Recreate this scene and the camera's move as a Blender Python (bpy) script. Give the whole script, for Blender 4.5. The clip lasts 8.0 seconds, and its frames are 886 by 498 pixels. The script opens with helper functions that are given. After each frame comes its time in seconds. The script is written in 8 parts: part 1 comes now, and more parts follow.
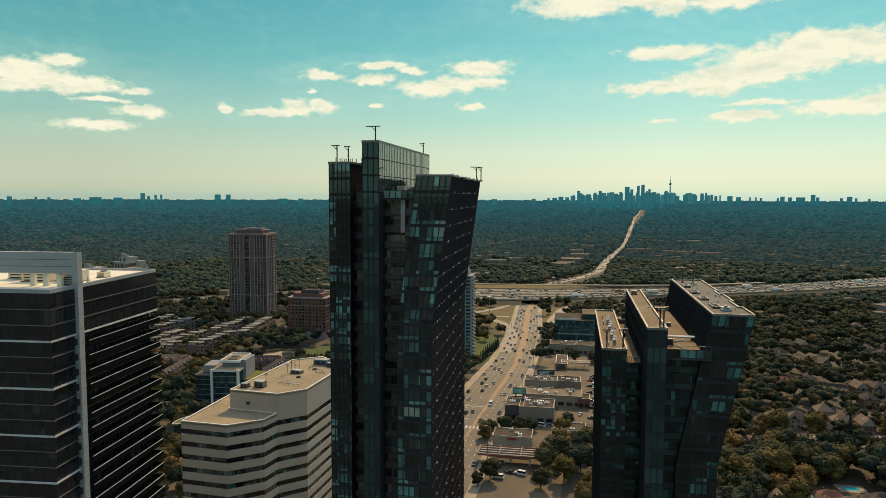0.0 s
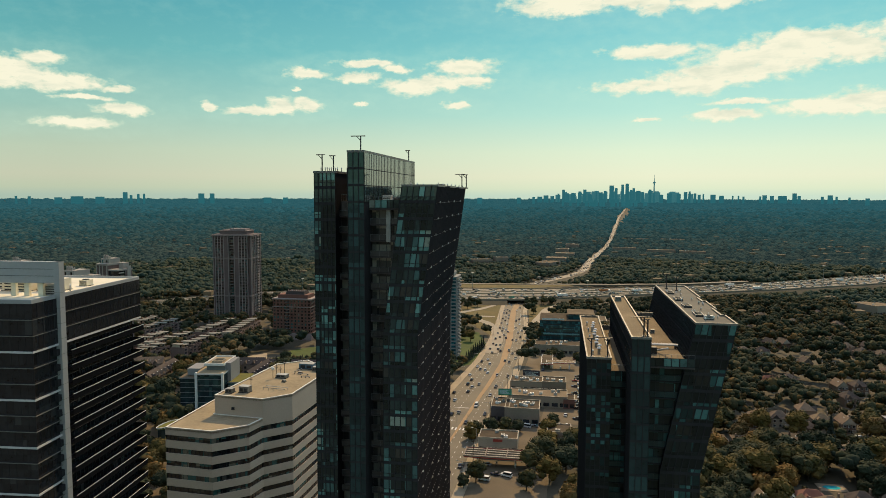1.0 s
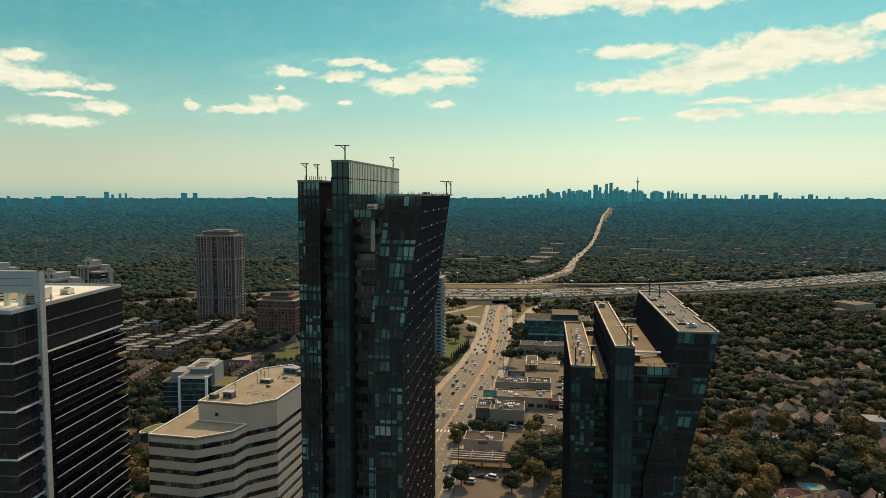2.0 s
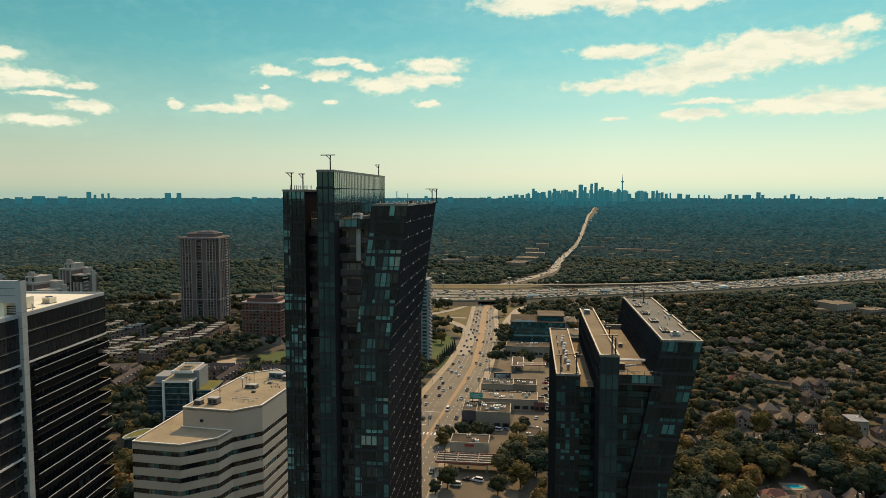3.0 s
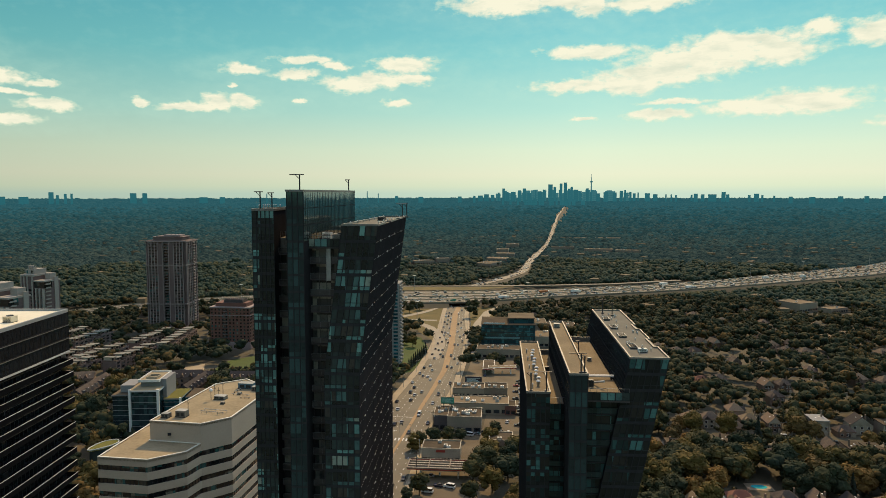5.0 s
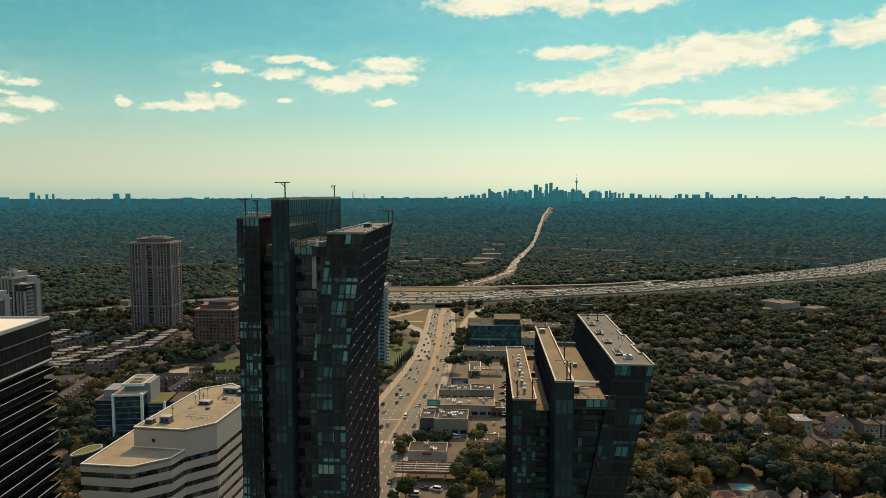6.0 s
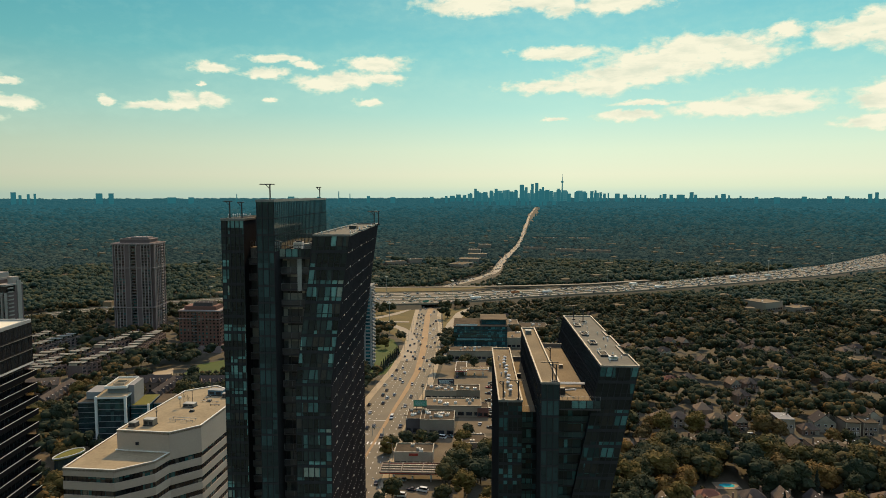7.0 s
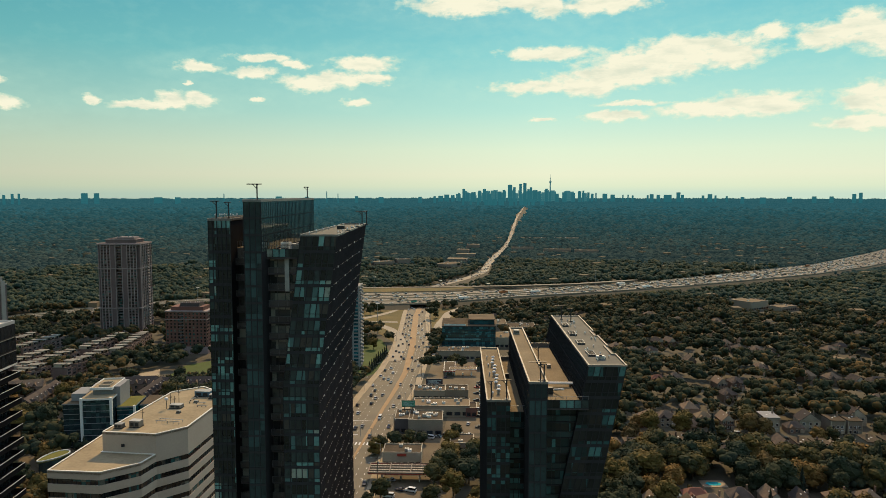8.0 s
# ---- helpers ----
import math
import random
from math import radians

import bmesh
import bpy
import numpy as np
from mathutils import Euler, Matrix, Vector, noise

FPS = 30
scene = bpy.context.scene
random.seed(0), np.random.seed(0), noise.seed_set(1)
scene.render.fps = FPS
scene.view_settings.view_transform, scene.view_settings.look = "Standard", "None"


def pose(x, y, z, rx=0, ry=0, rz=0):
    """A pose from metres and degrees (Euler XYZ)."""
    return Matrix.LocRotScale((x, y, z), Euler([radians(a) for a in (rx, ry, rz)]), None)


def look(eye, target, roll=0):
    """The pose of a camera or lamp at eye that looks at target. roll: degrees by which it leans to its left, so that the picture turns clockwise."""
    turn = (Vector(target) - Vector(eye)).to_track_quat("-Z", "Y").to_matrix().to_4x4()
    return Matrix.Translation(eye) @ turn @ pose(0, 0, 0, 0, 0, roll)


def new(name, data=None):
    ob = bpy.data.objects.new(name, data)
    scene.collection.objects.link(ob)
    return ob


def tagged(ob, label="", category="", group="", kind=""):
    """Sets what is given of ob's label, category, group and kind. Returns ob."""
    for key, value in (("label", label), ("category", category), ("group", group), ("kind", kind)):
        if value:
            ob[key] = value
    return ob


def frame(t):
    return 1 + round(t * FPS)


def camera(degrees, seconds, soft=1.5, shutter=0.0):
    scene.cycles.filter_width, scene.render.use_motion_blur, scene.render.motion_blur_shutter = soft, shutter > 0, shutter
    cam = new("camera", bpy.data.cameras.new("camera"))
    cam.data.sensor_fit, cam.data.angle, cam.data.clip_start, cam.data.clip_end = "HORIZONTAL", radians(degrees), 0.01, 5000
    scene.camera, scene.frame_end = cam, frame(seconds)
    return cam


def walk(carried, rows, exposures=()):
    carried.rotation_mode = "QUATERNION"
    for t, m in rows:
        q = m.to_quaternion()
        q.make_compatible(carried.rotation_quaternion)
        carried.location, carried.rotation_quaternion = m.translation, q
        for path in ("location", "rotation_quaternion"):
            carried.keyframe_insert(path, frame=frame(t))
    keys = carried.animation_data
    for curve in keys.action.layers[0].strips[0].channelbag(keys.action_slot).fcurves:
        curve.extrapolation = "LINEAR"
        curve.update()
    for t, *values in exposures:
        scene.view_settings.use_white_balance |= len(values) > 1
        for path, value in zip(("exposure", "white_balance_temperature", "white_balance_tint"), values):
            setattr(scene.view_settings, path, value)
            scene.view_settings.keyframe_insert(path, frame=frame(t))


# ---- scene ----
cam = camera(65.17, 8.0, 0.75)
walk(cam, [
    (0.0, look((0.000, 0.000, 130.000), (1.348, 99.711, 122.519), 0.144)),
    (0.5, look((-0.014, -0.038, 130.986), (2.304, 99.647, 123.401), 0.126)),
    (1.0, look((-0.010, -0.075, 131.986), (3.429, 99.569, 124.294), 0.104)),
    (1.5, look((0.003, -0.102, 132.935), (4.567, 99.489, 125.138), 0.081)),
    (3.0, look((0.063, -0.153, 135.598), (7.704, 99.242, 127.714), 0.028)),
    (3.5, look((0.086, -0.155, 136.461), (8.772, 99.151, 128.539), 0.020)),
    (4.0, look((0.122, -0.147, 137.339), (9.862, 99.059, 129.389), 0.005)),
    (4.5, look((0.147, -0.134, 138.230), (10.943, 98.962, 130.261), -0.017)),
    (6.0, look((0.127, -0.069, 140.533), (13.958, 98.648, 132.553), -0.055)),
    (6.5, look((0.151, -0.025, 140.773), (14.965, 98.549, 132.785), -0.046)),
    (7.0, look((0.194, 0.039, 140.886), (15.994, 98.459, 132.896), -0.026)),
    (7.5, look((0.232, 0.097, 140.897), (16.952, 98.366, 132.918), -0.009)),
    (8.0, look((0.260, 0.144, 140.873), (17.721, 98.284, 132.890), 0.007)),
], [(0.0, 0.12, 6500, 21), (8.0, 0.12, 6500, 21)])

# ---- daylight: clear autumn sky with scattered clouds, sun high ahead and a little to the right
SUN_EL, SUN_AZ = 40.0, 18.0
sun = new("sun", bpy.data.lights.new("sun", "SUN"))
sun.data.energy, sun.data.angle, sun.data.color = 3.75, radians(0.53), (1.0, 0.755, 0.38)
sd = Vector((math.sin(radians(SUN_AZ)) * math.cos(radians(SUN_EL)), math.cos(radians(SUN_AZ)) * math.cos(radians(SUN_EL)), math.sin(radians(SUN_EL))))
sun.matrix_world = look(sd * 300, (0, 0, 0))

# banks of cloud: bearing, height, half width, half height of each billow, in degrees
BANK_TOP = [(11.5, 14.8, 4.7, 0.84), (18.6, 14.5, 1.4, 0.93), (22.9, 14.4, 4.0, 0.65), (16.4, 14.9, 2.8, 0.56)]
BANK_BIG = [(18.7, 11.1, 4.0, 0.56), (30.0, 10.7, 5.6, 1.21), (26.3, 10.0, 5.6, 1.21), (23.4, 9.1, 5.1, 0.93), (18.3, 8.5, 4.7, 0.56), (32.8, 10.2, 2.1, 0.93), (21.9, 8.5, 2.8, 0.84), (28.2, 11.3, 2.8, 0.65)]
BANK_LOW = [(34.4, 6.6, 4.0, 0.93), (30.7, 6.4, 4.2, 0.61), (23.9, 6.1, 3.0, 0.42), (25.1, 7.0, 3.0, 0.23), (18.2, 5.9, 0.9, 0.19)]
BANK_MID = [(-9.0, 9.6, 2.1, 0.42), (-4.9, 9.4, 1.8, 0.42), (-4.3, 10.5, 2.6, 0.33), (-0.4, 8.7, 2.8, 0.65), (3.7, 10.3, 2.8, 0.65), (4.2, 9.2, 2.1, 0.47), (3.0, 7.3, 1.3, 0.33), (-1.9, 10.1, 1.2, 0.33), (1.4, 9.1, 2.3, 0.56)]
BANK_SMALL = [(-13.2, 6.6, 2.2, 0.37), (-10.9, 7.0, 1.5, 0.65), (-9.0, 7.2, 1.3, 0.56), (-16.4, 6.9, 0.7, 0.33), (-9.9, 8.4, 0.4, 0.23), (-4.7, 7.3, 0.7, 0.19)]
BANK_EAST = [(-27.8, 9.6, 1.5, 0.56), (-29.9, 8.6, 2.8, 0.93), (-26.9, 8.0, 3.5, 0.65), (-22.8, 7.8, 1.0, 0.33), (-25.0, 7.0, 2.1, 0.19), (-22.5, 6.3, 2.2, 0.42), (-25.6, 5.2, 2.8, 0.47), (-30.8, 7.7, 1.9, 0.47)]
BANK_WEST = [(35.0, 11.7, 1.4, 0.7), (38.6, 11.1, 2.3, 0.93), (40.8, 11.3, 2.1, 1.31), (41.4, 6.7, 2.2, 1.12), (40.8, 5.0, 2.8, 0.56), (43.2, 10.7, 2.8, 1.59), (43.7, 6.0, 2.8, 0.84)]
CLOUDS = BANK_TOP + BANK_BIG + BANK_LOW + BANK_MID + BANK_SMALL + BANK_EAST + BANK_WEST
world = bpy.data.worlds.new("world")
scene.world = world
world.use_nodes = True
wt = world.node_tree
wt.nodes.clear()


def wn(kind, **kw):
    n = wt.nodes.new("ShaderNode" + kind)
    for k, val in kw.items():
        n.inputs[int(k[1:])].default_value = val
    return n


def wm(op, a, b=None, c=None, clamp=False):
    n = wt.nodes.new("ShaderNodeMath")
    n.operation, n.use_clamp = op, clamp
    for i, s in enumerate((a, b, c)):
        if s is None:
            continue
        if isinstance(s, (int, float)):
            n.inputs[i].default_value = s
        else:
            wt.links.new(s, n.inputs[i])
    return n.outputs[0]


def wmix(fac, a, b, blend="MIX"):
    n = wt.nodes.new("ShaderNodeMix")
    n.data_type, n.blend_type = "RGBA", blend
    for i, s in ((0, fac), (6, a), (7, b)):
        if isinstance(s, (int, float, tuple)):
            n.inputs[i].default_value = s
        else:
            wt.links.new(s, n.inputs[i])
    return n.outputs[2]


def ramp(tree, stops, fac, interp="LINEAR"):
    n = tree.nodes.new("ShaderNodeValToRGB")
    cr = n.color_ramp
    cr.interpolation = interp
    while len(cr.elements) < len(stops):
        cr.elements.new(0.5)
    for e, (p, c) in zip(cr.elements, stops):
        e.position, e.color = p, (*c, 1) if len(c) == 3 else c
    tree.links.new(fac, n.inputs[0])
    return n.outputs[0]


def wcol(v):
    n = wn("CombineColor")
    for i in range(3):
        wt.links.new(v, n.inputs[i])
    return n.outputs[0]


coord = wn("TexCoord").outputs["Generated"]
sep = wn("SeparateXYZ")
wt.links.new(coord, sep.inputs[0])
az = wm("MULTIPLY", wm("ARCTAN2", sep.outputs[0], sep.outputs[1]), 57.2958)
el = wm("MULTIPLY", wm("ARCSINE", sep.outputs[2]), 57.2958)
plane = wn("CombineXYZ")
wt.links.new(az, plane.inputs[0])
wt.links.new(el, plane.inputs[1])


def wnoise(scale, detail, sx, sy, rough=0.6):
    m = wn("Mapping")
    m.inputs["Scale"].default_value = (sx, sy, 1)
    wt.links.new(plane.outputs[0], m.inputs[0])
    n = wn("TexNoise")
    n.inputs["Scale"].default_value, n.inputs["Detail"].default_value, n.inputs["Roughness"].default_value = scale, detail, rough
    wt.links.new(m.outputs[0], n.inputs["Vector"])
    return n.outputs[0]


def wwarp(base, scale, sx, sy, ax, ay):
    """The sky's plane pushed about by noise, so that outlines billow."""
    m = wn("Mapping")
    m.inputs["Scale"].default_value = (sx, sy, 1)
    wt.links.new(plane.outputs[0], m.inputs[0])
    n = wn("TexNoise")
    n.inputs["Scale"].default_value, n.inputs["Detail"].default_value, n.inputs["Roughness"].default_value = scale, 5, 0.62
    wt.links.new(m.outputs[0], n.inputs["Vector"])
    v = wt.nodes.new("ShaderNodeVectorMath")
    v.operation = "MULTIPLY_ADD"
    wt.links.new(n.outputs["Color"], v.inputs[0])
    v.inputs[1].default_value = (ax, ay, 0)
    o = wt.nodes.new("ShaderNodeVectorMath")
    o.operation = "ADD"
    o.inputs[1].default_value = (-ax / 2, -ay / 2, 0)
    wt.links.new(base, o.inputs[0])
    wt.links.new(o.outputs[0], v.inputs[2])
    return v.outputs[0]


billow = wwarp(plane.outputs[0], 0.55, 1.0, 1.6, 2.4, 1.1)
reach = None
for a0, e0, hw, hh in CLOUDS:
    m = wn("Mapping")
    m.inputs["Scale"].default_value = (0.95 / hw, 0.88 / hh, 0)
    m.inputs["Location"].default_value = (-a0 * 0.95 / hw, -e0 * 0.88 / hh, 0)
    wt.links.new(billow, m.inputs[0])
    d = wt.nodes.new("ShaderNodeVectorMath")
    d.operation = "LENGTH"
    wt.links.new(m.outputs[0], d.inputs[0])
    reach = d.outputs["Value"] if reach is None else wm("SMOOTH_MIN", reach, d.outputs["Value"], 0.25)
blob = wm("SUBTRACT", 1.45, reach, clamp=True)
ragged = wnoise(0.9, 7, 1.0, 1.9, 0.6)
wide = wnoise(0.16, 3, 1.0, 2.2)
dense = wm("ADD", blob, wm("MULTIPLY", wm("SUBTRACT", ragged, 0.5), 1.3))
dense = wm("MULTIPLY", wm("SUBTRACT", dense, 0.38), 2.0, clamp=True)
dense = wm("MULTIPLY", dense, wm("MULTIPLY", blob, 2.5, clamp=True))
veil = wm("MULTIPLY", wm("SUBTRACT", 2.6, reach, clamp=True), wm("MULTIPLY", ragged, 0.18))
grey = wm("MULTIPLY", wm("MULTIPLY", wm("SUBTRACT", wnoise(0.42, 4, 0.7, 2.4), 0.47), 5.0, clamp=True), wm("MULTIPLY", wm("SUBTRACT", blob, 0.55), 3.0, clamp=True))
wisp = wm("MULTIPLY", wm("SUBTRACT", wm("ADD", wm("MULTIPLY", wide, 0.6), wm("MULTIPLY", ragged, 0.4)), 0.47), 2.6, clamp=True)
wisp = wm("MULTIPLY", wisp, wm("MULTIPLY", wm("SUBTRACT", el, 1.0), 0.12, clamp=True))
sky = wn("TexSky")
sky.sky_type, sky.sun_disc, sky.sun_elevation, sky.sun_rotation = "NISHITA", False, radians(SUN_EL), radians(SUN_AZ)
sky.air_density, sky.dust_density, sky.ozone_density = 1.2, 2.0, 2.0
tone = ramp(wt, [(0.0, (0.48, 0.68, 0.52)), (0.012, (0.60, 0.75, 0.51)), (0.03, (0.67, 0.77, 0.53)), (0.07, (0.585, 0.77, 0.54)), (0.13, (0.345, 0.69, 0.555)), (0.22, (0.135, 0.55, 0.515)),
                 (0.32, (0.06, 0.43, 0.46)), (0.5, (0.27, 0.48, 0.62)), (1.0, (0.54, 0.67, 0.86))], wm("DIVIDE", el, 50.0, clamp=True))
clear = wmix(0.93, wmix(1.0, sky.outputs[0], (0.10, 0.10, 0.10, 1), "MULTIPLY"), tone)
side = wm("MINIMUM", wm("MAXIMUM", wm("MULTIPLY_ADD", az, 0.0065, 0.93), 0.76), 1.05)
clear = wmix(1.0, clear, wcol(side), "MULTIPLY")
clear = wmix(wm("MULTIPLY", wisp, 0.20), clear, (0.50, 0.82, 0.62, 1))
clear = wmix(veil, clear, (0.56, 0.82, 0.60, 1))
lit = ramp(wt, [(0.0, (0.56, 0.81, 0.56)), (0.4, (0.70, 0.82, 0.57)), (0.8, (0.81, 0.85, 0.60)), (1.0, (0.83, 0.86, 0.62))], dense)
lit = wmix(wm("MULTIPLY", grey, 0.75), lit, (0.60, 0.70, 0.52, 1))
full = wmix(dense, clear, lit)
bg = wn("Background")
wt.links.new(full, bg.inputs[0])
bg.inputs[1].default_value = 1.0
wo = wn("OutputWorld")
wt.links.new(bg.outputs[0], wo.inputs[0])

# ---- materials
MATS = {}


def mat(name, col, rough=0.8, col2=None, scale=0.3, fine=4.0, isl=0.0, rnd=0.0, metal=0.0, spec=0.3, bump=0.0, bscale=2.0, bdist=0.5, glow=None, amount=1.0):
    """A surface: two colours mixed by coarse stains and fine grain, varied per piece or per thing."""
    if name in MATS:
        return MATS[name]
    m = MATS[name] = bpy.data.materials.new(name)
    m.use_nodes = True
    t = m.node_tree
    p = t.nodes["Principled BSDF"]
    tc = t.nodes.new("ShaderNodeTexCoord").outputs["Object"]

    def nz(s, d):
        n = t.nodes.new("ShaderNodeTexNoise")
        n.inputs["Scale"].default_value, n.inputs["Detail"].default_value = s, d
        t.links.new(tc, n.inputs["Vector"])
        return n.outputs[0]

    def mth(op, a, b):
        n = t.nodes.new("ShaderNodeMath")
        n.operation = op
        for i, s in enumerate((a, b)):
            if isinstance(s, (int, float)):
                n.inputs[i].default_value = s
            else:
                t.links.new(s, n.inputs[i])
        return n.outputs[0]

    col2 = col2 or tuple(c * 0.6 for c in col)
    f = mth("ADD", mth("MULTIPLY", nz(scale, 4), 0.65), mth("MULTIPLY", nz(fine, 3), 0.35))
    if isl:
        gi = t.nodes.new("ShaderNodeNewGeometry").outputs["Random Per Island"]
        f = mth("ADD", f, mth("MULTIPLY", mth("SUBTRACT", gi, 0.5), isl))
    if rnd:
        oi = t.nodes.new("ShaderNodeObjectInfo").outputs["Random"]
        f = mth("ADD", f, mth("MULTIPLY", mth("SUBTRACT", oi, 0.5), rnd))
    w = 0.22 / max(amount, 0.01)
    cols = [col2, col] if not isinstance(col2[0], tuple) else [*col2, col]
    c = ramp(t, [(max(0.0, 0.5 - w + 2 * w * i / (len(cols) - 1)), k) for i, k in enumerate(cols)], f)
    t.links.new(c, p.inputs["Base Color"])
    p.inputs["Roughness"].default_value, p.inputs["Metallic"].default_value = rough, metal
    p.inputs["Specular IOR Level"].default_value = spec
    if bump:
        b = t.nodes.new("ShaderNodeBump")
        b.inputs["Strength"].default_value, b.inputs["Distance"].default_value = bump, bdist
        t.links.new(nz(bscale, 4), b.inputs["Height"])
        t.links.new(b.outputs[0], p.inputs["Normal"])
    if glow:
        p.inputs["Emission Color"].default_value, p.inputs["Emission Strength"].default_value = (*glow, 1), 1.0
    return m


LAWN = mat("lawn", (0.066, 0.092, 0.014), 0.95, (0.038, 0.056, 0.011), 0.04, 1.5)
SEDUM = mat("planted_roof", (0.16, 0.135, 0.02), 0.95, (0.085, 0.09, 0.016), 0.2, 1.5)
DRY = mat("dry_grass", (0.165, 0.110, 0.030), 0.95, (0.065, 0.060, 0.018), 0.035, 0.8)
EARTH = mat("yard_ground", (0.105, 0.082, 0.048), 0.95, (0.04, 0.04, 0.025), 0.03, 0.6)
ASPHALT = mat("asphalt", (0.150, 0.122, 0.078), 0.75, (0.092, 0.076, 0.051), 0.06, 2.0, spec=0.25)
LOT = mat("lot_asphalt", (0.175, 0.135, 0.082), 0.85, (0.09, 0.071, 0.047), 0.05, 1.5, spec=0.1)
HWY = mat("highway_concrete", (0.155, 0.128, 0.09), 0.8, (0.10, 0.084, 0.062), 0.02, 0.6)
PAVER = mat("brick_paver", (0.33, 0.215, 0.105), 0.85, (0.24, 0.148, 0.07), 0.1, 2.0)
WALK = mat("sidewalk_concrete", (0.37, 0.29, 0.182), 0.85, (0.24, 0.188, 0.122), 0.1, 2.0)
PAINT = mat("road_paint", (0.72, 0.70, 0.64), 0.7, (0.50, 0.48, 0.44), 0.5, 3.0)
GRAVEL = mat("roof_gravel", (0.28, 0.215, 0.125), 0.95, (0.15, 0.115, 0.07), 0.15, 3.0, bump=0.3, bscale=6.0, spec=0.08)
GRAVEL2 = mat("roof_membrane", (0.37, 0.29, 0.172), 0.9, (0.21, 0.165, 0.10), 0.12, 0.9, spec=0.08)
GREYROOF = mat("grey_roof_membrane", (0.20, 0.185, 0.14), 0.9, (0.125, 0.115, 0.09), 0.15, 1.2, spec=0.08)
DARKROOF = mat("dark_roof_membrane", (0.125, 0.092, 0.058), 0.95, (0.05, 0.04, 0.028), 0.1, 1.0, rnd=0.3, spec=0.05)
TANROOF = mat("tan_roof_membrane", (0.215, 0.16, 0.098), 0.95, (0.10, 0.076, 0.05), 0.1, 1.0, rnd=0.5, spec=0.05)
SHINGLE = mat("roof_shingle", (0.21, 0.145, 0.095), 0.9, ((0.06, 0.05, 0.045), (0.115, 0.088, 0.068)), 0.2, 3.0, rnd=0.75, bump=0.3, bscale=5.0, spec=0.06)
SHINGLE_R = mat("red_roof_shingle", (0.22, 0.095, 0.06), 0.9, (0.15, 0.06, 0.04), 0.2, 3.0)
SHINGLE_G = mat("green_roof_shingle", (0.15, 0.20, 0.20), 0.8, (0.09, 0.13, 0.13), 0.2, 3.0)
BRICK_H = mat("house_brick", (0.24, 0.17, 0.12), 0.9, ((0.13, 0.08, 0.055), (0.20, 0.125, 0.085)), 0.3, 3.0, rnd=0.8)
STUCCO = mat("stucco", (0.40, 0.335, 0.24), 0.9, (0.235, 0.195, 0.14), 0.2, 2.0, rnd=0.5)
WHITE = mat("white_metal", (0.74, 0.71, 0.64), 0.5, (0.58, 0.55, 0.49), 0.2, 2.0)
OFFICE = mat("office_precast", (0.53, 0.41, 0.305), 0.85, (0.44, 0.34, 0.25), 0.08, 1.5, bump=0.1)
TRIM = mat("parapet_metal", (0.78, 0.72, 0.60), 0.45, (0.60, 0.55, 0.46), 0.2, 2.0)
COPING = mat("coping_metal", (0.21, 0.20, 0.175), 0.55, (0.13, 0.125, 0.11), 0.3, 2.0, metal=0.3)
FRAME = mat("dark_mullion", (0.040, 0.039, 0.040), 0.7, (0.029, 0.028, 0.029), 0.5, 3.0, spec=0.0)
CONC = mat("dark_slab", (0.095, 0.078, 0.076), 0.8, (0.06, 0.05, 0.048), 0.3, 2.0)
RAILM = mat("rail_metal", (0.20, 0.20, 0.20), 0.5, (0.12, 0.12, 0.12), 0.5, 3.0, metal=0.6)
EQUIP = mat("equipment_metal", (0.40, 0.38, 0.33), 0.5, (0.24, 0.23, 0.20), 0.5, 3.0, rnd=0.5)
STEEL = mat("dark_steel", (0.05, 0.05, 0.05), 0.5, (0.03, 0.03, 0.03), 0.5, 3.0, metal=0.4)


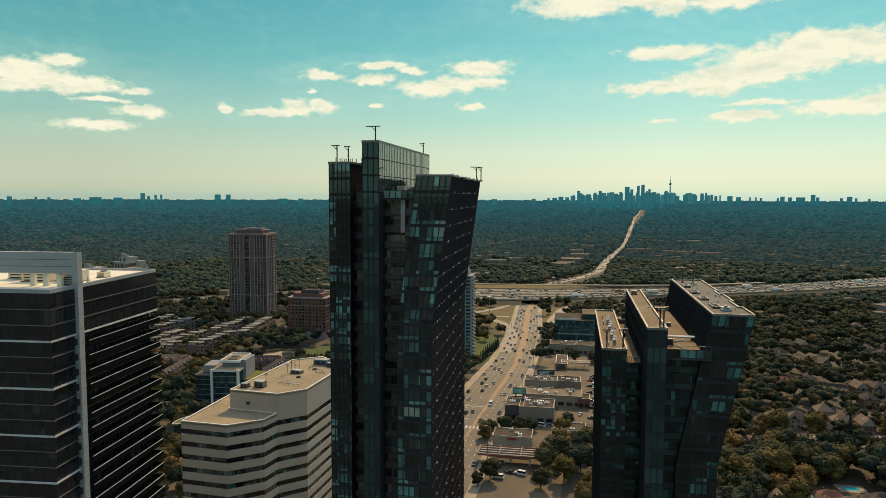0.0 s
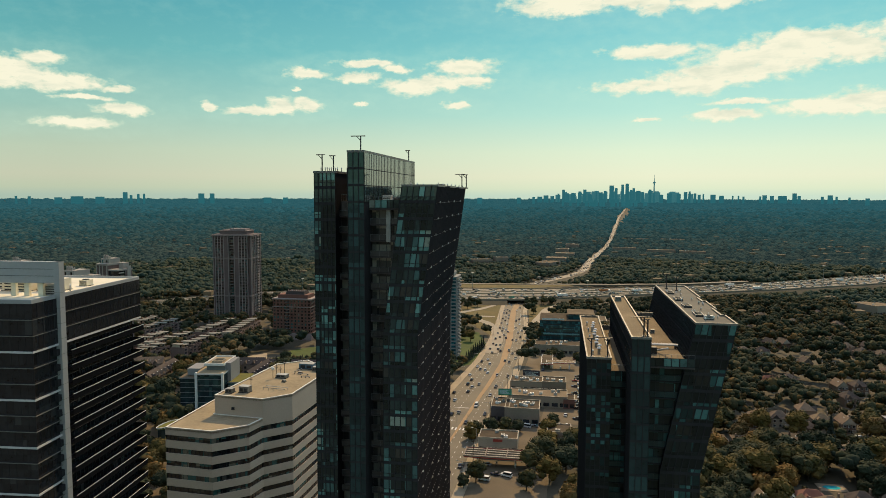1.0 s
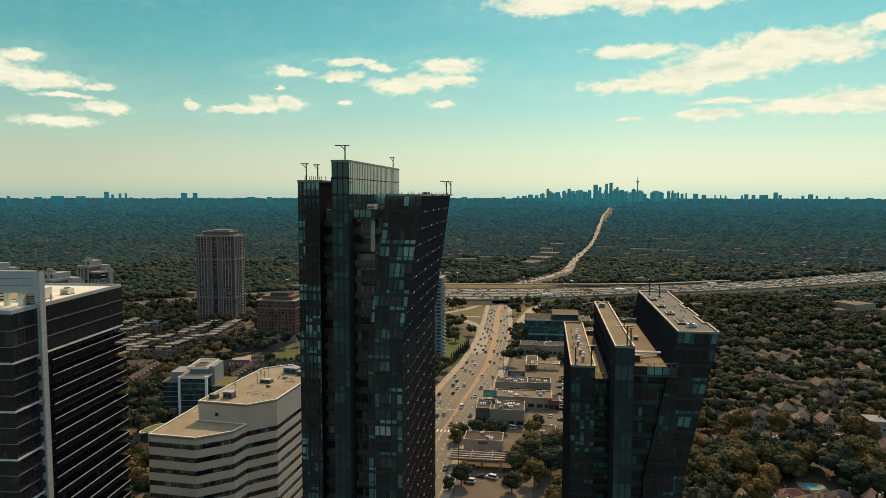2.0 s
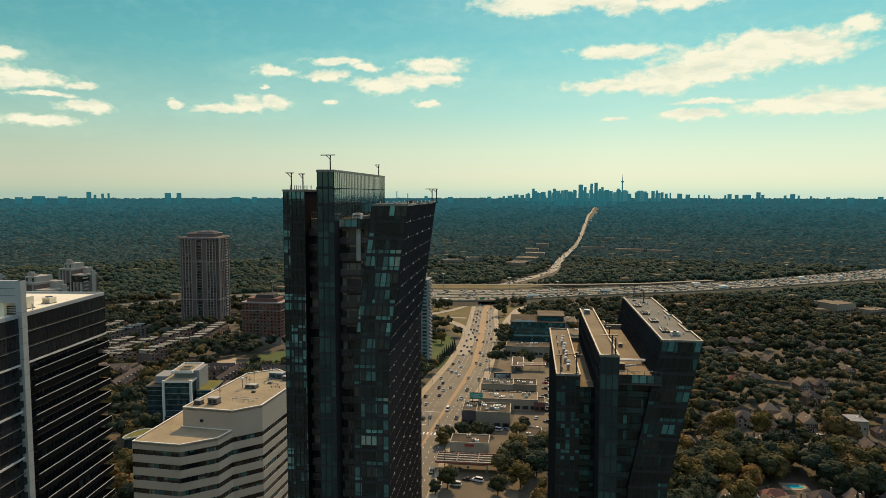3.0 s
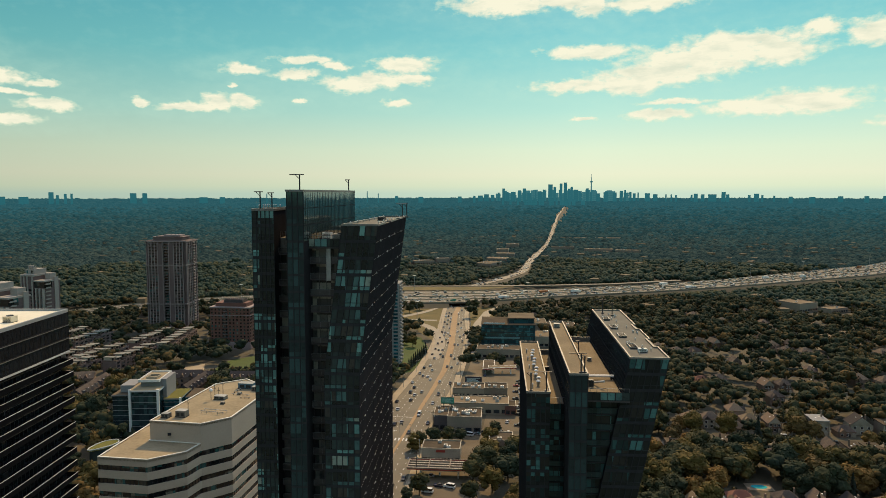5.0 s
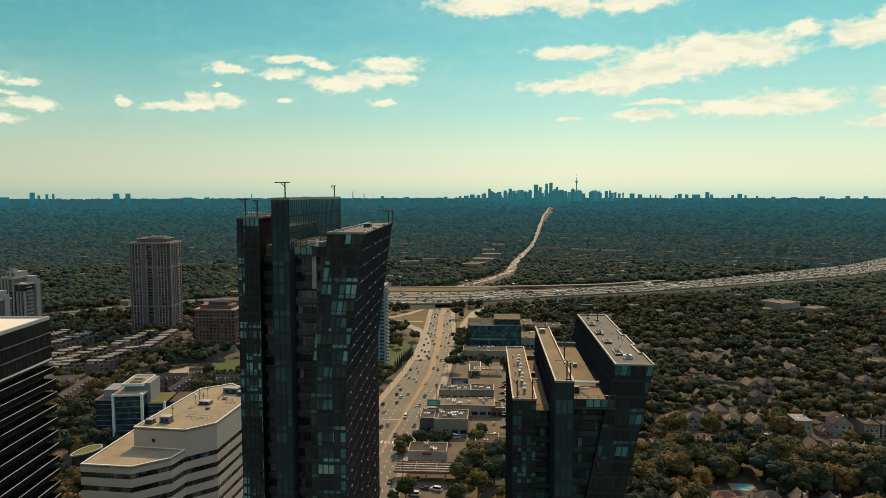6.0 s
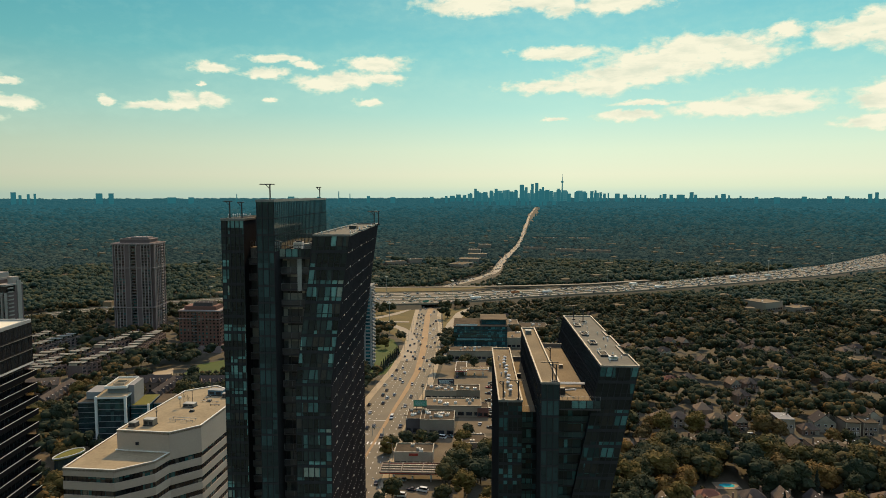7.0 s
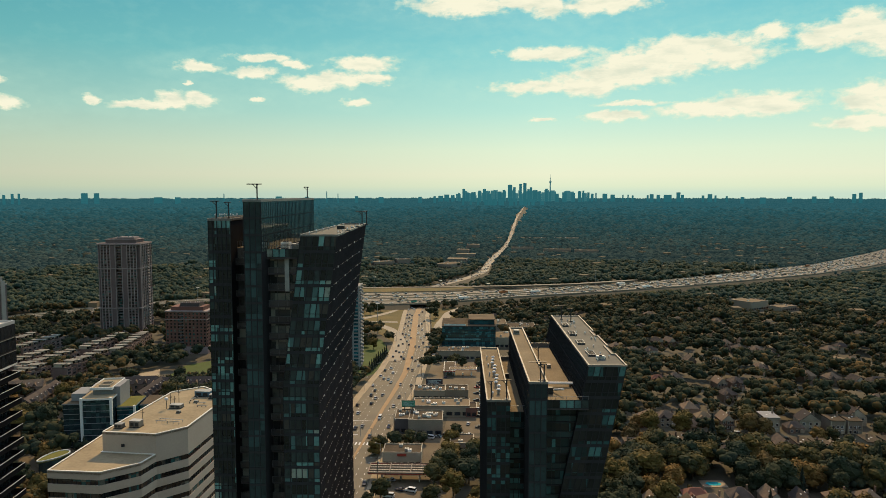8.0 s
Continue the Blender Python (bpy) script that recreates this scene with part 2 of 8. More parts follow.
def glass(name, stops, rough=0.06, spec=0.5, metal=0.0, tint=(1, 1, 1), room=(2.6, 40.0, 2.93)):
    """Window glass: pane colours hold what shows behind them and some painted-in reflections."""
    m = MATS[name] = bpy.data.materials.new(name)
    m.use_nodes = True
    t = m.node_tree
    p = t.nodes["Principled BSDF"]
    g = t.nodes.new("ShaderNodeNewGeometry").outputs["Random Per Island"]
    o = t.nodes.new("ShaderNodeObjectInfo").outputs["Random"]
    tc = t.nodes.new("ShaderNodeTexCoord").outputs["Object"]
    a = t.nodes.new("ShaderNodeMath")
    a.operation = "MULTIPLY_ADD"
    t.links.new(o, a.inputs[0])
    a.inputs[1].default_value = 7.31
    t.links.new(g, a.inputs[2])
    fr = t.nodes.new("ShaderNodeMath")
    fr.operation = "FRACT"
    t.links.new(a.outputs[0], fr.inputs[0])
    # rooms: panes of one room on one storey look alike
    snap = t.nodes.new("ShaderNodeVectorMath")
    snap.operation = "SNAP"
    t.links.new(t.nodes.new("ShaderNodeNewGeometry").outputs["Position"], snap.inputs[0])
    snap.inputs[1].default_value = room
    wnz = t.nodes.new("ShaderNodeTexWhiteNoise")
    t.links.new(snap.outputs[0], wnz.inputs["Vector"])
    both = t.nodes.new("ShaderNodeMix")
    both.inputs[0].default_value = 0.28
    t.links.new(wnz.outputs[0], both.inputs[2])
    t.links.new(fr.outputs[0], both.inputs[3])
    # noise mottles the base colour for curtains and blurred reflections
    tint_n = t.nodes.new("ShaderNodeTexNoise")
    tint_n.inputs["Scale"].default_value, tint_n.inputs["Detail"].default_value, tint_n.inputs["Roughness"].default_value = 0.9, 5, 0.65
    t.links.new(t.nodes.new("ShaderNodeNewGeometry").outputs["Position"], tint_n.inputs["Vector"])
    curtain_sheen = t.nodes.new("ShaderNodeMix")
    curtain_sheen.data_type, curtain_sheen.blend_type = "RGBA", "MULTIPLY"
    curtain_sheen.inputs[0].default_value = 1.0
    t.links.new(ramp(t, stops, both.outputs[0], "CONSTANT" if room[2] > 2 else "LINEAR"), curtain_sheen.inputs[6])
    t.links.new(ramp(t, [(0.32, (0.55, 0.55, 0.55)), (0.46, (0.95, 0.95, 0.95)), (0.62, (1.0, 1.0, 1.0)), (0.75, (1.0, 0.97, 0.9))], tint_n.outputs[0]), curtain_sheen.inputs[7])
    t.links.new(curtain_sheen.outputs[2], p.inputs["Base Color"])
    p.inputs["Roughness"].default_value, p.inputs["Specular IOR Level"].default_value, p.inputs["Metallic"].default_value = rough, spec, metal
    p.inputs["Specular Tint"].default_value = (*tint, 1)
    n = t.nodes.new("ShaderNodeTexNoise")
    n.inputs["Scale"].default_value = 0.5
    t.links.new(tc, n.inputs["Vector"])
    b = t.nodes.new("ShaderNodeBump")
    b.inputs["Strength"].default_value, b.inputs["Distance"].default_value = 0.10, 0.12
    t.links.new(n.outputs[0], b.inputs["Height"])
    t.links.new(b.outputs[0], p.inputs["Normal"])
    return m


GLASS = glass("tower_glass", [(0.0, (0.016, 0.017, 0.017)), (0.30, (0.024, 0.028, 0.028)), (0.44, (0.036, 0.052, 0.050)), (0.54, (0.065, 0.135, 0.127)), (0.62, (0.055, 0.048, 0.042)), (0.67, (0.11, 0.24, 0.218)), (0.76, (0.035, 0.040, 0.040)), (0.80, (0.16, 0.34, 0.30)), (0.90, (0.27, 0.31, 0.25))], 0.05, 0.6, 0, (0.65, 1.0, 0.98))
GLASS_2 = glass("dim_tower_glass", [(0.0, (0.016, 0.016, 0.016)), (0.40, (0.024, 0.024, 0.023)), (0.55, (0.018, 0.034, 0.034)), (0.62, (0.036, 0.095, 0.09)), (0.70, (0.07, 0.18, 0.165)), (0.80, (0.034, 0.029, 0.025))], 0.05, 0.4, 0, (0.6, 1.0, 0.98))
GLASS_D = glass("dark_tower_glass", [(0.0, (0.022, 0.031, 0.034)), (0.5, (0.029, 0.048, 0.050)), (0.8, (0.038, 0.072, 0.073))], 0.06, 0.6, 0, (0.5, 1.0, 0.95))
GLASS_B = glass("balcony_window_glass", [(0.0, (0.035, 0.032, 0.032)), (0.30, (0.085, 0.075, 0.07)), (0.5, (0.19, 0.165, 0.14)), (0.75, (0.34, 0.30, 0.24))], 0.15, 0.4)
# the teal and pale office panes have bright reflections in their base colour
GLASS_O = glass("office_glass", [(0.0, (0.01, 0.012, 0.012)), (0.40, (0.02, 0.024, 0.022)), (0.60, (0.06, 0.056, 0.045)), (0.72, (0.03, 0.11, 0.10)), (0.84, (0.16, 0.16, 0.12))], 0.03, 0.8)
GLASS_S = glass("stair_glass", [(0.0, (0.03, 0.05, 0.048)), (0.3, (0.04, 0.07, 0.066)), (0.6, (0.025, 0.042, 0.04))], 0.07, 1.0, 0, (0.75, 1.0, 0.95))
GLASS_T = glass("teal_building_glass", [(0.0, (0.01, 0.04, 0.05)), (0.4, (0.015, 0.07, 0.085)), (0.75, (0.03, 0.15, 0.17))], 0.06, 0.7, 0, (0.5, 1.0, 1.0))
GLASS_H = glass("house_glass", [(0.0, (0.012, 0.014, 0.016)), (0.6, (0.03, 0.035, 0.04)), (0.85, (0.10, 0.10, 0.09))], 0.1, 0.5)

ICO = {}


def ico(n):
    if n not in ICO:
        b = bmesh.new()
        bmesh.ops.create_icosphere(b, subdivisions=n, radius=1.0)
        b.verts.index_update()
        ICO[n] = (np.array([v.co[:] for v in b.verts]), [[v.index for v in f.verts] for f in b.faces])
        b.free()
    return ICO[n]


class Mesh:
    """Collects the faces of one part."""

    def __init__(s):
        s.v, s.f, s.m = [], [], []

    def add(s, vs, fs, mi=0):
        k = len(s.v)
        s.v += [tuple(p) for p in vs]
        s.f += [tuple(i + k for i in f) for f in fs]
        s.m += [mi] * len(fs)
        return s

    def prism(s, poly, z0, z1, mi=0, top=None):
        """A closed block on a plan drawn anticlockwise."""
        n = len(poly)
        s.add([(x, y, z0) for x, y in poly] + [(x, y, z1) for x, y in poly],
              [(i, (i + 1) % n, n + (i + 1) % n, n + i) for i in range(n)] + [tuple(range(n - 1, -1, -1))], mi)
        k = len(s.v)
        s.f.append(tuple(range(k - n, k)))
        s.m.append(mi if top is None else top)
        return s

    def box(s, x0, x1, y0, y1, z0, z1, mi=0, top=None):
        return s.prism([(x0, y0), (x1, y0), (x1, y1), (x0, y1)], z0, z1, mi, top)

    def rbox(s, cx, cy, z0, sx, sy, sz, ang=0, mi=0, top=None):
        c, d = math.cos(radians(ang)), math.sin(radians(ang))
        return s.prism([(cx + c * a - d * b, cy + d * a + c * b) for a, b in ((-sx / 2, -sy / 2), (sx / 2, -sy / 2), (sx / 2, sy / 2), (-sx / 2, sy / 2))], z0, z0 + sz, mi, top)

    def cyl(s, x, y, z0, z1, r, n=8, r2=None, mi=0):
        r2 = r if r2 is None else r2
        a = [2 * math.pi * i / n for i in range(n)]
        s.add([(x + r * math.cos(q), y + r * math.sin(q), z0) for q in a] + [(x + r2 * math.cos(q), y + r2 * math.sin(q), z1) for q in a],
              [(i, (i + 1) % n, n + (i + 1) % n, n + i) for i in range(n)] + [tuple(range(n - 1, -1, -1)), tuple(range(n, 2 * n))], mi)
        return s

    def bar(s, a, b, r, n=5, mi=0):
        """A round bar from a to b."""
        a, b = Vector(a), Vector(b)
        q = (b - a).to_track_quat("Z", "Y")
        ring = [q @ Vector((r * math.cos(6.2832 * i / n), r * math.sin(6.2832 * i / n), 0)) for i in range(n)]
        s.add([a + p for p in ring] + [b + p for p in ring], [(i, (i + 1) % n, n + (i + 1) % n, n + i) for i in range(n)] + [tuple(range(n - 1, -1, -1)), tuple(range(n, 2 * n))], mi)
        return s

    def data(s, name, mats, smooth=False):
        me = bpy.data.meshes.new(name)
        me.from_pydata(s.v, [], s.f)
        for k in (mats if isinstance(mats, (list, tuple)) else [mats]):
            me.materials.append(k)
        me.polygons.foreach_set("material_index", s.m)
        if smooth:
            me.polygons.foreach_set("use_smooth", [True] * len(s.f))
        me.update()
        return me


def part(name, mesh, mats, parent=None, label="", smooth=False, at=None):
    """Links a mesh (a Mesh or finished mesh data) as one object under a thing or a part."""
    ob = new(name, mesh.data(name, mats, smooth) if isinstance(mesh, Mesh) else mesh)
    if parent:
        ob.parent = parent
    if at is not None:
        ob.matrix_basis = at if isinstance(at, Matrix) else Matrix.Translation(at)
    return tagged(ob, label)


def thing(name, label, category, group="", at=(0, 0, 0), turn=0.0, kind=""):
    ob = new(name)
    ob.matrix_basis = pose(*at, 0, 0, turn)
    return tagged(ob, label, category, group, kind)


def repeat(ob, m):
    """A copy of a thing whose parts are known, at the pose m; the copies share the meshes and tags."""
    kids = PARTS.get(ob) or PARTS.setdefault(ob, list(ob.children_recursive))
    made = {}
    for o in (ob, *kids):
        made[o] = o.copy()
        scene.collection.objects.link(made[o])
        if o.parent:
            made[o].parent = made.get(o.parent, o.parent)
            made[o].matrix_parent_inverse = o.matrix_parent_inverse
    made[ob].matrix_basis = m @ Matrix.Diagonal((*ob.scale, 1))
    return made[ob]


PARTS = {}


def ground_z(x, y):
    """The lie of the land: flat near by, a shallow valley, then rising to the skyline."""
    return float(np.interp(math.hypot(x, y), [0, 450, 800, 1000, 1500, 2500, 3000, 3500, 4000, 4500, 4900], [0, 0, -8, -9, -10, -14, 1, 20, 44, 75, 104]))


# ---- ground, roads and highway
def bulk(name, verts, faces, m, label, category, smooth=True, kind="stuff"):
    """One large mesh of triangles from arrays."""
    me = bpy.data.meshes.new(name)
    verts, faces = np.asarray(verts, np.float32), np.asarray(faces, np.int32)
    me.vertices.add(len(verts))
    me.vertices.foreach_set("co", verts.ravel())
    me.loops.add(faces.size)
    me.loops.foreach_set("vertex_index", faces.ravel())
    me.polygons.add(len(faces))
    me.polygons.foreach_set("loop_start", np.arange(0, faces.size, 3, dtype=np.int32))
    me.polygons.foreach_set("use_smooth", np.full(len(faces), smooth))
    me.update(calc_edges=True)
    me.validate()
    me.materials.append(m)
    return tagged(new(name, me), label, category, "", kind)


rings = [0, 60, 120, 200, 280, 360, 450, 550, 650, 720, 800, 900, 1000, 1200, 1500, 2000, 2500, 2750, 3000, 3250, 3500, 3750, 4000, 4250, 4500, 4700, 4900]
gm, SEG = Mesh(), 120
gv = [(r * math.sin(6.28319 * k / SEG), r * math.cos(6.28319 * k / SEG), ground_z(0, r)) for r in rings for k in range(SEG)]
gm.add(gv, [(i * SEG + k, i * SEG + SEG + k, i * SEG + SEG + (k + 1) % SEG, i * SEG + (k + 1) % SEG) for i in range(len(rings) - 1) for k in range(SEG)])
tagged(part("ground", gm, EARTH, None, "dry grass and bare earth between trees"), "", "ground", "", "structure")


def resample(pts, n):
    """n points at even steps along a line."""
    p = np.array(pts, float)
    d = np.r_[0, np.cumsum(np.hypot(*np.diff(p, axis=0).T))]
    s = np.linspace(0, d[-1], n)
    return np.c_[np.interp(s, d, p[:, 0]), np.interp(s, d, p[:, 1])]


def ribbon(name, left, right, up, m, label, n=60, category="road", zf=None, thick=0.0, kind="structure"):
    """A strip of paving between two lines, laid on the land."""
    a, b = resample(left, n), resample(right, n)
    zf = zf or (lambda x, y: ground_z(x, y))
    s = Mesh()
    vs = [(x, y, zf(x, y) + up) for x, y in a] + [(x, y, zf(x, y) + up) for x, y in b]
    fs = [(i, n + i, n + i + 1, i + 1) for i in range(n - 1)]
    if thick:
        vs += [(x, y, z - thick) for x, y, z in vs[:2 * n]]
        fs += [(2 * n + i, i, i + 1, 2 * n + i + 1) for i in range(n - 1)] + [(n + i, 3 * n + i, 3 * n + i + 1, n + i + 1) for i in range(n - 1)]
    s.add(vs, fs)
    return tagged(part(name, s, m, None, label), "", category, "", kind)


def offset(pts, d):
    """The line moved d metres to its right."""
    p = np.array(pts, float)
    t = np.gradient(p, axis=0)
    t /= np.hypot(*t.T)[:, None]
    return p + d * np.c_[t[:, 1], -t[:, 0]]


AV_L = resample([(-34, 240), (-17, 303), (15, 433), (33, 496), (50, 555), (68, 633), (87, 737), (102, 830), (113, 894), (125, 960)], 80)
AV_R = resample([(0, 240), (15, 298), (33, 378), (45, 420), (65, 489), (81, 560), (96, 640), (110, 715), (125, 826), (138, 890), (150, 955)], 80)
ribbon("avenue_road", AV_L, AV_R, 0.06, ASPHALT, "wide worn asphalt avenue full of traffic", 80)
ribbon("pavement_east", offset(AV_L, -5), AV_L, 0.2, WALK, "pale concrete sidewalk with a kerb", 80, "pavement", thick=0.25)
ribbon("pavement_west", AV_R, offset(AV_R, 5), 0.2, WALK, "pale concrete sidewalk with a kerb", 80, "pavement", thick=0.25)
MED = resample([(9, 340), (29, 412), (47, 477), (64, 543), (80, 631), (96, 735), (111, 829), (122, 879), (132, 925)], 60)
mw = np.interp(np.arange(60), [0, 14, 30, 59], [1.0, 3.0, 6.0, 6.6])
nrm = offset(MED, 1) - MED
ribbon("median", MED, MED + nrm * mw[:, None], 0.2, PAVER, "raised brick-paved median strip", 60, "median", thick=0.25)

marks = Mesh()
for fr in (0.13, 0.26, 0.39, 0.62, 0.75, 0.88):
    line = resample(AV_L * (1 - fr) + AV_R * fr, 400)
    for i in range(0, 330, 4):
        a, b = line[i], line[i + 1] * 0.9 + line[i + 2] * 0.1
        n = np.array([b[1] - a[1], a[0] - b[0]])
        n = n / np.hypot(*n) * 0.11
        marks.add([(*(a - n), ground_z(*a) + 0.075), (*(a + n), ground_z(*a) + 0.075), (*(b + n), ground_z(*b) + 0.075), (*(b - n), ground_z(*b) + 0.075)], [(0, 1, 2, 3)])
tagged(part("lane_marking", marks, PAINT, None, "worn white dashed lane lines on the avenue"), "", "road marking", "", "stuff")
cross = Mesh()
for k in range(16):
    q = np.array([4 + k * 2.1, 388 - k * 0.5])
    cross.rbox(q[0], q[1], 0.07, 0.9, 4.0, 0.01, -14)
cross.rbox(8, 402, 0.07, 26, 0.5, 0.01, -14)
cross.rbox(22, 424, 0.07, 24, 0.4, 0.01, -14)
tagged(part("crosswalk", cross, PAINT, None, "white striped crosswalk across the avenue"), "", "road marking", "", "structure")

# side streets, ramps and open ground
RAMPC = mat("ramp_concrete", (0.30, 0.25, 0.175), 0.8, (0.215, 0.178, 0.125), 0.05, 1.0)
RAMP_C = resample([(62, 585), (74, 640), (78, 673), (79, 711), (75, 747), (64, 777), (46, 795), (10, 806), (-60, 826)], 60)
ribbon("side_street", [(38, 386), (80, 377), (140, 366)], [(41, 395), (82, 386), (142, 375)], 0.05, LOT, "narrow side street between shops", 20)
ribbon("ramp_east", offset(RAMP_C, -5.5), offset(RAMP_C, 4.5), 0.30, RAMPC, "curved asphalt exit ramp", 50, thick=0.4)
ribbon("ramp_inner", [(10, 818), (49, 805), (88, 795)], [(8, 810), (49, 797), (87, 787)], 0.26, RAMPC, "narrow asphalt ramp joining the avenue", 30, thick=0.4)
ribbon("ramp_loop", [(104, 885), (80, 846), (53, 819), (20, 818), (-60, 838)], [(107, 896), (76, 856), (50, 829), (22, 828), (-58, 848)], 0.28, RAMPC, "narrow asphalt ramp curving to the highway", 40, thick=0.4)
ribbon("ramp_west", [(86, 575), (106, 682), (127, 766), (153, 846), (180, 888), (204, 920), (250, 945)], [(94, 575), (117, 680), (138, 764), (164, 842), (190, 882), (212, 911), (254, 936)], 0.25, RAMPC, "asphalt entry ramp curving away", 50, thick=0.4)


def field(name, pts, up, m, label, category="lawn"):
    s = Mesh()
    c = np.mean(pts, axis=0)
    p = resample(list(pts) + [pts[0]], 41)[:-1]
    rings_ = [c + (p - c) * k / 8 for k in range(1, 9)]
    s.add([(*c, ground_z(*c) + up)] + [(x, y, ground_z(x, y) + up) for q in rings_ for x, y in q],
          [(0, 1 + i, 1 + (i + 1) % 40) for i in range(40)] + [(1 + 40 * k + i, 41 + 40 * k + i, 41 + 40 * k + (i + 1) % 40, 1 + 40 * k + (i + 1) % 40) for k in range(7) for i in range(40)])
    return tagged(part(name, s, m, None, label), "", category, "", "structure")


field("embankment_west", [(113, 690), (126, 680), (140, 755), (160, 810), (182, 850), (215, 895), (150, 905), (136, 850), (124, 770)], 0.03, DRY, "dry grass bank beside the ramp", "grass")
field("embankment_east", [(72, 660), (86, 740), (100, 826), (108, 880), (60, 890), (-40, 880), (-60, 800), (20, 780), (62, 730)], 0.035, DRY, "dry grass bank inside the ramp loop", "grass")
field("park_lawn", [(6, 540), (40, 538), (55, 575), (62, 620), (60, 690), (40, 700), (10, 690), (0, 620)], 0.03, LAWN, "mown green lawn beside the avenue")
field("park_green", [(-119, 568), (-101, 561), (-80, 566), (-74, 612), (-93, 620), (-113, 604)], 0.06, LAWN, "mown green park lawn")
field("playground", [(-145, 580), (-136, 562), (-126, 568), (-131, 594)], 0.07, WALK, "pale sandy playground", "playground")
field("parking_shops", [(26, 340), (70, 330), (84, 378), (42, 390)], 0.03, LOT, "worn asphalt parking lot behind shops", "parking lot")
field("parking_rear", [(70, 392), (96, 388), (128, 510), (160, 600), (130, 610), (86, 450)], 0.03, LOT, "sunlit asphalt parking lot", "parking lot")
field("forecourt", [(2, 290), (54, 285), (64, 330), (12, 342)], 0.03, LOT, "asphalt gas station forecourt", "parking lot")
field("garage_lot", [(70, 480), (116, 470), (140, 560), (92, 570)], 0.025, LOT, "asphalt lot round small shops", "parking lot")
field("east_lots", [(-160, 300), (-60, 300), (-30, 430), (-70, 500), (-190, 470), (-200, 380)], 0.02, LOT, "asphalt yard and lane behind offices", "parking lot")

HZ = -3.0
H_N = resample([(-700, 590), (-530, 690), (-352, 822), (-285, 870), (-205, 918), (-90, 925), (51, 892), (145, 890), (270, 926), (418, 953), (555, 988), (869, 1095), (1072, 1197), (1240, 1300), (1500, 1460)], 160)
H_F = resample([(-728, 640), (-556, 735), (-372, 868), (-305, 920), (-215, 968), (-90, 1000), (59, 1004), (163, 992), (291, 998), (449, 1025), (606, 1080), (993, 1253), (1314, 1469), (1480, 1590), (1700, 1740)], 160)


def deck_z(x, y):
    return max(HZ, ground_z(x, y) + 2.0)


ribbon("highway_deck", H_N, H_F, 0.0, HWY, "sixteen-lane concrete highway on an embankment", 160, zf=deck_z, thick=1.4)
skirt = Mesh()
for side, (line, sgn) in enumerate(((H_N, 1), (H_F, -1))):
    low = offset(line, 14 * sgn)
    for i in range(159):
        xm = (line[i][0] + line[i + 1][0]) / 2
        if side == 0 and 108 < xm < 150:
            continue
        q = [(*line[i], deck_z(*line[i]) - 0.3), (*line[i + 1], deck_z(*line[i + 1]) - 0.3), (*low[i + 1], ground_z(*low[i + 1]) - 0.3), (*low[i], ground_z(*low[i]) - 0.3)]
        skirt.add(q, [(3, 2, 1, 0) if sgn > 0 else (0, 1, 2, 3)])
tagged(part("highway_embankment", skirt, EARTH, None, "dry grass slopes below the highway"), "", "embankment", "", "structure")
barrier = Mesh()
for fr, h, w in ((0.004, 1.0, 0.5), (0.27, 0.9, 0.7), (0.5, 1.1, 0.9), (0.73, 0.9, 0.7), (0.996, 1.0, 0.5)):
    line = H_N * (1 - fr) + H_F * fr
    n = (H_F - H_N)
    n = n / np.hypot(*n.T)[:, None] * w / 2
    for i in range(159):
        z = deck_z(*line[i])
        a, b = line[i], line[i + 1]
        barrier.prism([tuple(a - n[i]), tuple(b - n[i + 1]), tuple(b + n[i + 1]), tuple(a + n[i])], z, z + h)
tagged(part("highway_barrier", barrier, WALK, None, "concrete barriers along the highway"), "", "barrier", "", "structure")
hm = Mesh()
for fr in (0.05, 0.09, 0.13, 0.17, 0.21, 0.32, 0.36, 0.40, 0.44, 0.56, 0.60, 0.64, 0.68, 0.78, 0.82, 0.86, 0.90, 0.94):
    line = resample(H_N * (1 - fr) + H_F * fr, 420)
    for i in range(60, 330, 2):
        a, b = line[i], line[i] * 0.5 + line[i + 1] * 0.5
        n = np.array([b[1] - a[1], a[0] - b[0]])
        n = n / np.hypot(*n) * 0.15
        z = deck_z(*a) + 0.02
        hm.add([(*(a - n), z), (*(a + n), z), (*(b + n), z), (*(b - n), z)], [(0, 1, 2, 3)])
tagged(part("highway_marking", hm, PAINT, None, "white dashed highway lane lines"), "", "road marking", "", "stuff")
pier = Mesh()
for x, y in ((113, 909), (130, 921), (147, 933)):
    pier.rbox(x, y, -9.5, 2.0, 2.0, 6.0, 30)
pier.rbox(130, 925, -4.6, 46, 1.0, 1.8, 35)
tagged(part("bridge_pier", pier, WALK, None, "concrete bridge beam and piers over the avenue"), "", "bridge", "", "structure")
FAR_RAMP = resample([(-40, 1050), (10, 1058), (61, 1058), (182, 1046), (303, 1041), (400, 1046), (520, 1076)], 60)
ribbon("collector_road", offset(FAR_RAMP, -5), offset(FAR_RAMP, 5), 0.3, HWY, "narrow collector road behind the highway", 60, zf=deck_z, thick=2.0)
ribbon("highway_verge", offset(FAR_RAMP, 5.2)[:30], resample([(-40, 1016), (59, 1016), (163, 1006), (225, 1030)], 30), -0.35, DRY, "dry grass verge between highway and collector road", 30, "grass", zf=deck_z)
FAR_AV = [(168, 1066), (194, 1113), (224, 1150), (256, 1197), (290, 1250), (316, 1310), (345, 1410), (385, 1530), (526, 1930), (741, 2621), (990, 3412), (1274, 4215), (1364, 4464)]
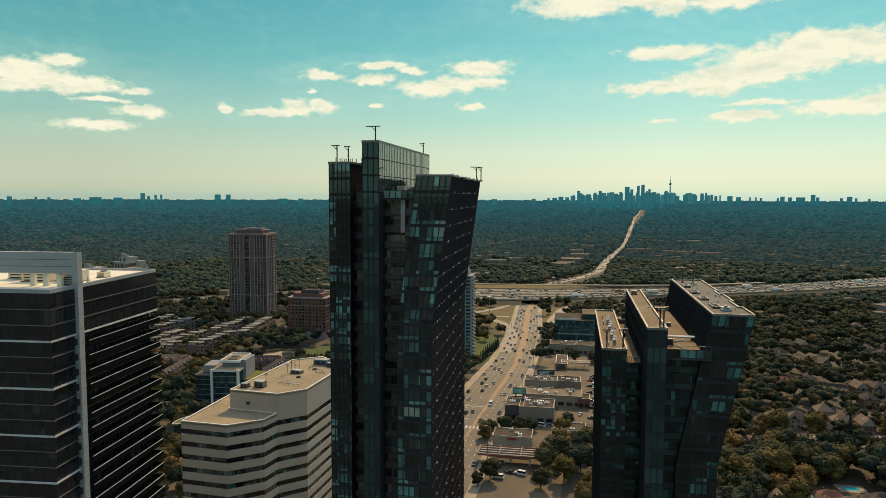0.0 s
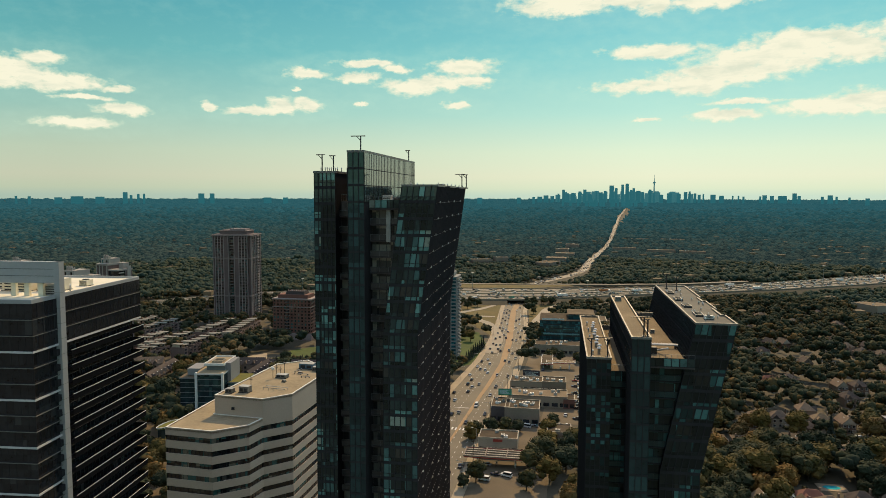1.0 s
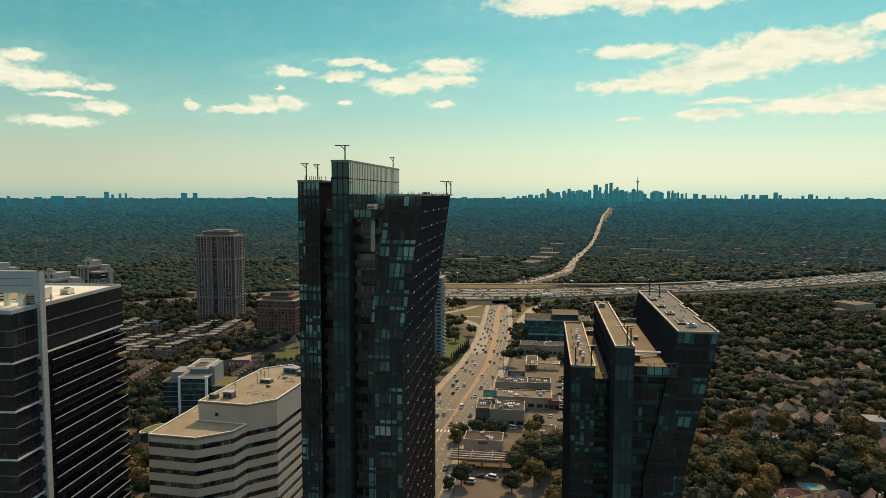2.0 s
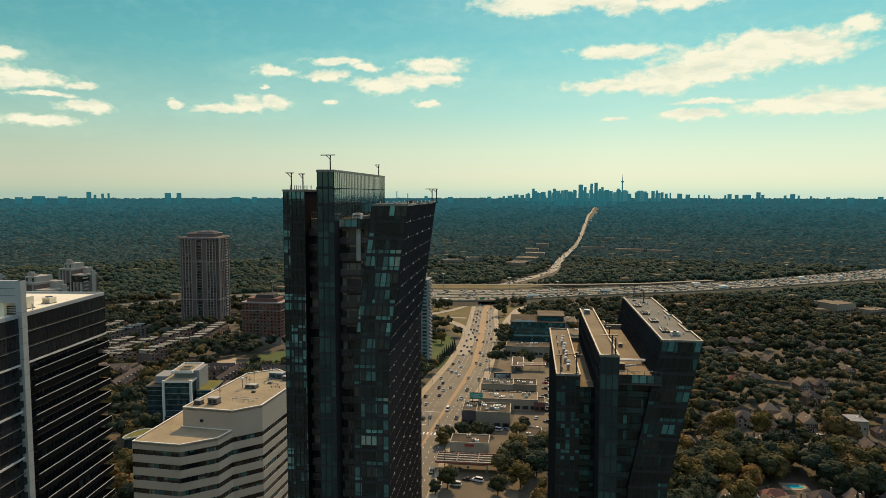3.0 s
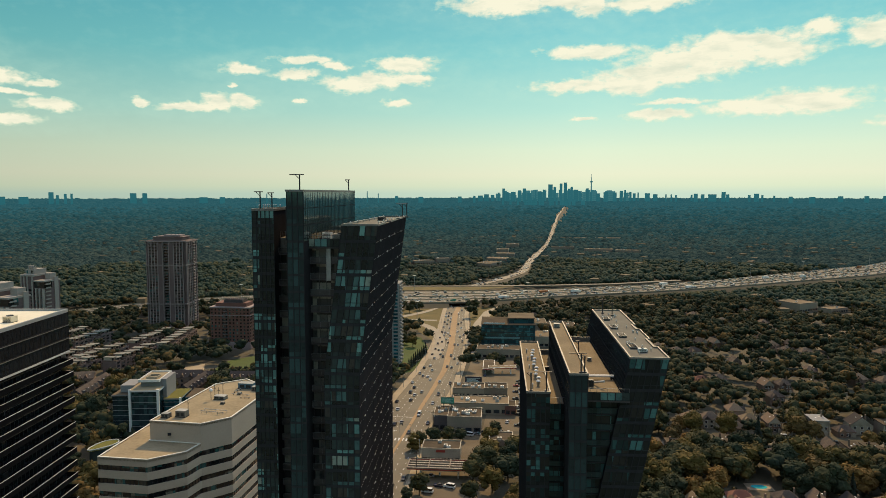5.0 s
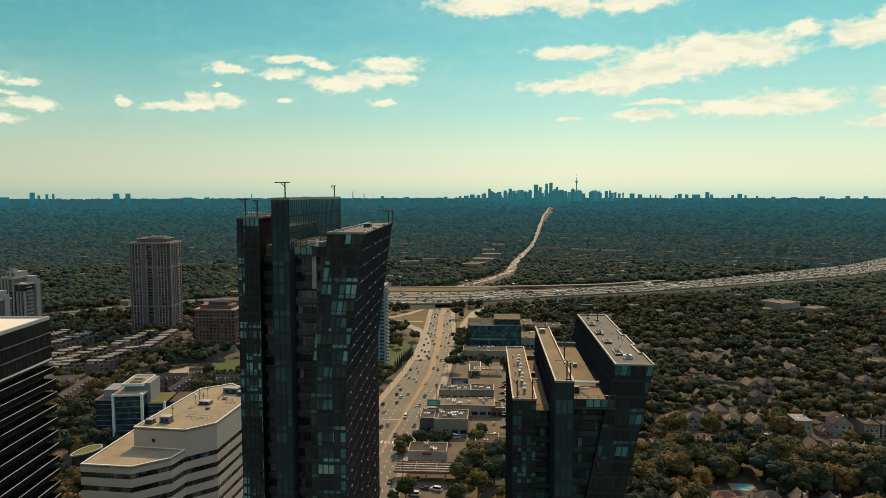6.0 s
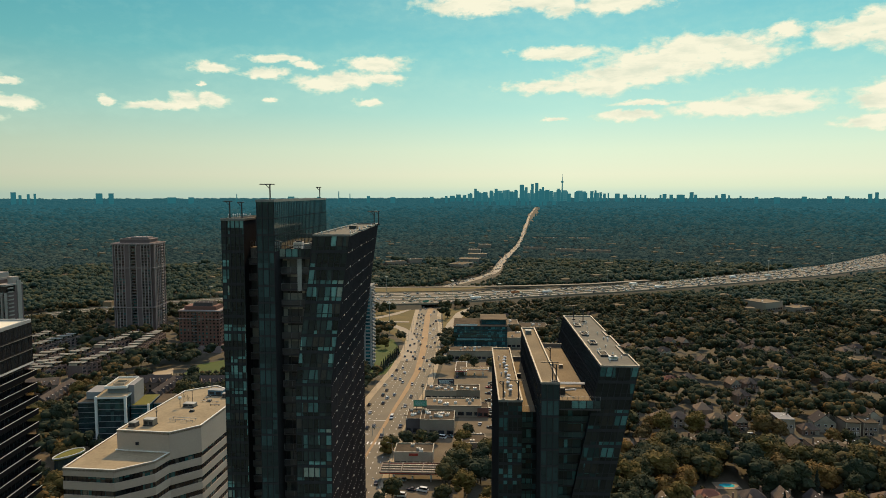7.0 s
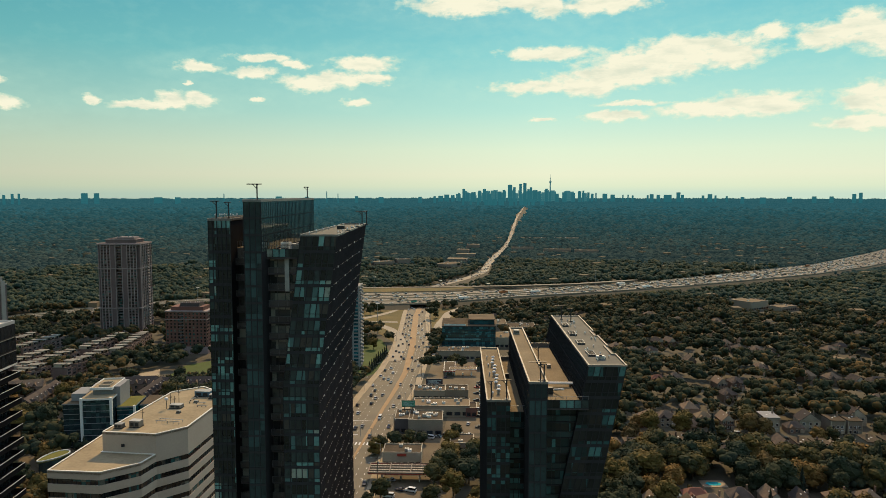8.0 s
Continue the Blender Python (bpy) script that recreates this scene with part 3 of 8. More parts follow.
FAR_W = np.interp(np.arange(90), [0, 15, 60, 89], [7.5, 8.0, 5.0, 3.5])[:, None]
far_line = resample(FAR_AV, 90)
far_n = offset(far_line, 1.0) - far_line
ribbon("far_avenue_road", far_line - far_n * FAR_W, far_line + far_n * FAR_W, 0.6, RAMPC, "sunlit avenue climbing towards the skyline", 90)

# ---- what must stay open ground: plan outlines and lines with their half widths
OPEN = []


def keep_open(pts):
    OPEN.append(np.array(pts, float))


def inside(x, y, poly):
    c, n = False, len(poly)
    for i in range(n):
        (x1, y1), (x2, y2) = poly[i], poly[i - 1]
        if (y1 > y) != (y2 > y) and x < (x2 - x1) * (y - y1) / (y2 - y1) + x1:
            c = not c
    return c


keep_open(np.r_[offset(AV_L, -7), offset(AV_R, 7)[::-1]])
keep_open(np.r_[offset(H_N, 2), offset(H_F, -6)[::-1]])
keep_open(np.r_[offset(FAR_RAMP, -8), offset(FAR_RAMP, 40)[::-1]])
keep_open([(0, 285), (62, 280), (92, 372), (150, 362), (152, 380), (100, 392), (130, 470), (175, 600), (180, 700), (128, 690), (100, 600), (60, 440)])
keep_open([(113, 690), (126, 680), (160, 810), (230, 905), (150, 915), (124, 770)])
keep_open([(72, 640), (110, 890), (60, 905), (-40, 890), (-60, 800), (20, 780), (60, 730)])
keep_open([(-5, 520), (45, 535), (62, 600), (64, 690), (0, 700)])
keep_open([(-122, 565), (-101, 558), (-76, 562), (-70, 616), (-93, 624), (-116, 608)])
keep_open([(-147, 580), (-136, 560), (-124, 566), (-130, 597)])
keep_open([(-60, 100), (-20, 100), (12, 170), (12, 200), (-60, 200)])
keep_open([(20, 95), (75, 95), (75, 190), (30, 190)])
keep_open([(-100, 200), (-25, 200), (-25, 300), (-100, 300)])
keep_open([(-150, 60), (-55, 60), (-55, 190), (-160, 190)])
keep_open([(-142, 385), (-92, 385), (-92, 440), (-142, 440)])
keep_open([(-255, 760), (-165, 760), (-165, 830), (-255, 830)])
keep_open([(-155, 635), (-85, 635), (-85, 700), (-155, 700)])
keep_open([(0, 545), (45, 545), (45, 590), (0, 590)])
keep_open([(-410, 860), (-345, 860), (-345, 920), (-410, 920)])
keep_open([(148, 357), (332, 329), (334, 342), (150, 370)])
keep_open([(240, 460), (300, 441), (402, 424), (406, 437), (302, 456), (244, 476)])
keep_open([(250, 573), (292, 553), (392, 543), (394, 556), (294, 566), (254, 588)])
keep_open([(177, 306), (199, 303), (188, 278), (169, 281)])
FOOT = []  # x, y and radius of houses


CELLS = {}
BOXES = []


def open_ground(x, y, r=3.0):
    while len(CELLS.get("n", ())) < len(FOOT):
        a, b, c = FOOT[len(CELLS.setdefault("n", []))]
        CELLS["n"].append(0)
        for i in (-1, 0, 1):
            for j in (-1, 0, 1):
                CELLS.setdefault((int(a // 40) + i, int(b // 40) + j), []).append((a, b, c))
    if any((x - a) ** 2 + (y - b) ** 2 < (c + r) ** 2 for a, b, c in CELLS.get((int(x // 40), int(y // 40)), ())):
        return True
    if not BOXES:
        BOXES.extend((p[:, 0].min(), p[:, 0].max(), p[:, 1].min(), p[:, 1].max(), [tuple(q) for q in p.tolist()]) for p in OPEN)
    return any(a < x < b and c < y < d and inside(x, y, p) for a, b, c, d, p in BOXES)


# lines that stay in sight over the trees: bearing and distance
SIGHT = []
for pts, w, up in ((FAR_AV[:8], 5, 0.5), (FAR_AV[7:10], 4, 0.5), (FAR_AV[9:], 5, 0.0), ([tuple(p) for p in H_N[50:140]], 8, 9.0), ([tuple(p) for p in FAR_RAMP], 5, 2.0)):
    for x, y in resample(pts, 130):
        SIGHT.append((math.atan2(x, y), math.hypot(x, y), w / math.hypot(x, y), up))
for x, y, w in ((132, 1462, 22), (176, 1474, 15), (262, 1400, 22), (298, 1490, 22), (340, 1600, 22), (352, 1690, 15), (420, 1880, 17), (536, 1792, 30), (606, 1712, 35), (668, 1668, 30), (552, 812, 17), (586, 792, 16), (-100, 584, 18), (-92, 598, 14), (-134, 582, 9)):
    SIGHT.append((math.atan2(x, y), math.hypot(x, y) - 12, w / math.hypot(x, y), 6.0))
SIGHT = np.array(SIGHT)


def blocks(x, y, h, r):
    """True where a tree of that height would stand in front of a road on the plan."""
    d, a = math.hypot(x, y), math.atan2(x, y)
    g = ground_z(x, y)
    reach = d * (142 - g - SIGHT[:, 3]) / max(142 - g - h, 30) + max(0, d - 2300) * 0.03
    near = (np.abs(SIGHT[:, 0] - a) < SIGHT[:, 2] + r / d) & (SIGHT[:, 1] > d - 10) & (SIGHT[:, 1] < reach + 4)
    return bool(near.any())


# ---- the two dark glass towers with leaning wings
AX = 11.5
CA, SA = math.cos(radians(AX)), math.sin(radians(AX))
STOREY = 2.93


def plan(v, u):
    """World x, y of a point given across (v) and along (u) the street grid."""
    return CA * v + SA * u, -SA * v + CA * u


def window_band(w, h, n, shear=0.0, sill=0.5, transom=1.15, bars=0.14, depth=0.1, y0=0.0, panes=True):
    """One storey of curtain wall, facing -y, from the origin to the right: panes set back between proud bars."""
    s = Mesh()

    def q(x0, x1, z0, z1, y, mi):
        s.add([(x0 + shear * z0 / h, y, z0), (x1 + shear * z0 / h, y, z0), (x1 + shear * z1 / h, y, z1), (x0 + shear * z1 / h, y, z1)], [(0, 1, 2, 3)], mi)

    def blk(x0, x1, z0, z1, ya, yb):
        a, b = shear * z0 / h, shear * z1 / h
        s.add([(x0 + a, ya, z0), (x1 + a, ya, z0), (x1 + b, ya, z1), (x0 + b, ya, z1), (x0 + a, yb, z0), (x1 + a, yb, z0), (x1 + b, yb, z1), (x0 + b, yb, z1)],
              [(0, 1, 2, 3), (1, 5, 6, 2), (4, 0, 3, 7), (3, 2, 6, 7), (0, 4, 5, 1)], 1)

    pw = w / n
    levels = [(sill, transom), (transom, h - 0.06)] if transom else [(sill, h - 0.06)]
    for i in range(n if panes else 0):
        for a, b in levels:
            q(i * pw, (i + 1) * pw, a, b, y0, 0)
    blk(0, w, 0, sill, y0 - depth * 0.6, y0 + 0.05)
    blk(0, w, h - 0.06, h, y0 - depth * 0.5, y0 + 0.05)
    for i in range(n + 1):
        blk(max(0, i * pw - bars / 2), min(w, i * pw + bars / 2), sill, h - 0.06, y0 - depth, y0 + 0.05)
    if transom:
        blk(0, w, transom - 0.035, transom + 0.035, y0 - depth * 0.7, y0 + 0.05)
    return s


def pane_mesh(pw, z0, z1, shear, h, m):
    """One pane with thin edges, its lower left corner at the origin."""
    a, b = 0.0, shear * (z1 - z0) / h
    s = Mesh().add([(0, 0, 0), (pw, 0, 0), (pw + b, 0, z1 - z0), (b, 0, z1 - z0), (0, 0.04, 0), (pw, 0.04, 0), (pw + b, 0.04, z1 - z0), (b, 0.04, z1 - z0)], [(0, 1, 2, 3), (3, 2, 6, 7), (0, 4, 5, 1), (1, 5, 6, 2), (4, 0, 3, 7)])
    return s.data("pane", [m])


def paned_storey(body, w, n, shear, at, gl, data, sill=0.5, transom=1.15):
    """A storey of curtain wall whose panes are pieces of their own."""
    part("window_frame", data["frame"], None, body, at=at)
    for j, (a, b) in enumerate(((sill, transom), (transom, STOREY - 0.06))):
        for i in range(n):
            part("pane", data["pane"][j], None, body, at=(at[0] + i * w / n + shear * a / STOREY, at[1], at[2] + a))


def paned_data(w, n, shear, gl, sill=0.5, transom=1.15):
    return {"frame": window_band(w, STOREY, n, shear, panes=False).data("window_frame", [gl, FRAME]),
            "pane": [pane_mesh(w / n, sill, transom, shear, STOREY, gl), pane_mesh(w / n, transom, STOREY - 0.06, shear, STOREY, gl)]}


def leaning_core(v0, v1, u0, u1, top, kink, lean, taper=0.0):
    s = Mesh()
    lv = [(0, -lean), (kink, -lean), (top, 0.0)]
    vs = [(v + d, u, z) for z, d in lv for v, u in ((v0, u0), (v1, u0), (v1 - taper, u1), (v0, u1))]
    fs = [(4 * k + i, 4 * k + (i + 1) % 4, 4 * k + 4 + (i + 1) % 4, 4 * k + 4 + i) for k in range(2) for i in range(4)]
    s.add(vs, fs, 0)
    s.add([(v, u, top) for v, u in ((v0, u0), (v1, u0), (v1 - taper, u1), (v0, u1))], [(0, 1, 2, 3)], 1)
    return s


def parapet(poly, z, h=0.55, w=0.35):
    """A coping wall round a flat roof, drawn anticlockwise."""
    s = Mesh()
    p = np.array(poly, float)
    n = len(p)
    c = p.mean(0)
    inn = []
    for i in range(n):
        a, b, d = p[i - 1], p[i], p[(i + 1) % n]
        e1, e2 = (b - a) / np.hypot(*(b - a)), (d - b) / np.hypot(*(d - b))
        n1, n2 = np.array([-e1[1], e1[0]]), np.array([-e2[1], e2[0]])
        m = n1 + n2
        inn.append(b + m / max(m @ n1, 0.3) * w)
    for i in range(n):
        j = (i + 1) % n
        s.prism([tuple(p[i]), tuple(p[j]), tuple(inn[j]), tuple(inn[i])], z - 0.05, z + h)
    return s


def balcony_row(w, d, slab=0.22, rail=1.05):
    """Slab with a glass rail on three sides, facing -y; the wall stands at y = d."""
    s = Mesh()
    s.box(0, w, 0, d, -slab, 0, 0)
    s.add([(0, 0.05, 0.06), (w, 0.05, 0.06), (w, 0.05, rail), (0, 0.05, rail)], [(0, 1, 2, 3)], 1)
    s.box(0, w, 0.02, 0.08, rail, rail + 0.05, 2)
    k = max(2, int(w / 1.4))
    for i in range(k + 1):
        x = min(w - 0.05, w * i / k)
        s.box(x, x + 0.05, 0.02, 0.08, 0, rail, 2)
    return s


RAILG = glass("rail_glass", [(0.0, (0.055, 0.052, 0.05)), (0.5, (0.085, 0.078, 0.072))], 0.2, 0.35)


def ledge_row(length):
    """A thin dark ledge with many small pale clips that stand in for rail glints, and a few lamps along a side wall;
    runs along x, sticks out to -y.
    """
    s = Mesh()
    s.box(0, length, -0.07, 0, -0.05, 0.03, 0)
    x, k = 0.4, 0
    while x < length - 0.8:
        if k % 7 != 5:
            s.box(x, x + 0.26 + 0.18 * (k % 3 == 0), -0.10, -0.06, 0.0, 0.05, 1)
        x, k = x + 1.05 + 0.25 * (k % 2), k + 1
    for x in (length * 0.10, length * 0.36, length * 0.55, length * 0.80):
        s.box(x - 0.12, x + 0.12, -0.30, 0, 0.0, 0.08, 1)
        s.cyl(x, -0.24, -0.02, 0.32, 0.075, 8, 0.06, mi=2)
    return s


SIDEWALL = mat("matt_side_panel", (0.036, 0.033, 0.034), 0.9, (0.026, 0.024, 0.025), 0.3, 2.0, spec=0.0)
# pale tone of the added clips that draw the rail glints
CLIP = mat("clip_metal", (0.50, 0.48, 0.44), 0.35, (0.34, 0.32, 0.30), 0.5, 3.0, metal=0.4)


def dark_tower(label, vc, uc, W, F, R1, R2, E, kink, lean, rnd, taper=0.0, front=None, bay=None):
    """W, F: plain wing and blade as (v0, v1, u0, u1, top); R1, R2: recessed bays as (v0, v1, u, top); E: leaning wing."""
    front = front or GLASS
    bay = bay or (GLASS_B, CONC, RAILM)
    x, y = plan(vc, uc)
    t = thing("glass_tower", label, "apartment tower", "dark glass towers", (x, y, 0), -AX)

    def P(v, u, z=0.0):
        return (v - vc, u - uc, z)

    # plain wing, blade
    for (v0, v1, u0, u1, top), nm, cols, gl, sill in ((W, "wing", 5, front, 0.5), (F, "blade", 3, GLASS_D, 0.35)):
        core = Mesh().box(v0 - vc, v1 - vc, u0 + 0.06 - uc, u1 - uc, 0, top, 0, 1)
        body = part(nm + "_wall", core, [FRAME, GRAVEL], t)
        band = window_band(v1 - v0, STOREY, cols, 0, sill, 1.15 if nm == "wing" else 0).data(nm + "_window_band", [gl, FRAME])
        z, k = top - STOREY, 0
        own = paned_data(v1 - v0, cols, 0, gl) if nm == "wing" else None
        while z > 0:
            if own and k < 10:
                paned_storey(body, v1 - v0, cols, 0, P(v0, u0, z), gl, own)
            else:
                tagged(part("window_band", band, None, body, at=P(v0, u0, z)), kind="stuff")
            z, k = z - STOREY, k + 1
        pp = [(v0 - vc - 0.1, u0 - uc - 0.12), (v1 - vc + 0.1, u0 - uc - 0.12), (v1 - vc + 0.1, u1 - uc + 0.1), (v0 - vc - 0.1, u1 - uc + 0.1)]
        part("coping", parapet(pp, top, 0.35, 0.26), COPING, body, "grey metal roof coping")
    # blade flanks above the bay roofs: tall narrow glass strips
    v0, v1, u0, u1, top = F
    rows = max(1, int(round((top - R2[3] - 0.2) / 2.85)))
    hh = (top - R2[3] - 0.2) / rows
    strip = window_band(u1 - u0, hh, int((u1 - u0) / 1.15), 0, 0.08, 0, 0.09, 0.035).data("glass_strips", [GLASS_S, FRAME])
    for k in range(rows):
        tagged(part("glass_strip_band", strip, None, t, "tall narrow reflective glass strips", at=Matrix.Translation(P(v1, u0, R2[3] + 0.2 + k * hh)) @ pose(0.05, 0, 0, 0, 0, 90)), kind="stuff")
    flank = window_band(u1 - u0, STOREY, int((u1 - u0) / 2.2), 0, 0.9, 0).data("flank_windows", [GLASS_D, FRAME])
    for k in range(int((top - R1[3]) / STOREY)):
        tagged(part("flank_window_band", flank, None, t, at=Matrix.Translation(P(v0, u1, R1[3] + k * STOREY)) @ pose(-0.05, 0, 0, 0, 0, -90)), kind="stuff")
    # recessed bays with balconies
    for (v0, v1, u, top), q in ((R1, 0), (R2, 1)):
        core = Mesh().box(v0 - vc, v1 - vc, u + 0.06 - uc, W[3] - uc, 0, top, 0, 1)
        body = part("bay_wall", core, [CONC, GRAVEL], t)
        w0 = v1 - v0
        band = window_band(w0, STOREY, 3 if q == 0 else 5, 0, 0.3, 0, 0.09).data("bay_window_band", [bay[0], bay[1]])
        deep = 1.2 if bay[0] == GLASS_B else 0.35
        bal = balcony_row(w0, deep).data("balcony", [bay[1], RAILG if deep > 1 else GLASS_D, bay[2]])
        z = top - STOREY - (0.9 if q else 0)
        while z > 0:
            tagged(part("window_band", band, None, body, at=P(v0, u, z)), kind="stuff")
            part("balcony", bal, None, t, at=P(v0, u - deep, z))
            z -= STOREY
        if q:
            part("parapet_glass", window_band(w0, 1.5, 6, 0, 0.1, 0, 0.12, 0.1), [GLASS, FRAME], t, "teal glass roof parapet", at=P(v0, u - 2.0, top - 0.9))
            part("parapet_slab", Mesh().box(v0 - vc, v1 - vc, u - 1.95 - uc, u - uc, top - 1.2, top - 0.02, 0, 1), [CONC, GRAVEL], t)
        rail = Mesh()
        for i in range(9):
            xx = v0 - vc + w0 * i / 8
            rail.box(xx - 0.03, xx + 0.03, u - uc - 1.6 * q, u - uc + 0.06 - 1.6 * q, top, top + 1.15)
        rail.box(v0 - vc, v1 - vc, u - uc - 1.6 * q, u - uc + 0.06 - 1.6 * q, top + 1.1, top + 1.17)
        part("roof_rail", rail, RAILM, t, "thin metal roof rail")
        part("rear_parapet", Mesh().box(v0 - vc, v1 - vc, W[3] - uc - 0.4, W[3] - uc, top, top + 1.0), COPING, t)
    # leaning wing
    v0, v1, u0, u1, top = E
    body = part("leaning_wing_wall", leaning_core(v0 - vc, v1 - vc, u0 + 0.06 - uc, u1 - uc, top, kink, lean, taper), [FRAME, GREYROOF], t)
    n = 6
    slope = lean / (top - kink) * STOREY
    up = window_band(v1 - v0, STOREY, n, slope).data("leaning_band", [front, FRAME])
    lo = window_band(v1 - v0, STOREY, n, 0).data("upright_band", [front, FRAME])
    lg = ledge_row(u1 - u0).data("ledge", [SIDEWALL, CLIP, WHITE])
    sd = window_band(u1 - u0, STOREY, 26, 0, 0.6, 0, 0.06, 0.025)
    sd_lo = sd.data("side_band", [SIDEWALL, SIDEWALL])
    z, k = top - STOREY, 0
    own = [paned_data(v1 - v0, n, slope, front), paned_data(v1 - v0, n, 0, front)]
    tp = math.degrees(math.atan(taper / (u1 - u0)))
    while z > 0:
        lean_here = z > kink - 0.5
        d = -lean * (1 - max(0.0, z - kink) / (top - kink))
        if k < 10:
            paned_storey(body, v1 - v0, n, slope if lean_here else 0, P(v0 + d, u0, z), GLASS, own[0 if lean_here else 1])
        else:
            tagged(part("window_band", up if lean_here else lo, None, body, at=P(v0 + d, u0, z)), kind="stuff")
        m = Matrix.Translation(P(v1 + d, u0, z)) @ pose(0.04, 0, 0, 0, 0, 90 + tp)
        if lean_here:
            m = m @ pose(0, 0, 0, math.degrees(math.atan(lean / (top - kink))), 0, 0)
        tagged(part("side_band", sd_lo, None, body, at=m), kind="stuff")
        part("ledge", lg, None, body, "thin dark ledge with pale clips added for rail glints", at=Matrix.Translation(P(v1 + d, u0, z)) @ pose(0, 0, 0, 0, 0, 90 + tp))
        m = Matrix.Translation(P(v0 + d, u1, z)) @ pose(-0.04, 0, 0, 0, 0, -90)
        if z > R2[3] - STOREY:
            tagged(part("inner_strip_band", rnd, None, body, at=m @ (pose(0, 0, 0, -math.degrees(math.atan(lean / (top - kink))), 0, 0) if lean_here else Matrix())), kind="stuff")
        z, k = z - STOREY, k + 1
    pp = [(v0 - vc - 0.1, u0 - uc - 0.12), (v1 - vc + 0.1, u0 - uc - 0.12), (v1 - vc + 0.1 - taper * 0.2, u0 + 9 - uc), (v1 - vc - 0.6 - taper * 0.2, u0 + 9 - uc), (v1 - vc - 0.6 - taper * 0.3, u0 + 16 - uc), (v1 - vc + 0.1 - taper * 0.3, u0 + 16 - uc),
          (v1 - vc + 0.1 - taper * 0.6, u0 + 26 - uc), (v1 - vc - 0.6 - taper * 0.6, u0 + 26 - uc), (v1 - vc - 0.6 - taper * 0.7, u0 + 31 - uc), (v1 - vc + 0.1 - taper * 0.7, u0 + 31 - uc), (v1 - vc + 0.1 - taper, u1 - uc + 0.1), (v0 - vc - 0.1, u1 - uc + 0.1)]
    part("coping", parapet(pp, top, 0.3, 0.26), COPING, body, "grey metal roof coping with jogs")
    return t


strips = window_band(44.5, STOREY, 42, 0, 0.1, 0, 0.08, 0.12).data("inner_strips", [GLASS_D, FRAME])
tall = dark_tower("tall dark green glass tower with a leaning wing", -33, 140, (-44.7, -40.6, 122.5, 160, 136.1), (-36.7, -33.7, 117.5, 160, 139.5),
           (-40.6, -36.7, 126.0, 131.0), (-33.7, -27.0, 122.5, 130.6), (-27.1, -20.8, 118.2, 163, 133.6), 107.5, 3.55, strips, 1.2)
part("divider_panel", Mesh().box(2.3, 3.1, -18.92, -18.72, 123.6, 129.4), EQUIP, tall, "pale upright divider panel on balconies")
strips2 = window_band(50, STOREY, 46, 0, 0.1, 0, 0.08, 0.12).data("inner_strips", [GLASS_D, FRAME])
dark_tower("shorter dark glass tower with flat gravel roofs", 17, 145, (5.2, 9.4, 123.3, 166, 103.3), (12.2, 15.3, 117.4, 166, 108.3),
           (9.4, 12.2, 126.0, 100.6), (15.3, 23.0, 122.6, 103.9), (23.1, 29.8, 121.7, 172, 110.3), 84.0, 5.3, strips2, 0.0, GLASS_2, (GLASS_2, FRAME, STEEL))

# roof gear of the towers


def davit(v, u, z, h=3.2, arm=2.2, turn=0.0, two=False):
    x, y = plan(v, u)
    t = thing("davit_crane", "slim dark steel window-washing davit on a roof", "roof crane", "roof davits", (x, y, z), turn - AX)
    part("base", Mesh().rbox(0, 0, 0, 0.7, 0.7, 0.25), STEEL, t)
    part("mast", Mesh().cyl(0, 0, 0.2, h, 0.12, 6), STEEL, t)
    part("arm", Mesh().bar((-arm * 0.75, 0, h), (arm * 0.35, 0, h), 0.09).bar((0, 0, h - 0.8), (-0.8, 0, h), 0.06), STEEL, t)
    if two:
        part("stay", Mesh().cyl(0.9, 0, 0, h * 0.85, 0.08, 6), STEEL, t)


for v, u, z, h, a in ((-43.6, 124, 136.1, 3.4, 1.5), (-41.4, 124, 136.1, 3.2, 1.1), (-35.0, 120, 139.5, 3.0, 2.4), (-34.4, 157, 139.5, 2.8, 1.0), (-22.0, 157, 133.6, 3.2, 2.0),
                      (-21.4, 160, 133.6, 3.2, 1.0), (6.0, 124.5, 103.3, 3.4, 0.8), (8.8, 124.6, 103.3, 3.6, 2.6), (14.3, 119, 108.3, 3.4, 2.8), (14.9, 119, 108.3, 3.0, 1.2),
                      (25.0, 168, 110.3, 3.4, 2.4), (26.8, 165, 110.3, 3.0, 1.2), (17.6, 152, 103.9, 3.0, 0.9)):
    davit(v, u, z, h, a)


def roof_unit(v, u, z, sx, sy, sz, label="grey metal roof ventilation unit", m=None):
    x, y = plan(v, u)
    t = thing("roof_unit", label, "roof unit", "roof units", (x, y, z), -AX)
    part("casing", Mesh().rbox(0, 0, 0.12, sx, sy, sz), m or EQUIP, t)
    part("base", Mesh().rbox(0, 0, 0, sx * 1.08, sy * 1.08, 0.12), STEEL, t)
    g = Mesh()
    for k in range(4):
        g.rbox(0, -sy / 2 - 0.02, 0.25 + k * sz * 0.2, sx * 0.8, 0.05, sz * 0.08)
    part("grille", g, STEEL, t)
    if sx > 1.4:
        part("fan", Mesh().cyl(0, 0, sz + 0.12, sz + 0.3, min(sx, sy) * 0.35, 10), STEEL, t)


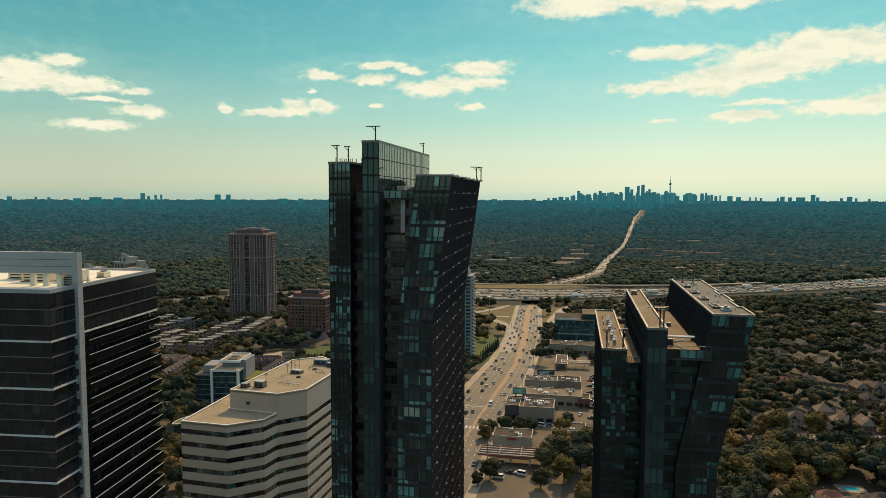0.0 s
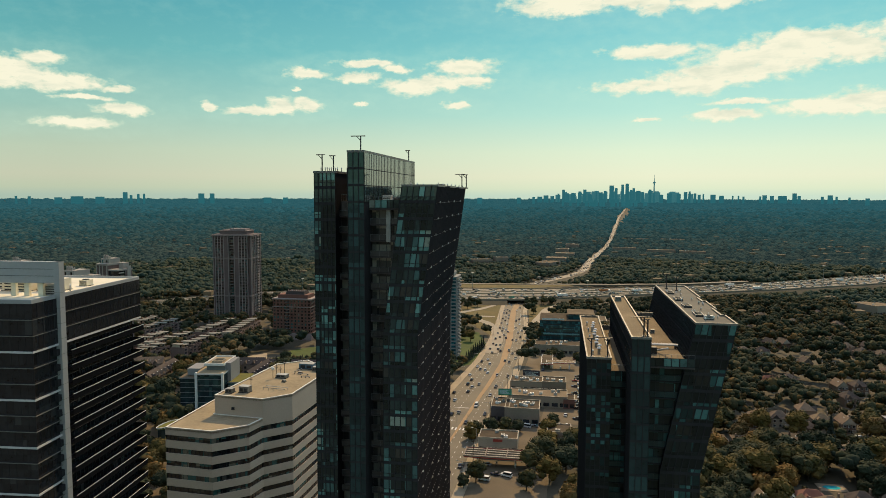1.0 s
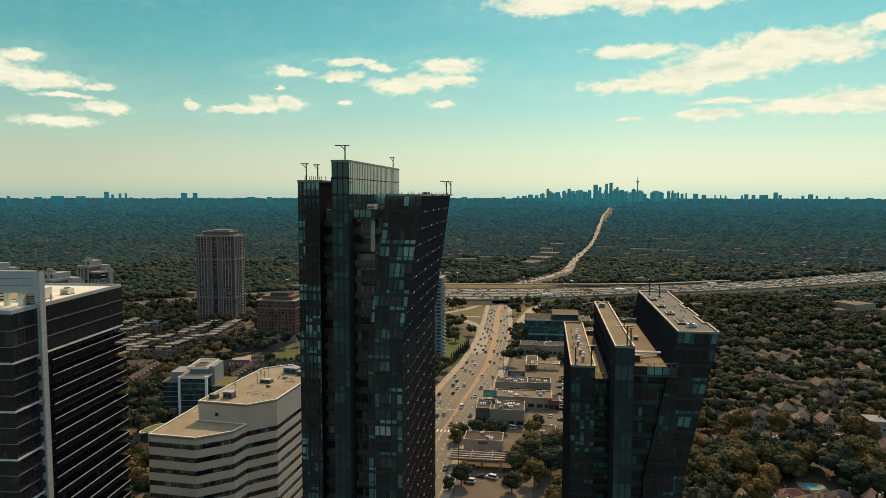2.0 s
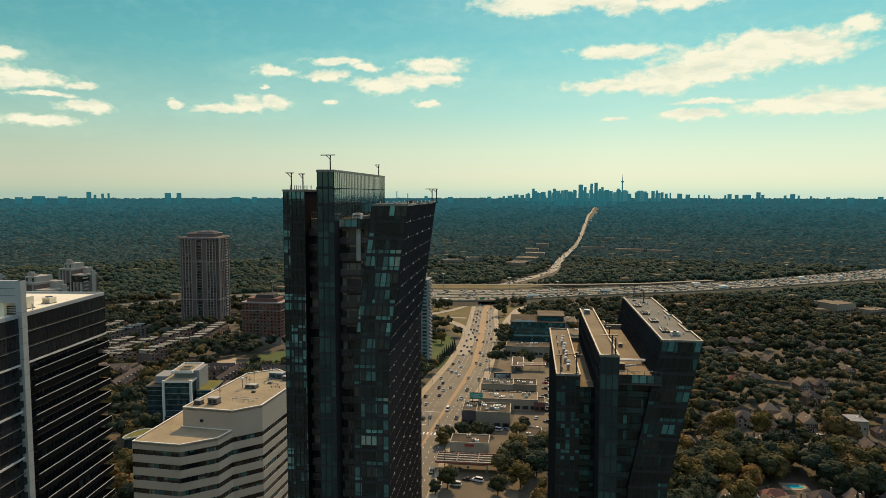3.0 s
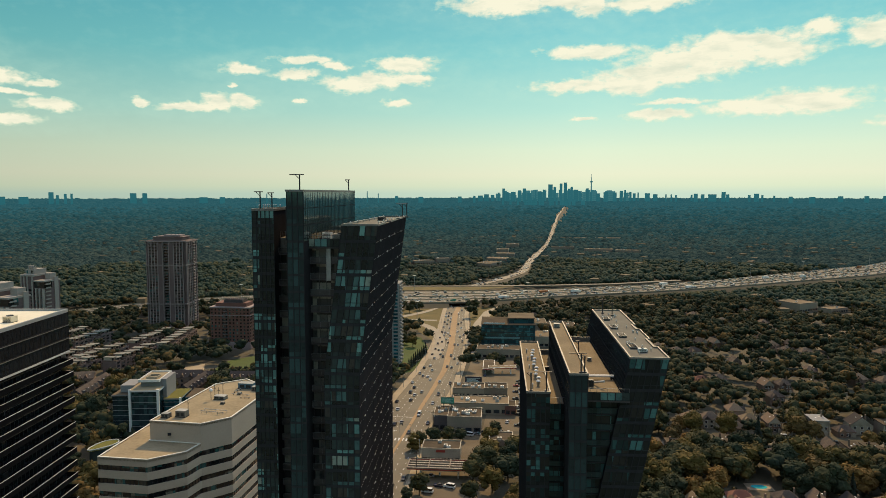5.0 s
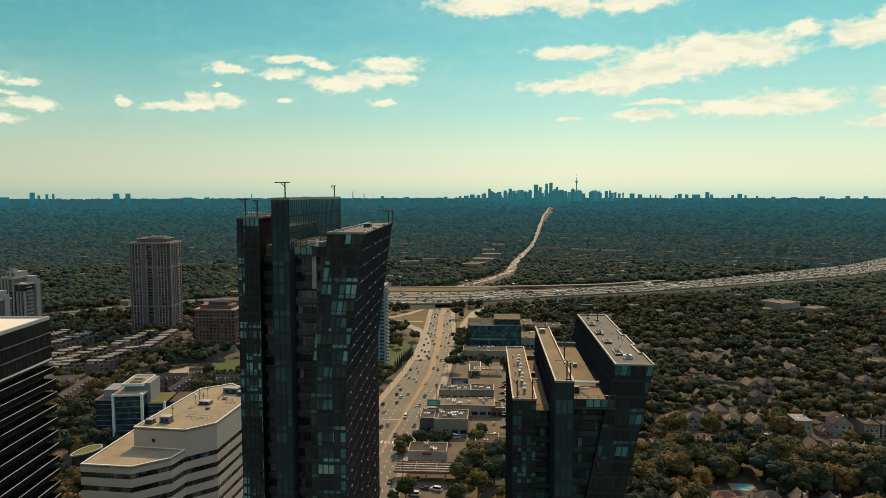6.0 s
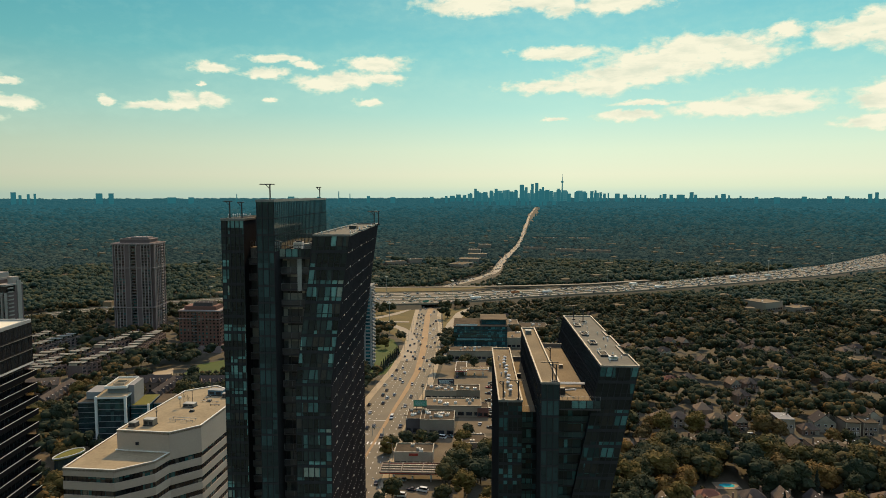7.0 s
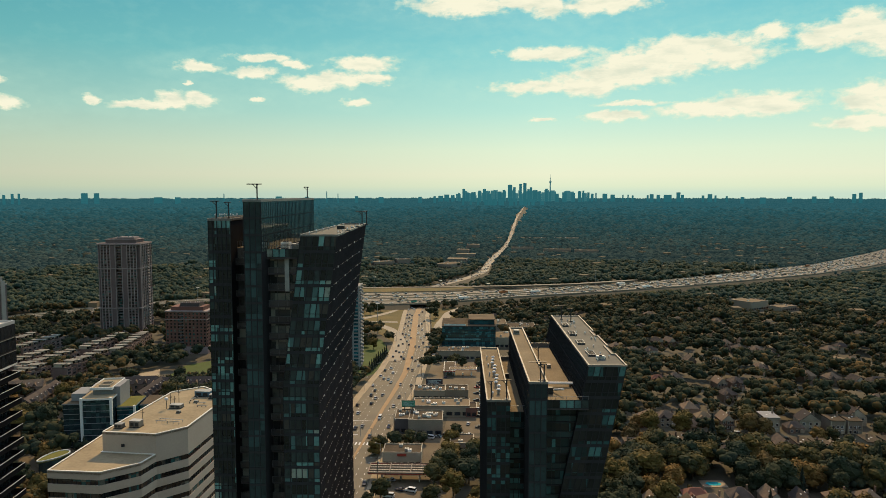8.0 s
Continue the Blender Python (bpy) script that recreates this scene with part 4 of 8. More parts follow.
def vent_cap(v, u, z, r=0.28, h=0.7):
    x, y = plan(v, u)
    t = part("roof_vent", Mesh().cyl(0, 0, 0, h, r * 0.6, 8), EQUIP, None, "small round pale metal roof vent", at=(x, y, z))
    tagged(t, category="roof vent", group="roof vents")
    part("cap", Mesh().cyl(0, 0, h, h + 0.22, r * 1.15, 8, r * 0.6), WHITE, t)


for k in range(11):
    vent_cap(7.5 + 0.25 * math.sin(k * 2.1), 128 + k * 2.6, 103.3, 0.42, 0.9)
for k in range(5):
    vent_cap(6.4, 127 + k * 7.1, 103.3, 0.2, 0.6)
rr = random.Random(3)
for k in range(22):
    vent_cap(24.0 + rr.random() * 4.6, 124 + rr.random() * 44, 110.3, 0.14, 0.35)
for v, u, sx, sy in ((25.2, 131, 1.5, 3.6), (24.9, 141, 1.5, 3.2), (24.7, 150, 1.5, 3.4), (24.6, 160, 1.4, 3.4)):
    x, y = plan(v, u)
    t = thing("roof_skylight", "dark framed rooftop grating beside a coping", "roof hatch", "roof gratings", (x, y, 110.3), -AX)
    for i in range(7):
        part("bar", Mesh().rbox(0, -sy / 2 + sy * i / 6, 0.0, sx, 0.14, 0.35), STEEL, t)
    part("curb", parapet([(-sx / 2, -sy / 2), (sx / 2, -sy / 2), (sx / 2, sy / 2), (-sx / 2, sy / 2)], 0.05, 0.35, 0.12), EQUIP, t)
roof_unit(26.2, 127.0, 110.3, 1.5, 0.9, 0.6, "pale metal box on a gravel roof", WHITE)
roof_unit(13.4, 160, 108.3, 1.3, 1.3, 0.8)
roof_unit(17.0, 126.5, 103.9, 0.9, 0.9, 1.1, "dark cased fan on a gravel roof", STEEL)
roof_unit(19.2, 146, 103.9, 0.8, 0.8, 0.6)
roof_unit(10.6, 150, 100.6, 0.8, 0.9, 0.8, "dark cased fan on a gravel roof", STEEL)
for dv in (0.0, 0.7):
    x, y = plan(19.0, 131 + dv)
    t = thing("roof_duct", "long pale metal duct on a gravel roof", "roof duct", "roof ducts", (x, y, 103.9), -AX)
    part("duct", Mesh().bar((-3.2, 0, 0.7), (3.4, 0, 0.7), 0.17, 8), WHITE, t)
    part("support", Mesh().rbox(-2.4, 0, 0, 0.2, 0.4, 0.6).rbox(2.4, 0, 0, 0.2, 0.4, 0.6), STEEL, t)
x, y = plan(18.2, 126.5)
t = thing("roof_pipe", "slanting pale metal pipe on a gravel roof", "roof duct", "roof ducts", (x, y, 103.9), -AX)
part("pipe", Mesh().bar((-0.8, 1.6, 0.2), (1.0, -1.4, 1.3), 0.2, 8), WHITE, t)
roof_unit(-31.6, 126, 130.6, 1.6, 1.6, 1.3, "pale rooftop stair box behind a parapet", WHITE)
roof_unit(-29.4, 128, 130.6, 3.2, 2.4, 0.9, "pale metal roof plant behind a parapet", EQUIP)
roof_unit(-24.2, 142, 133.6, 1.4, 2.0, 0.6, "low metal hatch on a flat roof", STEEL)
for k in range(14):
    vent_cap(-26.2 + 4.6 * (k % 2) + 0.3 * math.sin(k * 3.3), 121 + k * 2.8, 133.6, 0.13, 0.45)
for k in range(9):
    vent_cap(-44.0 + 0.4 * k, 124.5 + 1.2 * (k % 3), 136.1, 0.12, 0.9)

# ---- pale office block with ribbon windows
t = thing("office_building", "pale precast office block with dark ribbon windows", "office building", "", (-60, 255, 0))
OX, OY = -60, 255
LOWER = [(x - OX, y - OY) for x, y in ((-83.4, 225.3), (-67.0, 220.7), (-56.4, 226.4), (-53.4, 233.5), (-71.2, 239.0), (-66, 256), (-76, 258))]
UPPER = [(x - OX, y - OY) for x, y in ((-71.2, 239.0), (-53.4, 233.5), (-44.4, 239.3), (-38.8, 260.3), (-36.5, 276), (-47.1, 289.4), (-58.5, 283.3))]


def banded_block(t, poly, top, blank, storey, name, wall, gl, roofm, win=1.75, pane=1.5):
    """A block whose storeys alternate a smooth wall band and a recessed strip of panes."""
    p = np.array(poly, float)
    n = len(p)
    part(name + "_roof", Mesh().prism(poly, top - 0.8, top - 0.25), roofm, t, "flat stained gravel roof")
    cap = Mesh().prism(poly, top - blank, top - 0.8)
    part(name + "_top_wall", cap, wall, t)
    part(name + "_parapet_wall", parapet(poly, top - 0.8, 0.75, 0.4), wall, t)
    part(name + "_parapet", parapet([tuple(q + (q - p.mean(0)) * 0.002) for q in p], top, 0.12, 0.5), TRIM, t, "bright metal parapet edge")
    z = top - blank
    while z > 1:
        w0 = max(z - win, 0.2)
        s = Mesh()
        for i in range(n):
            a, b = p[i], p[(i + 1) % n]
            L = np.hypot(*(b - a))
            e = (b - a) / L
            inw = np.array([-e[1], e[0]])
            k = max(1, int(round(L / pane)))
            for j in range(k):
                q0, q1 = a + e * L * j / k + inw * 0.28, a + e * L * (j + 1) / k + inw * 0.28
                s.add([(*q0, w0), (*q1, w0), (*q1, z), (*q0, z)], [(0, 1, 2, 3)], 0)
                if j:
                    m0, m1 = q0 - e * 0.04, q0 + e * 0.04
                    s.prism([tuple(m0 - inw * 0.1), tuple(m1 - inw * 0.1), tuple(m1), tuple(m0)], w0, z, 1)
        tagged(part("window_band", s, [gl, FRAME], t), kind="stuff")
        z1 = max(w0 - (storey - win), 0)
        part("wall_band", Mesh().prism(poly, z1, w0), wall, t)
        z = z1
    return t


banded_block(t, LOWER, 56.0, 2.5, 4.3, "lower", OFFICE, GLASS_O, GRAVEL2)
banded_block(t, UPPER, 62.7, 9.3, 4.3, "upper", OFFICE, GLASS_O, GRAVEL2)
part("vent_grille", Mesh().box(-4.6, -3.6, -19.35, -19.0, 58.3, 59.2), FRAME, t)


def office_unit(x, y, z, sx, sy, sz, ang, label, m=None):
    t = thing("roof_unit", label, "roof unit", "roof units", (x, y, z), ang)
    part("casing", Mesh().rbox(0, 0, 0.3, sx, sy, sz), m or UNITG, t)
    part("base", Mesh().rbox(0, 0, 0, sx + 0.3, sy + 0.3, 0.3), STEEL, t)
    part("lid", Mesh().rbox(0, 0, sz + 0.3, sx * 1.04, sy * 1.04, 0.1), EQUIP, t)
    for k in (-1, 1):
        part("louvre", Mesh().rbox(k * sx * 0.22, -sy / 2 - 0.04, 0.5, sx * 0.32, 0.06, sz * 0.6), STEEL, t)


UNITG = mat("unit_casing", (0.20, 0.18, 0.145), 0.6, (0.13, 0.118, 0.098), 0.5, 3.0, rnd=0.4)
BLUEC = mat("blue_cooler_casing", (0.10, 0.19, 0.24), 0.6, (0.07, 0.13, 0.17), 0.5, 3.0)
for x, y, sx, sy, sz, lb, m in ((-66.8, 242.8, 2.6, 2.2, 1.2, "grey metal box unit on a gravel roof", None), (-61.6, 243.2, 3.6, 2.6, 1.9, "tall grey metal unit on a gravel roof", None),
                                (-52.4, 262.5, 4.2, 2.6, 1.0, "low grey plant on a gravel roof", None), (-45.0, 276.5, 6.0, 3.2, 1.8, "blue-grey cooling unit on a roof", BLUEC), (-41.0, 272.5, 2.4, 2.0, 1.3, "grey cooling unit on a roof", None),
                                (-46.5, 268.0, 1.4, 1.0, 0.4, "small metal roof box", None), (-50.5, 256.0, 1.2, 0.9, 0.4, "small metal roof box", None)):
    office_unit(x, y, 62.45, sx, sy, sz, -17, lb, m)
for x, y, L, a in ((-46.0, 266.5, 7.0, -17), (-48.0, 272.0, 5.0, 65), (-43.5, 262.0, 4.0, -17)):
    t = thing("roof_pipe", "thin pale pipe run on low supports", "roof duct", "roof ducts", (x, y, 62.45), a)
    part("pipe", Mesh().bar((-L / 2, 0, 0.5), (L / 2, 0, 0.5), 0.1, 6), EQUIP, t)
    for q in (-0.4, 0.0, 0.4):
        part("support", Mesh().rbox(q * L, 0, 0, 0.15, 0.4, 0.42), STEEL, t)
t = thing("roof_track", "low metal track frame on a gravel roof", "roof unit", "roof units", (-51.5, 245.5, 62.45), -20)
for k in (-1, 1):
    part("rail", Mesh().bar((-4.5, k * 1.1, 0.9), (4.5, k * 1.1, 0.9), 0.12), EQUIP, t)
    for j in range(-2, 3):
        part("leg", Mesh().cyl(j * 2.1, k * 1.1, 0, 0.9, 0.08, 5), EQUIP, t)
for x, y, h in ((-60.5, 247, 5.0), (-54.6, 263, 5.5), (-53.4, 264, 4.0), (-52.6, 268, 6.0), (-47.5, 280, 5.0)):
    t = thing("roof_mast", "thin metal antenna mast on a roof", "antenna", "roof masts", (x, y, 62.45))
    part("pole", Mesh().cyl(0, 0, 0, h, 0.09, 6), STEEL, t)
    part("bracket", Mesh().bar((-0.6, 0, h * 0.7), (0.6, 0, h * 0.7), 0.06).bar((0, 0, h * 0.55), (0.5, 0, h * 0.8), 0.04), STEEL, t)
t = thing("roof_dish", "white ball antenna on a pole", "antenna", "", (-55.8, 262, 62.45))
part("pole", Mesh().cyl(0, 0, 0, 3.2, 0.1, 6), STEEL, t)
iv, jf = ico(2)
part("radome", Mesh().add(iv * 0.7 + (0, 0, 3.6), jf), WHITE, t, smooth=True)

# ---- dark apartment block with white balcony edges and a pale frame
VC, UC = -112, 134
x, y = plan(VC, UC)
TURN = -7.0
piv, loc = Vector((*plan(-98.3, 123.4), 0)), Vector((-98.7 - VC, 123.4 - UC, 0))
base_at = piv - pose(0, 0, 0, 0, 0, TURN).to_3x3() @ loc
t = thing("dark_apartment_block", "dark glass block with white slab edges and grey frame", "apartment building", "", tuple(base_at), TURN)
DARKG = glass("smoked_glass", [(0.0, (0.020, 0.020, 0.022)), (0.6, (0.026, 0.027, 0.029)), (0.9, (0.045, 0.046, 0.046))], 0.08, 0.45)
BLACKP = mat("black_panel", (0.013, 0.013, 0.014), 0.8, (0.009, 0.009, 0.010), 0.3, 2.0, spec=0.0)
SLABW = mat("pale_slab_edge", (0.62, 0.60, 0.56), 0.6, (0.46, 0.44, 0.41), 0.3, 2.0)
GREYF = mat("grey_frame_panel", (0.36, 0.36, 0.34), 0.6, (0.29, 0.29, 0.275), 0.15, 1.5)
BV0, BV1, BU0, BU1, BT = -135 - VC, -99.2 - VC, 115 - UC, 154 - UC, 112.0
CREAM = mat("cream_roof_membrane", (0.80, 0.72, 0.54), 0.85, (0.62, 0.56, 0.41), 0.15, 1.0)
part("wall", Mesh().box(BV0, BV1 - 1.6, BU0 + 0.1, BU1 - 1.2, 0, BT - 9.3, 0).box(BV0, BV1 - 0.1, BU0 + 0.1, BU1 - 0.1, BT - 9.3, BT - 0.6, 0), [FRAME], t)
part("roof", Mesh().box(BV0 + 0.4, BV1 - 0.4, BU0 + 0.4, BU1 - 0.4, BT - 0.6, BT - 0.3), CREAM, t, "cream roof membrane")
part("parapet", parapet([(BV0, BU0), (BV1, BU0), (BV1, BU1), (BV0, BU1)], BT - 0.6, 0.75, 0.4), GREYF, t, "pale grey roof parapet")
FB = window_band(BV1 - BV0, 3.1, 24, 0, 0.3, 0, 0.05, 0.04).data("front_band", [DARKG, SIDEWALL])
SB = window_band(BU1 - BU0 - 8, 3.1, 22, 0, 0.3, 0, 0.05, 0.04).data("side_band", [DARKG, SIDEWALL])
LB = window_band(BU1 - BU0 - 2, 3.1, 26, 0, 0.15, 0, 0.05, 0.04).data("loggia_band", [DARKG, SIDEWALL])
k, z = 0, BT - 3.7
while z > 0:
    part("window_band", FB, None, t, at=(BV0, BU0, z))
    thick = 0.38 if k % 3 == 2 else 0.14
    part("slab_edge", Mesh().box(BV0, BV1 + 0.05, BU0 - 0.25, BU0 - 0.11, z - thick / 2, z + thick / 2).box(BV1 - 0.1, BV1 + 0.1, BU0 - 0.25, BU0 + 7.5, z - thick / 2, z + thick / 2), SLABW if thick > 0.2 else COPING, t)
    part("window_band", window_band(8, 3.1, 5, 0, 0.3, 0, 0.06, 0.06), [DARKG, FRAME], t, at=Matrix.Translation((BV1 - (0 if k < 3 else 0.4), BU0, z)) @ pose(0, 0, 0, 0, 0, 90))
    if k < 3:
        part("window_band", SB, None, t, at=Matrix.Translation((BV1, BU0 + 8, z)) @ pose(0, 0, 0, 0, 0, 90))
        part("slab_edge", Mesh().box(BV1 - 0.05, BV1 + 0.14, BU0 + 8, BU1, z - thick / 2, z + thick / 2), SLABW if thick > 0.2 else COPING, t)
    else:
        part("window_band", LB, None, t, at=Matrix.Translation((BV1 - 1.55, BU0 + 1, z)) @ pose(0, 0, 0, 0, 0, 90))
        b = Mesh().box(BV1 - 1.7, BV1 + 0.1, BU0 + 11.5, BU1 + 1.2, z - 0.2, z, 0)
        b.box(BV1 + 0.02, BV1 + 0.08, BU0 + 11.5, BU1 + 1.2, z, z + 1.0, 1)
        b.box(BV1, BV1 + 0.12, BU0 + 11.5, BU1 + 1.2, z + 1.0, z + 1.07, 2)
        b.box(BV1 - 12, BV1, BU1 + 1.1, BU1 + 1.2, z, z + 1.0, 1)
        b.box(BV1 - 12, BV1, BU1, BU1 + 1.2, z - 0.2, z, 0)
        part("balcony", b, [BLACKP, BLACKP, SLABW], t, "balcony with a thin white rail")
        part("notch", Mesh().box(BV1 - 0.5, BV1 + 0.3, BU0 + 6.4, BU0 + 7.6, z + 0.9, z + 2.2), FRAME, t)
    k, z = k + 1, z - 3.1
CU = 123.4 - UC
part("frame_column", Mesh().box(BV1 - 0.4, BV1 + 0.75, CU - 1.0, CU + 0.6, 0, 118.7), GREYF, t, "tall grey panelled column")
part("frame_beam", Mesh().box(BV0, BV1 + 0.7, CU - 0.9, CU + 0.5, 114.4, 118.7), GREYF, t, "grey panelled beam above the roof")
for kk in range(2):
    part("joint", Mesh().box(BV0, BV1 + 0.72, CU - 0.93, CU - 0.88, 115.8 + kk * 1.4, 115.86 + kk * 1.4), FRAME, t)
for kk in range(36):
    part("joint", Mesh().box(BV1 - 0.42, BV1 + 0.77, CU - 1.02, CU + 0.62, 4 + kk * 3.1, 4.06 + kk * 3.1), COPING, t)
for kk, dv in enumerate((-10, -7.2, -4.2)):
    part("frame_post", Mesh().box(BV1 + dv, BV1 + dv + 1.0, CU - 0.4, CU + 0.4, BT - 0.3, 114.5), CREAM, t)
for v, u, sx, sy, sz in ((-106, 131, 5, 4, 2.4), (-113, 130, 6, 4, 3.0), (-104.5, 139, 2, 2, 1.2), (-120, 134, 5, 5, 3.2)):
    roof_unit(v, u, BT - 0.3, sx, sy, sz, "cream rooftop plant box behind a frame", CREAM)
roof_unit(-101.6, 124.6, BT - 0.3, 3.0, 1.2, 2.3, "pale grey rooftop cabinet", GREYF)
for v, u in ((-101.5, 130), (-100.8, 129), (-102.6, 128)):
    vent_cap(v, u, BT - 0.3, 0.2, 1.4)


# ---- buildings farther along the avenue
def plain_windows(t, w, d, z0, top, storey, cols_w, cols_d, gl, frame, win_w=1.5, win_h=1.6, faces="fr"):
    """Rows of single windows, recessed in frames, on the front (f) and right (r) walls; one part a storey and wall."""
    fr_m, rt_m = Mesh(), Mesh()
    for m, L, n in ((fr_m, w, cols_w), (rt_m, d, cols_d)):
        for i in range(n):
            x = L * (i + 0.5) / n
            m.add([(x - win_w / 2, -0.03, 0.8), (x + win_w / 2, -0.03, 0.8), (x + win_w / 2, -0.03, 0.8 + win_h), (x - win_w / 2, -0.03, 0.8 + win_h)], [(0, 1, 2, 3)], 0)
            for a, b, c, e in ((x - win_w / 2 - 0.12, x + win_w / 2 + 0.12, 0.62, 0.8), (x - win_w / 2 - 0.12, x + win_w / 2 + 0.12, 0.8 + win_h, 0.95 + win_h)):
                m.box(a, b, -0.14, 0.0, c, e, 1)
    f, r = fr_m.data("window_band", [gl, frame]), rt_m.data("window_band", [gl, frame])
    z = z0
    while z + storey <= top + 0.01:
        if "f" in faces:
            tagged(part("window_band", f, None, t, at=(-w / 2, -d / 2, z)), kind="stuff")
        if "r" in faces:
            tagged(part("window_band", r, None, t, at=Matrix.Translation((w / 2, -d / 2, z)) @ pose(0, 0, 0, 0, 0, 90)), kind="stuff")
        if "l" in faces:
            tagged(part("window_band", r, None, t, at=Matrix.Translation((-w / 2, d / 2, z)) @ pose(0, 0, 0, 0, 0, -90)), kind="stuff")
        z += storey


CREAMW = mat("cream_precast", (0.29, 0.225, 0.20), 0.85, (0.21, 0.165, 0.148), 0.05, 0.8)
MAUVE = mat("brown_precast", (0.165, 0.112, 0.098), 0.9, (0.11, 0.076, 0.068), 0.05, 0.8)


def ribbed_tower(label, x, y, z0, top, w, d, turn, storeys, rib, field_m, group=""):
    """A tall block with pale ribs, recessed windows, a column of balconies in the middle and a stepped crown."""
    t = thing("apartment_tower", label, "apartment tower", group, (x, y, z0), turn)
    H = top - z0
    part("wall", Mesh().box(-w / 2, w / 2, -d / 2, d / 2, 0, H, 0), field_m, t)
    for q in (-w / 2 + 3, 3):
        part("bay", Mesh().box(q, q + w / 2 - 6, -d / 2 - 2.5, -d / 2, 0, H - 3), field_m, t)
    h = H / storeys
    ribs_f = [-w / 2 + 3.4, -w / 2 + 6.6, -w / 2 + 10, -w / 2 + 13.2, -3.4, 3.4, w / 2 - 13.2, w / 2 - 10, w / 2 - 6.6, w / 2 - 3.4]
    for q in ribs_f:
        if abs(q) < w / 2:
            part("rib", Mesh().box(q - 0.4, q + 0.4, -d / 2 - 3.0, -d / 2, 0, H - 2), rib, t)
    for q in (-w / 2 - 0.3, w / 2 - 0.5):
        part("rib", Mesh().box(q, q + 0.8, -d / 2 - 0.5, -d / 2 + 0.5, 0, H - 1), rib, t)
    for k in range(6):
        q = -d / 2 + d * (k + 0.5) / 6
        part("rib", Mesh().box(w / 2 - 0.1, w / 2 + 0.6, q - 0.4, q + 0.4, 0, H - 2), rib, t)
    row = Mesh()
    gaps = list(zip(ribs_f[:-1], ribs_f[1:]))
    for a, b in gaps:
        if b - a < 5 and b - a > 0:
            row.add([(a + 0.5, -d / 2 - 2.56, 0.9), (b - 0.5, -d / 2 - 2.56, 0.9), (b - 0.5, -d / 2 - 2.56, h - 0.5), (a + 0.5, -d / 2 - 2.56, h - 0.5)], [(0, 1, 2, 3)], 0)
    row.add([(-2.8, -d / 2 - 0.06, 0.2), (2.8, -d / 2 - 0.06, 0.2), (2.8, -d / 2 - 0.06, h - 0.3), (-2.8, -d / 2 - 0.06, h - 0.3)], [(0, 1, 2, 3)], 0)
    for k in range(6):
        q = -d / 2 + d * (k + 0.5) / 6
        row.add([(w / 2 + 0.04, q + 0.7, 0.9), (w / 2 + 0.04, q + d / 6 - 0.7, 0.9), (w / 2 + 0.04, q + d / 6 - 0.7, h - 0.5), (w / 2 + 0.04, q + 0.7, h - 0.5)], [(0, 1, 2, 3)], 0)
    rd = row.data("window_band", [GLASS_O])
    bal = balcony_row(5.8, 2.2, 0.3, 1.0).data("balcony", [rib, RAILG, RAILM])
    sidebal = Mesh().box(0, 1.6, -2, 2, -0.2, 0.9).data("side_balcony", [rib])
    for k in range(storeys):
        tagged(part("window_band", rd, None, t, at=(0, 0, k * h)), kind="stuff")
        part("balcony", bal, None, t, at=(-2.9, -d / 2 - 2.2, k * h))
        part("side_balcony", sidebal, None, t, at=(w / 2, d * 0.1, k * h))
    for z in (H * 0.28, H * 0.72):
        part("string_course", Mesh().box(-w / 2 - 0.6, w / 2 + 0.6, -d / 2 - 3.2, d / 2 + 0.3, z, z + 0.8), rib, t)
    part("cornice", Mesh().box(-w / 2 - 0.8, w / 2 + 0.8, -d / 2 - 2.8, d / 2 + 0.8, H - 1.6, H - 0.4), rib, t)
    part("crown", Mesh().box(-w * 0.36, w * 0.36, -d * 0.36, d * 0.36, H - 0.4, H + 3.6).box(-w * 0.31, w * 0.31, -d * 0.31, d * 0.31, H + 3.6, H + 4.6), field_m, t, "stepped mechanical crown")
    part("crown_edge", Mesh().box(-w * 0.38, w * 0.38, -d * 0.38, d * 0.38, H + 3.4, H + 3.9).box(-w * 0.1, w * 0.31, -d * 0.31, d * 0.1, H + 4.6, H + 6.0), rib, t)
    for k in range(5):
        part("crown_post", Mesh().box(-w * 0.1 + k * w * 0.09, -w * 0.1 + k * w * 0.09 + 0.7, -d * 0.3, -d * 0.28, H + 6.0, H + 6.9), rib, t)
    return t


ribbed_tower("tall brown apartment tower with pale vertical ribs", -207, 795, -8, 88.5, 44, 30, -8, 31, CREAMW, MAUVE)
CREAMT = mat("cream_tower_precast", (0.37, 0.32, 0.265), 0.85, (0.26, 0.225, 0.185), 0.08, 1.0)


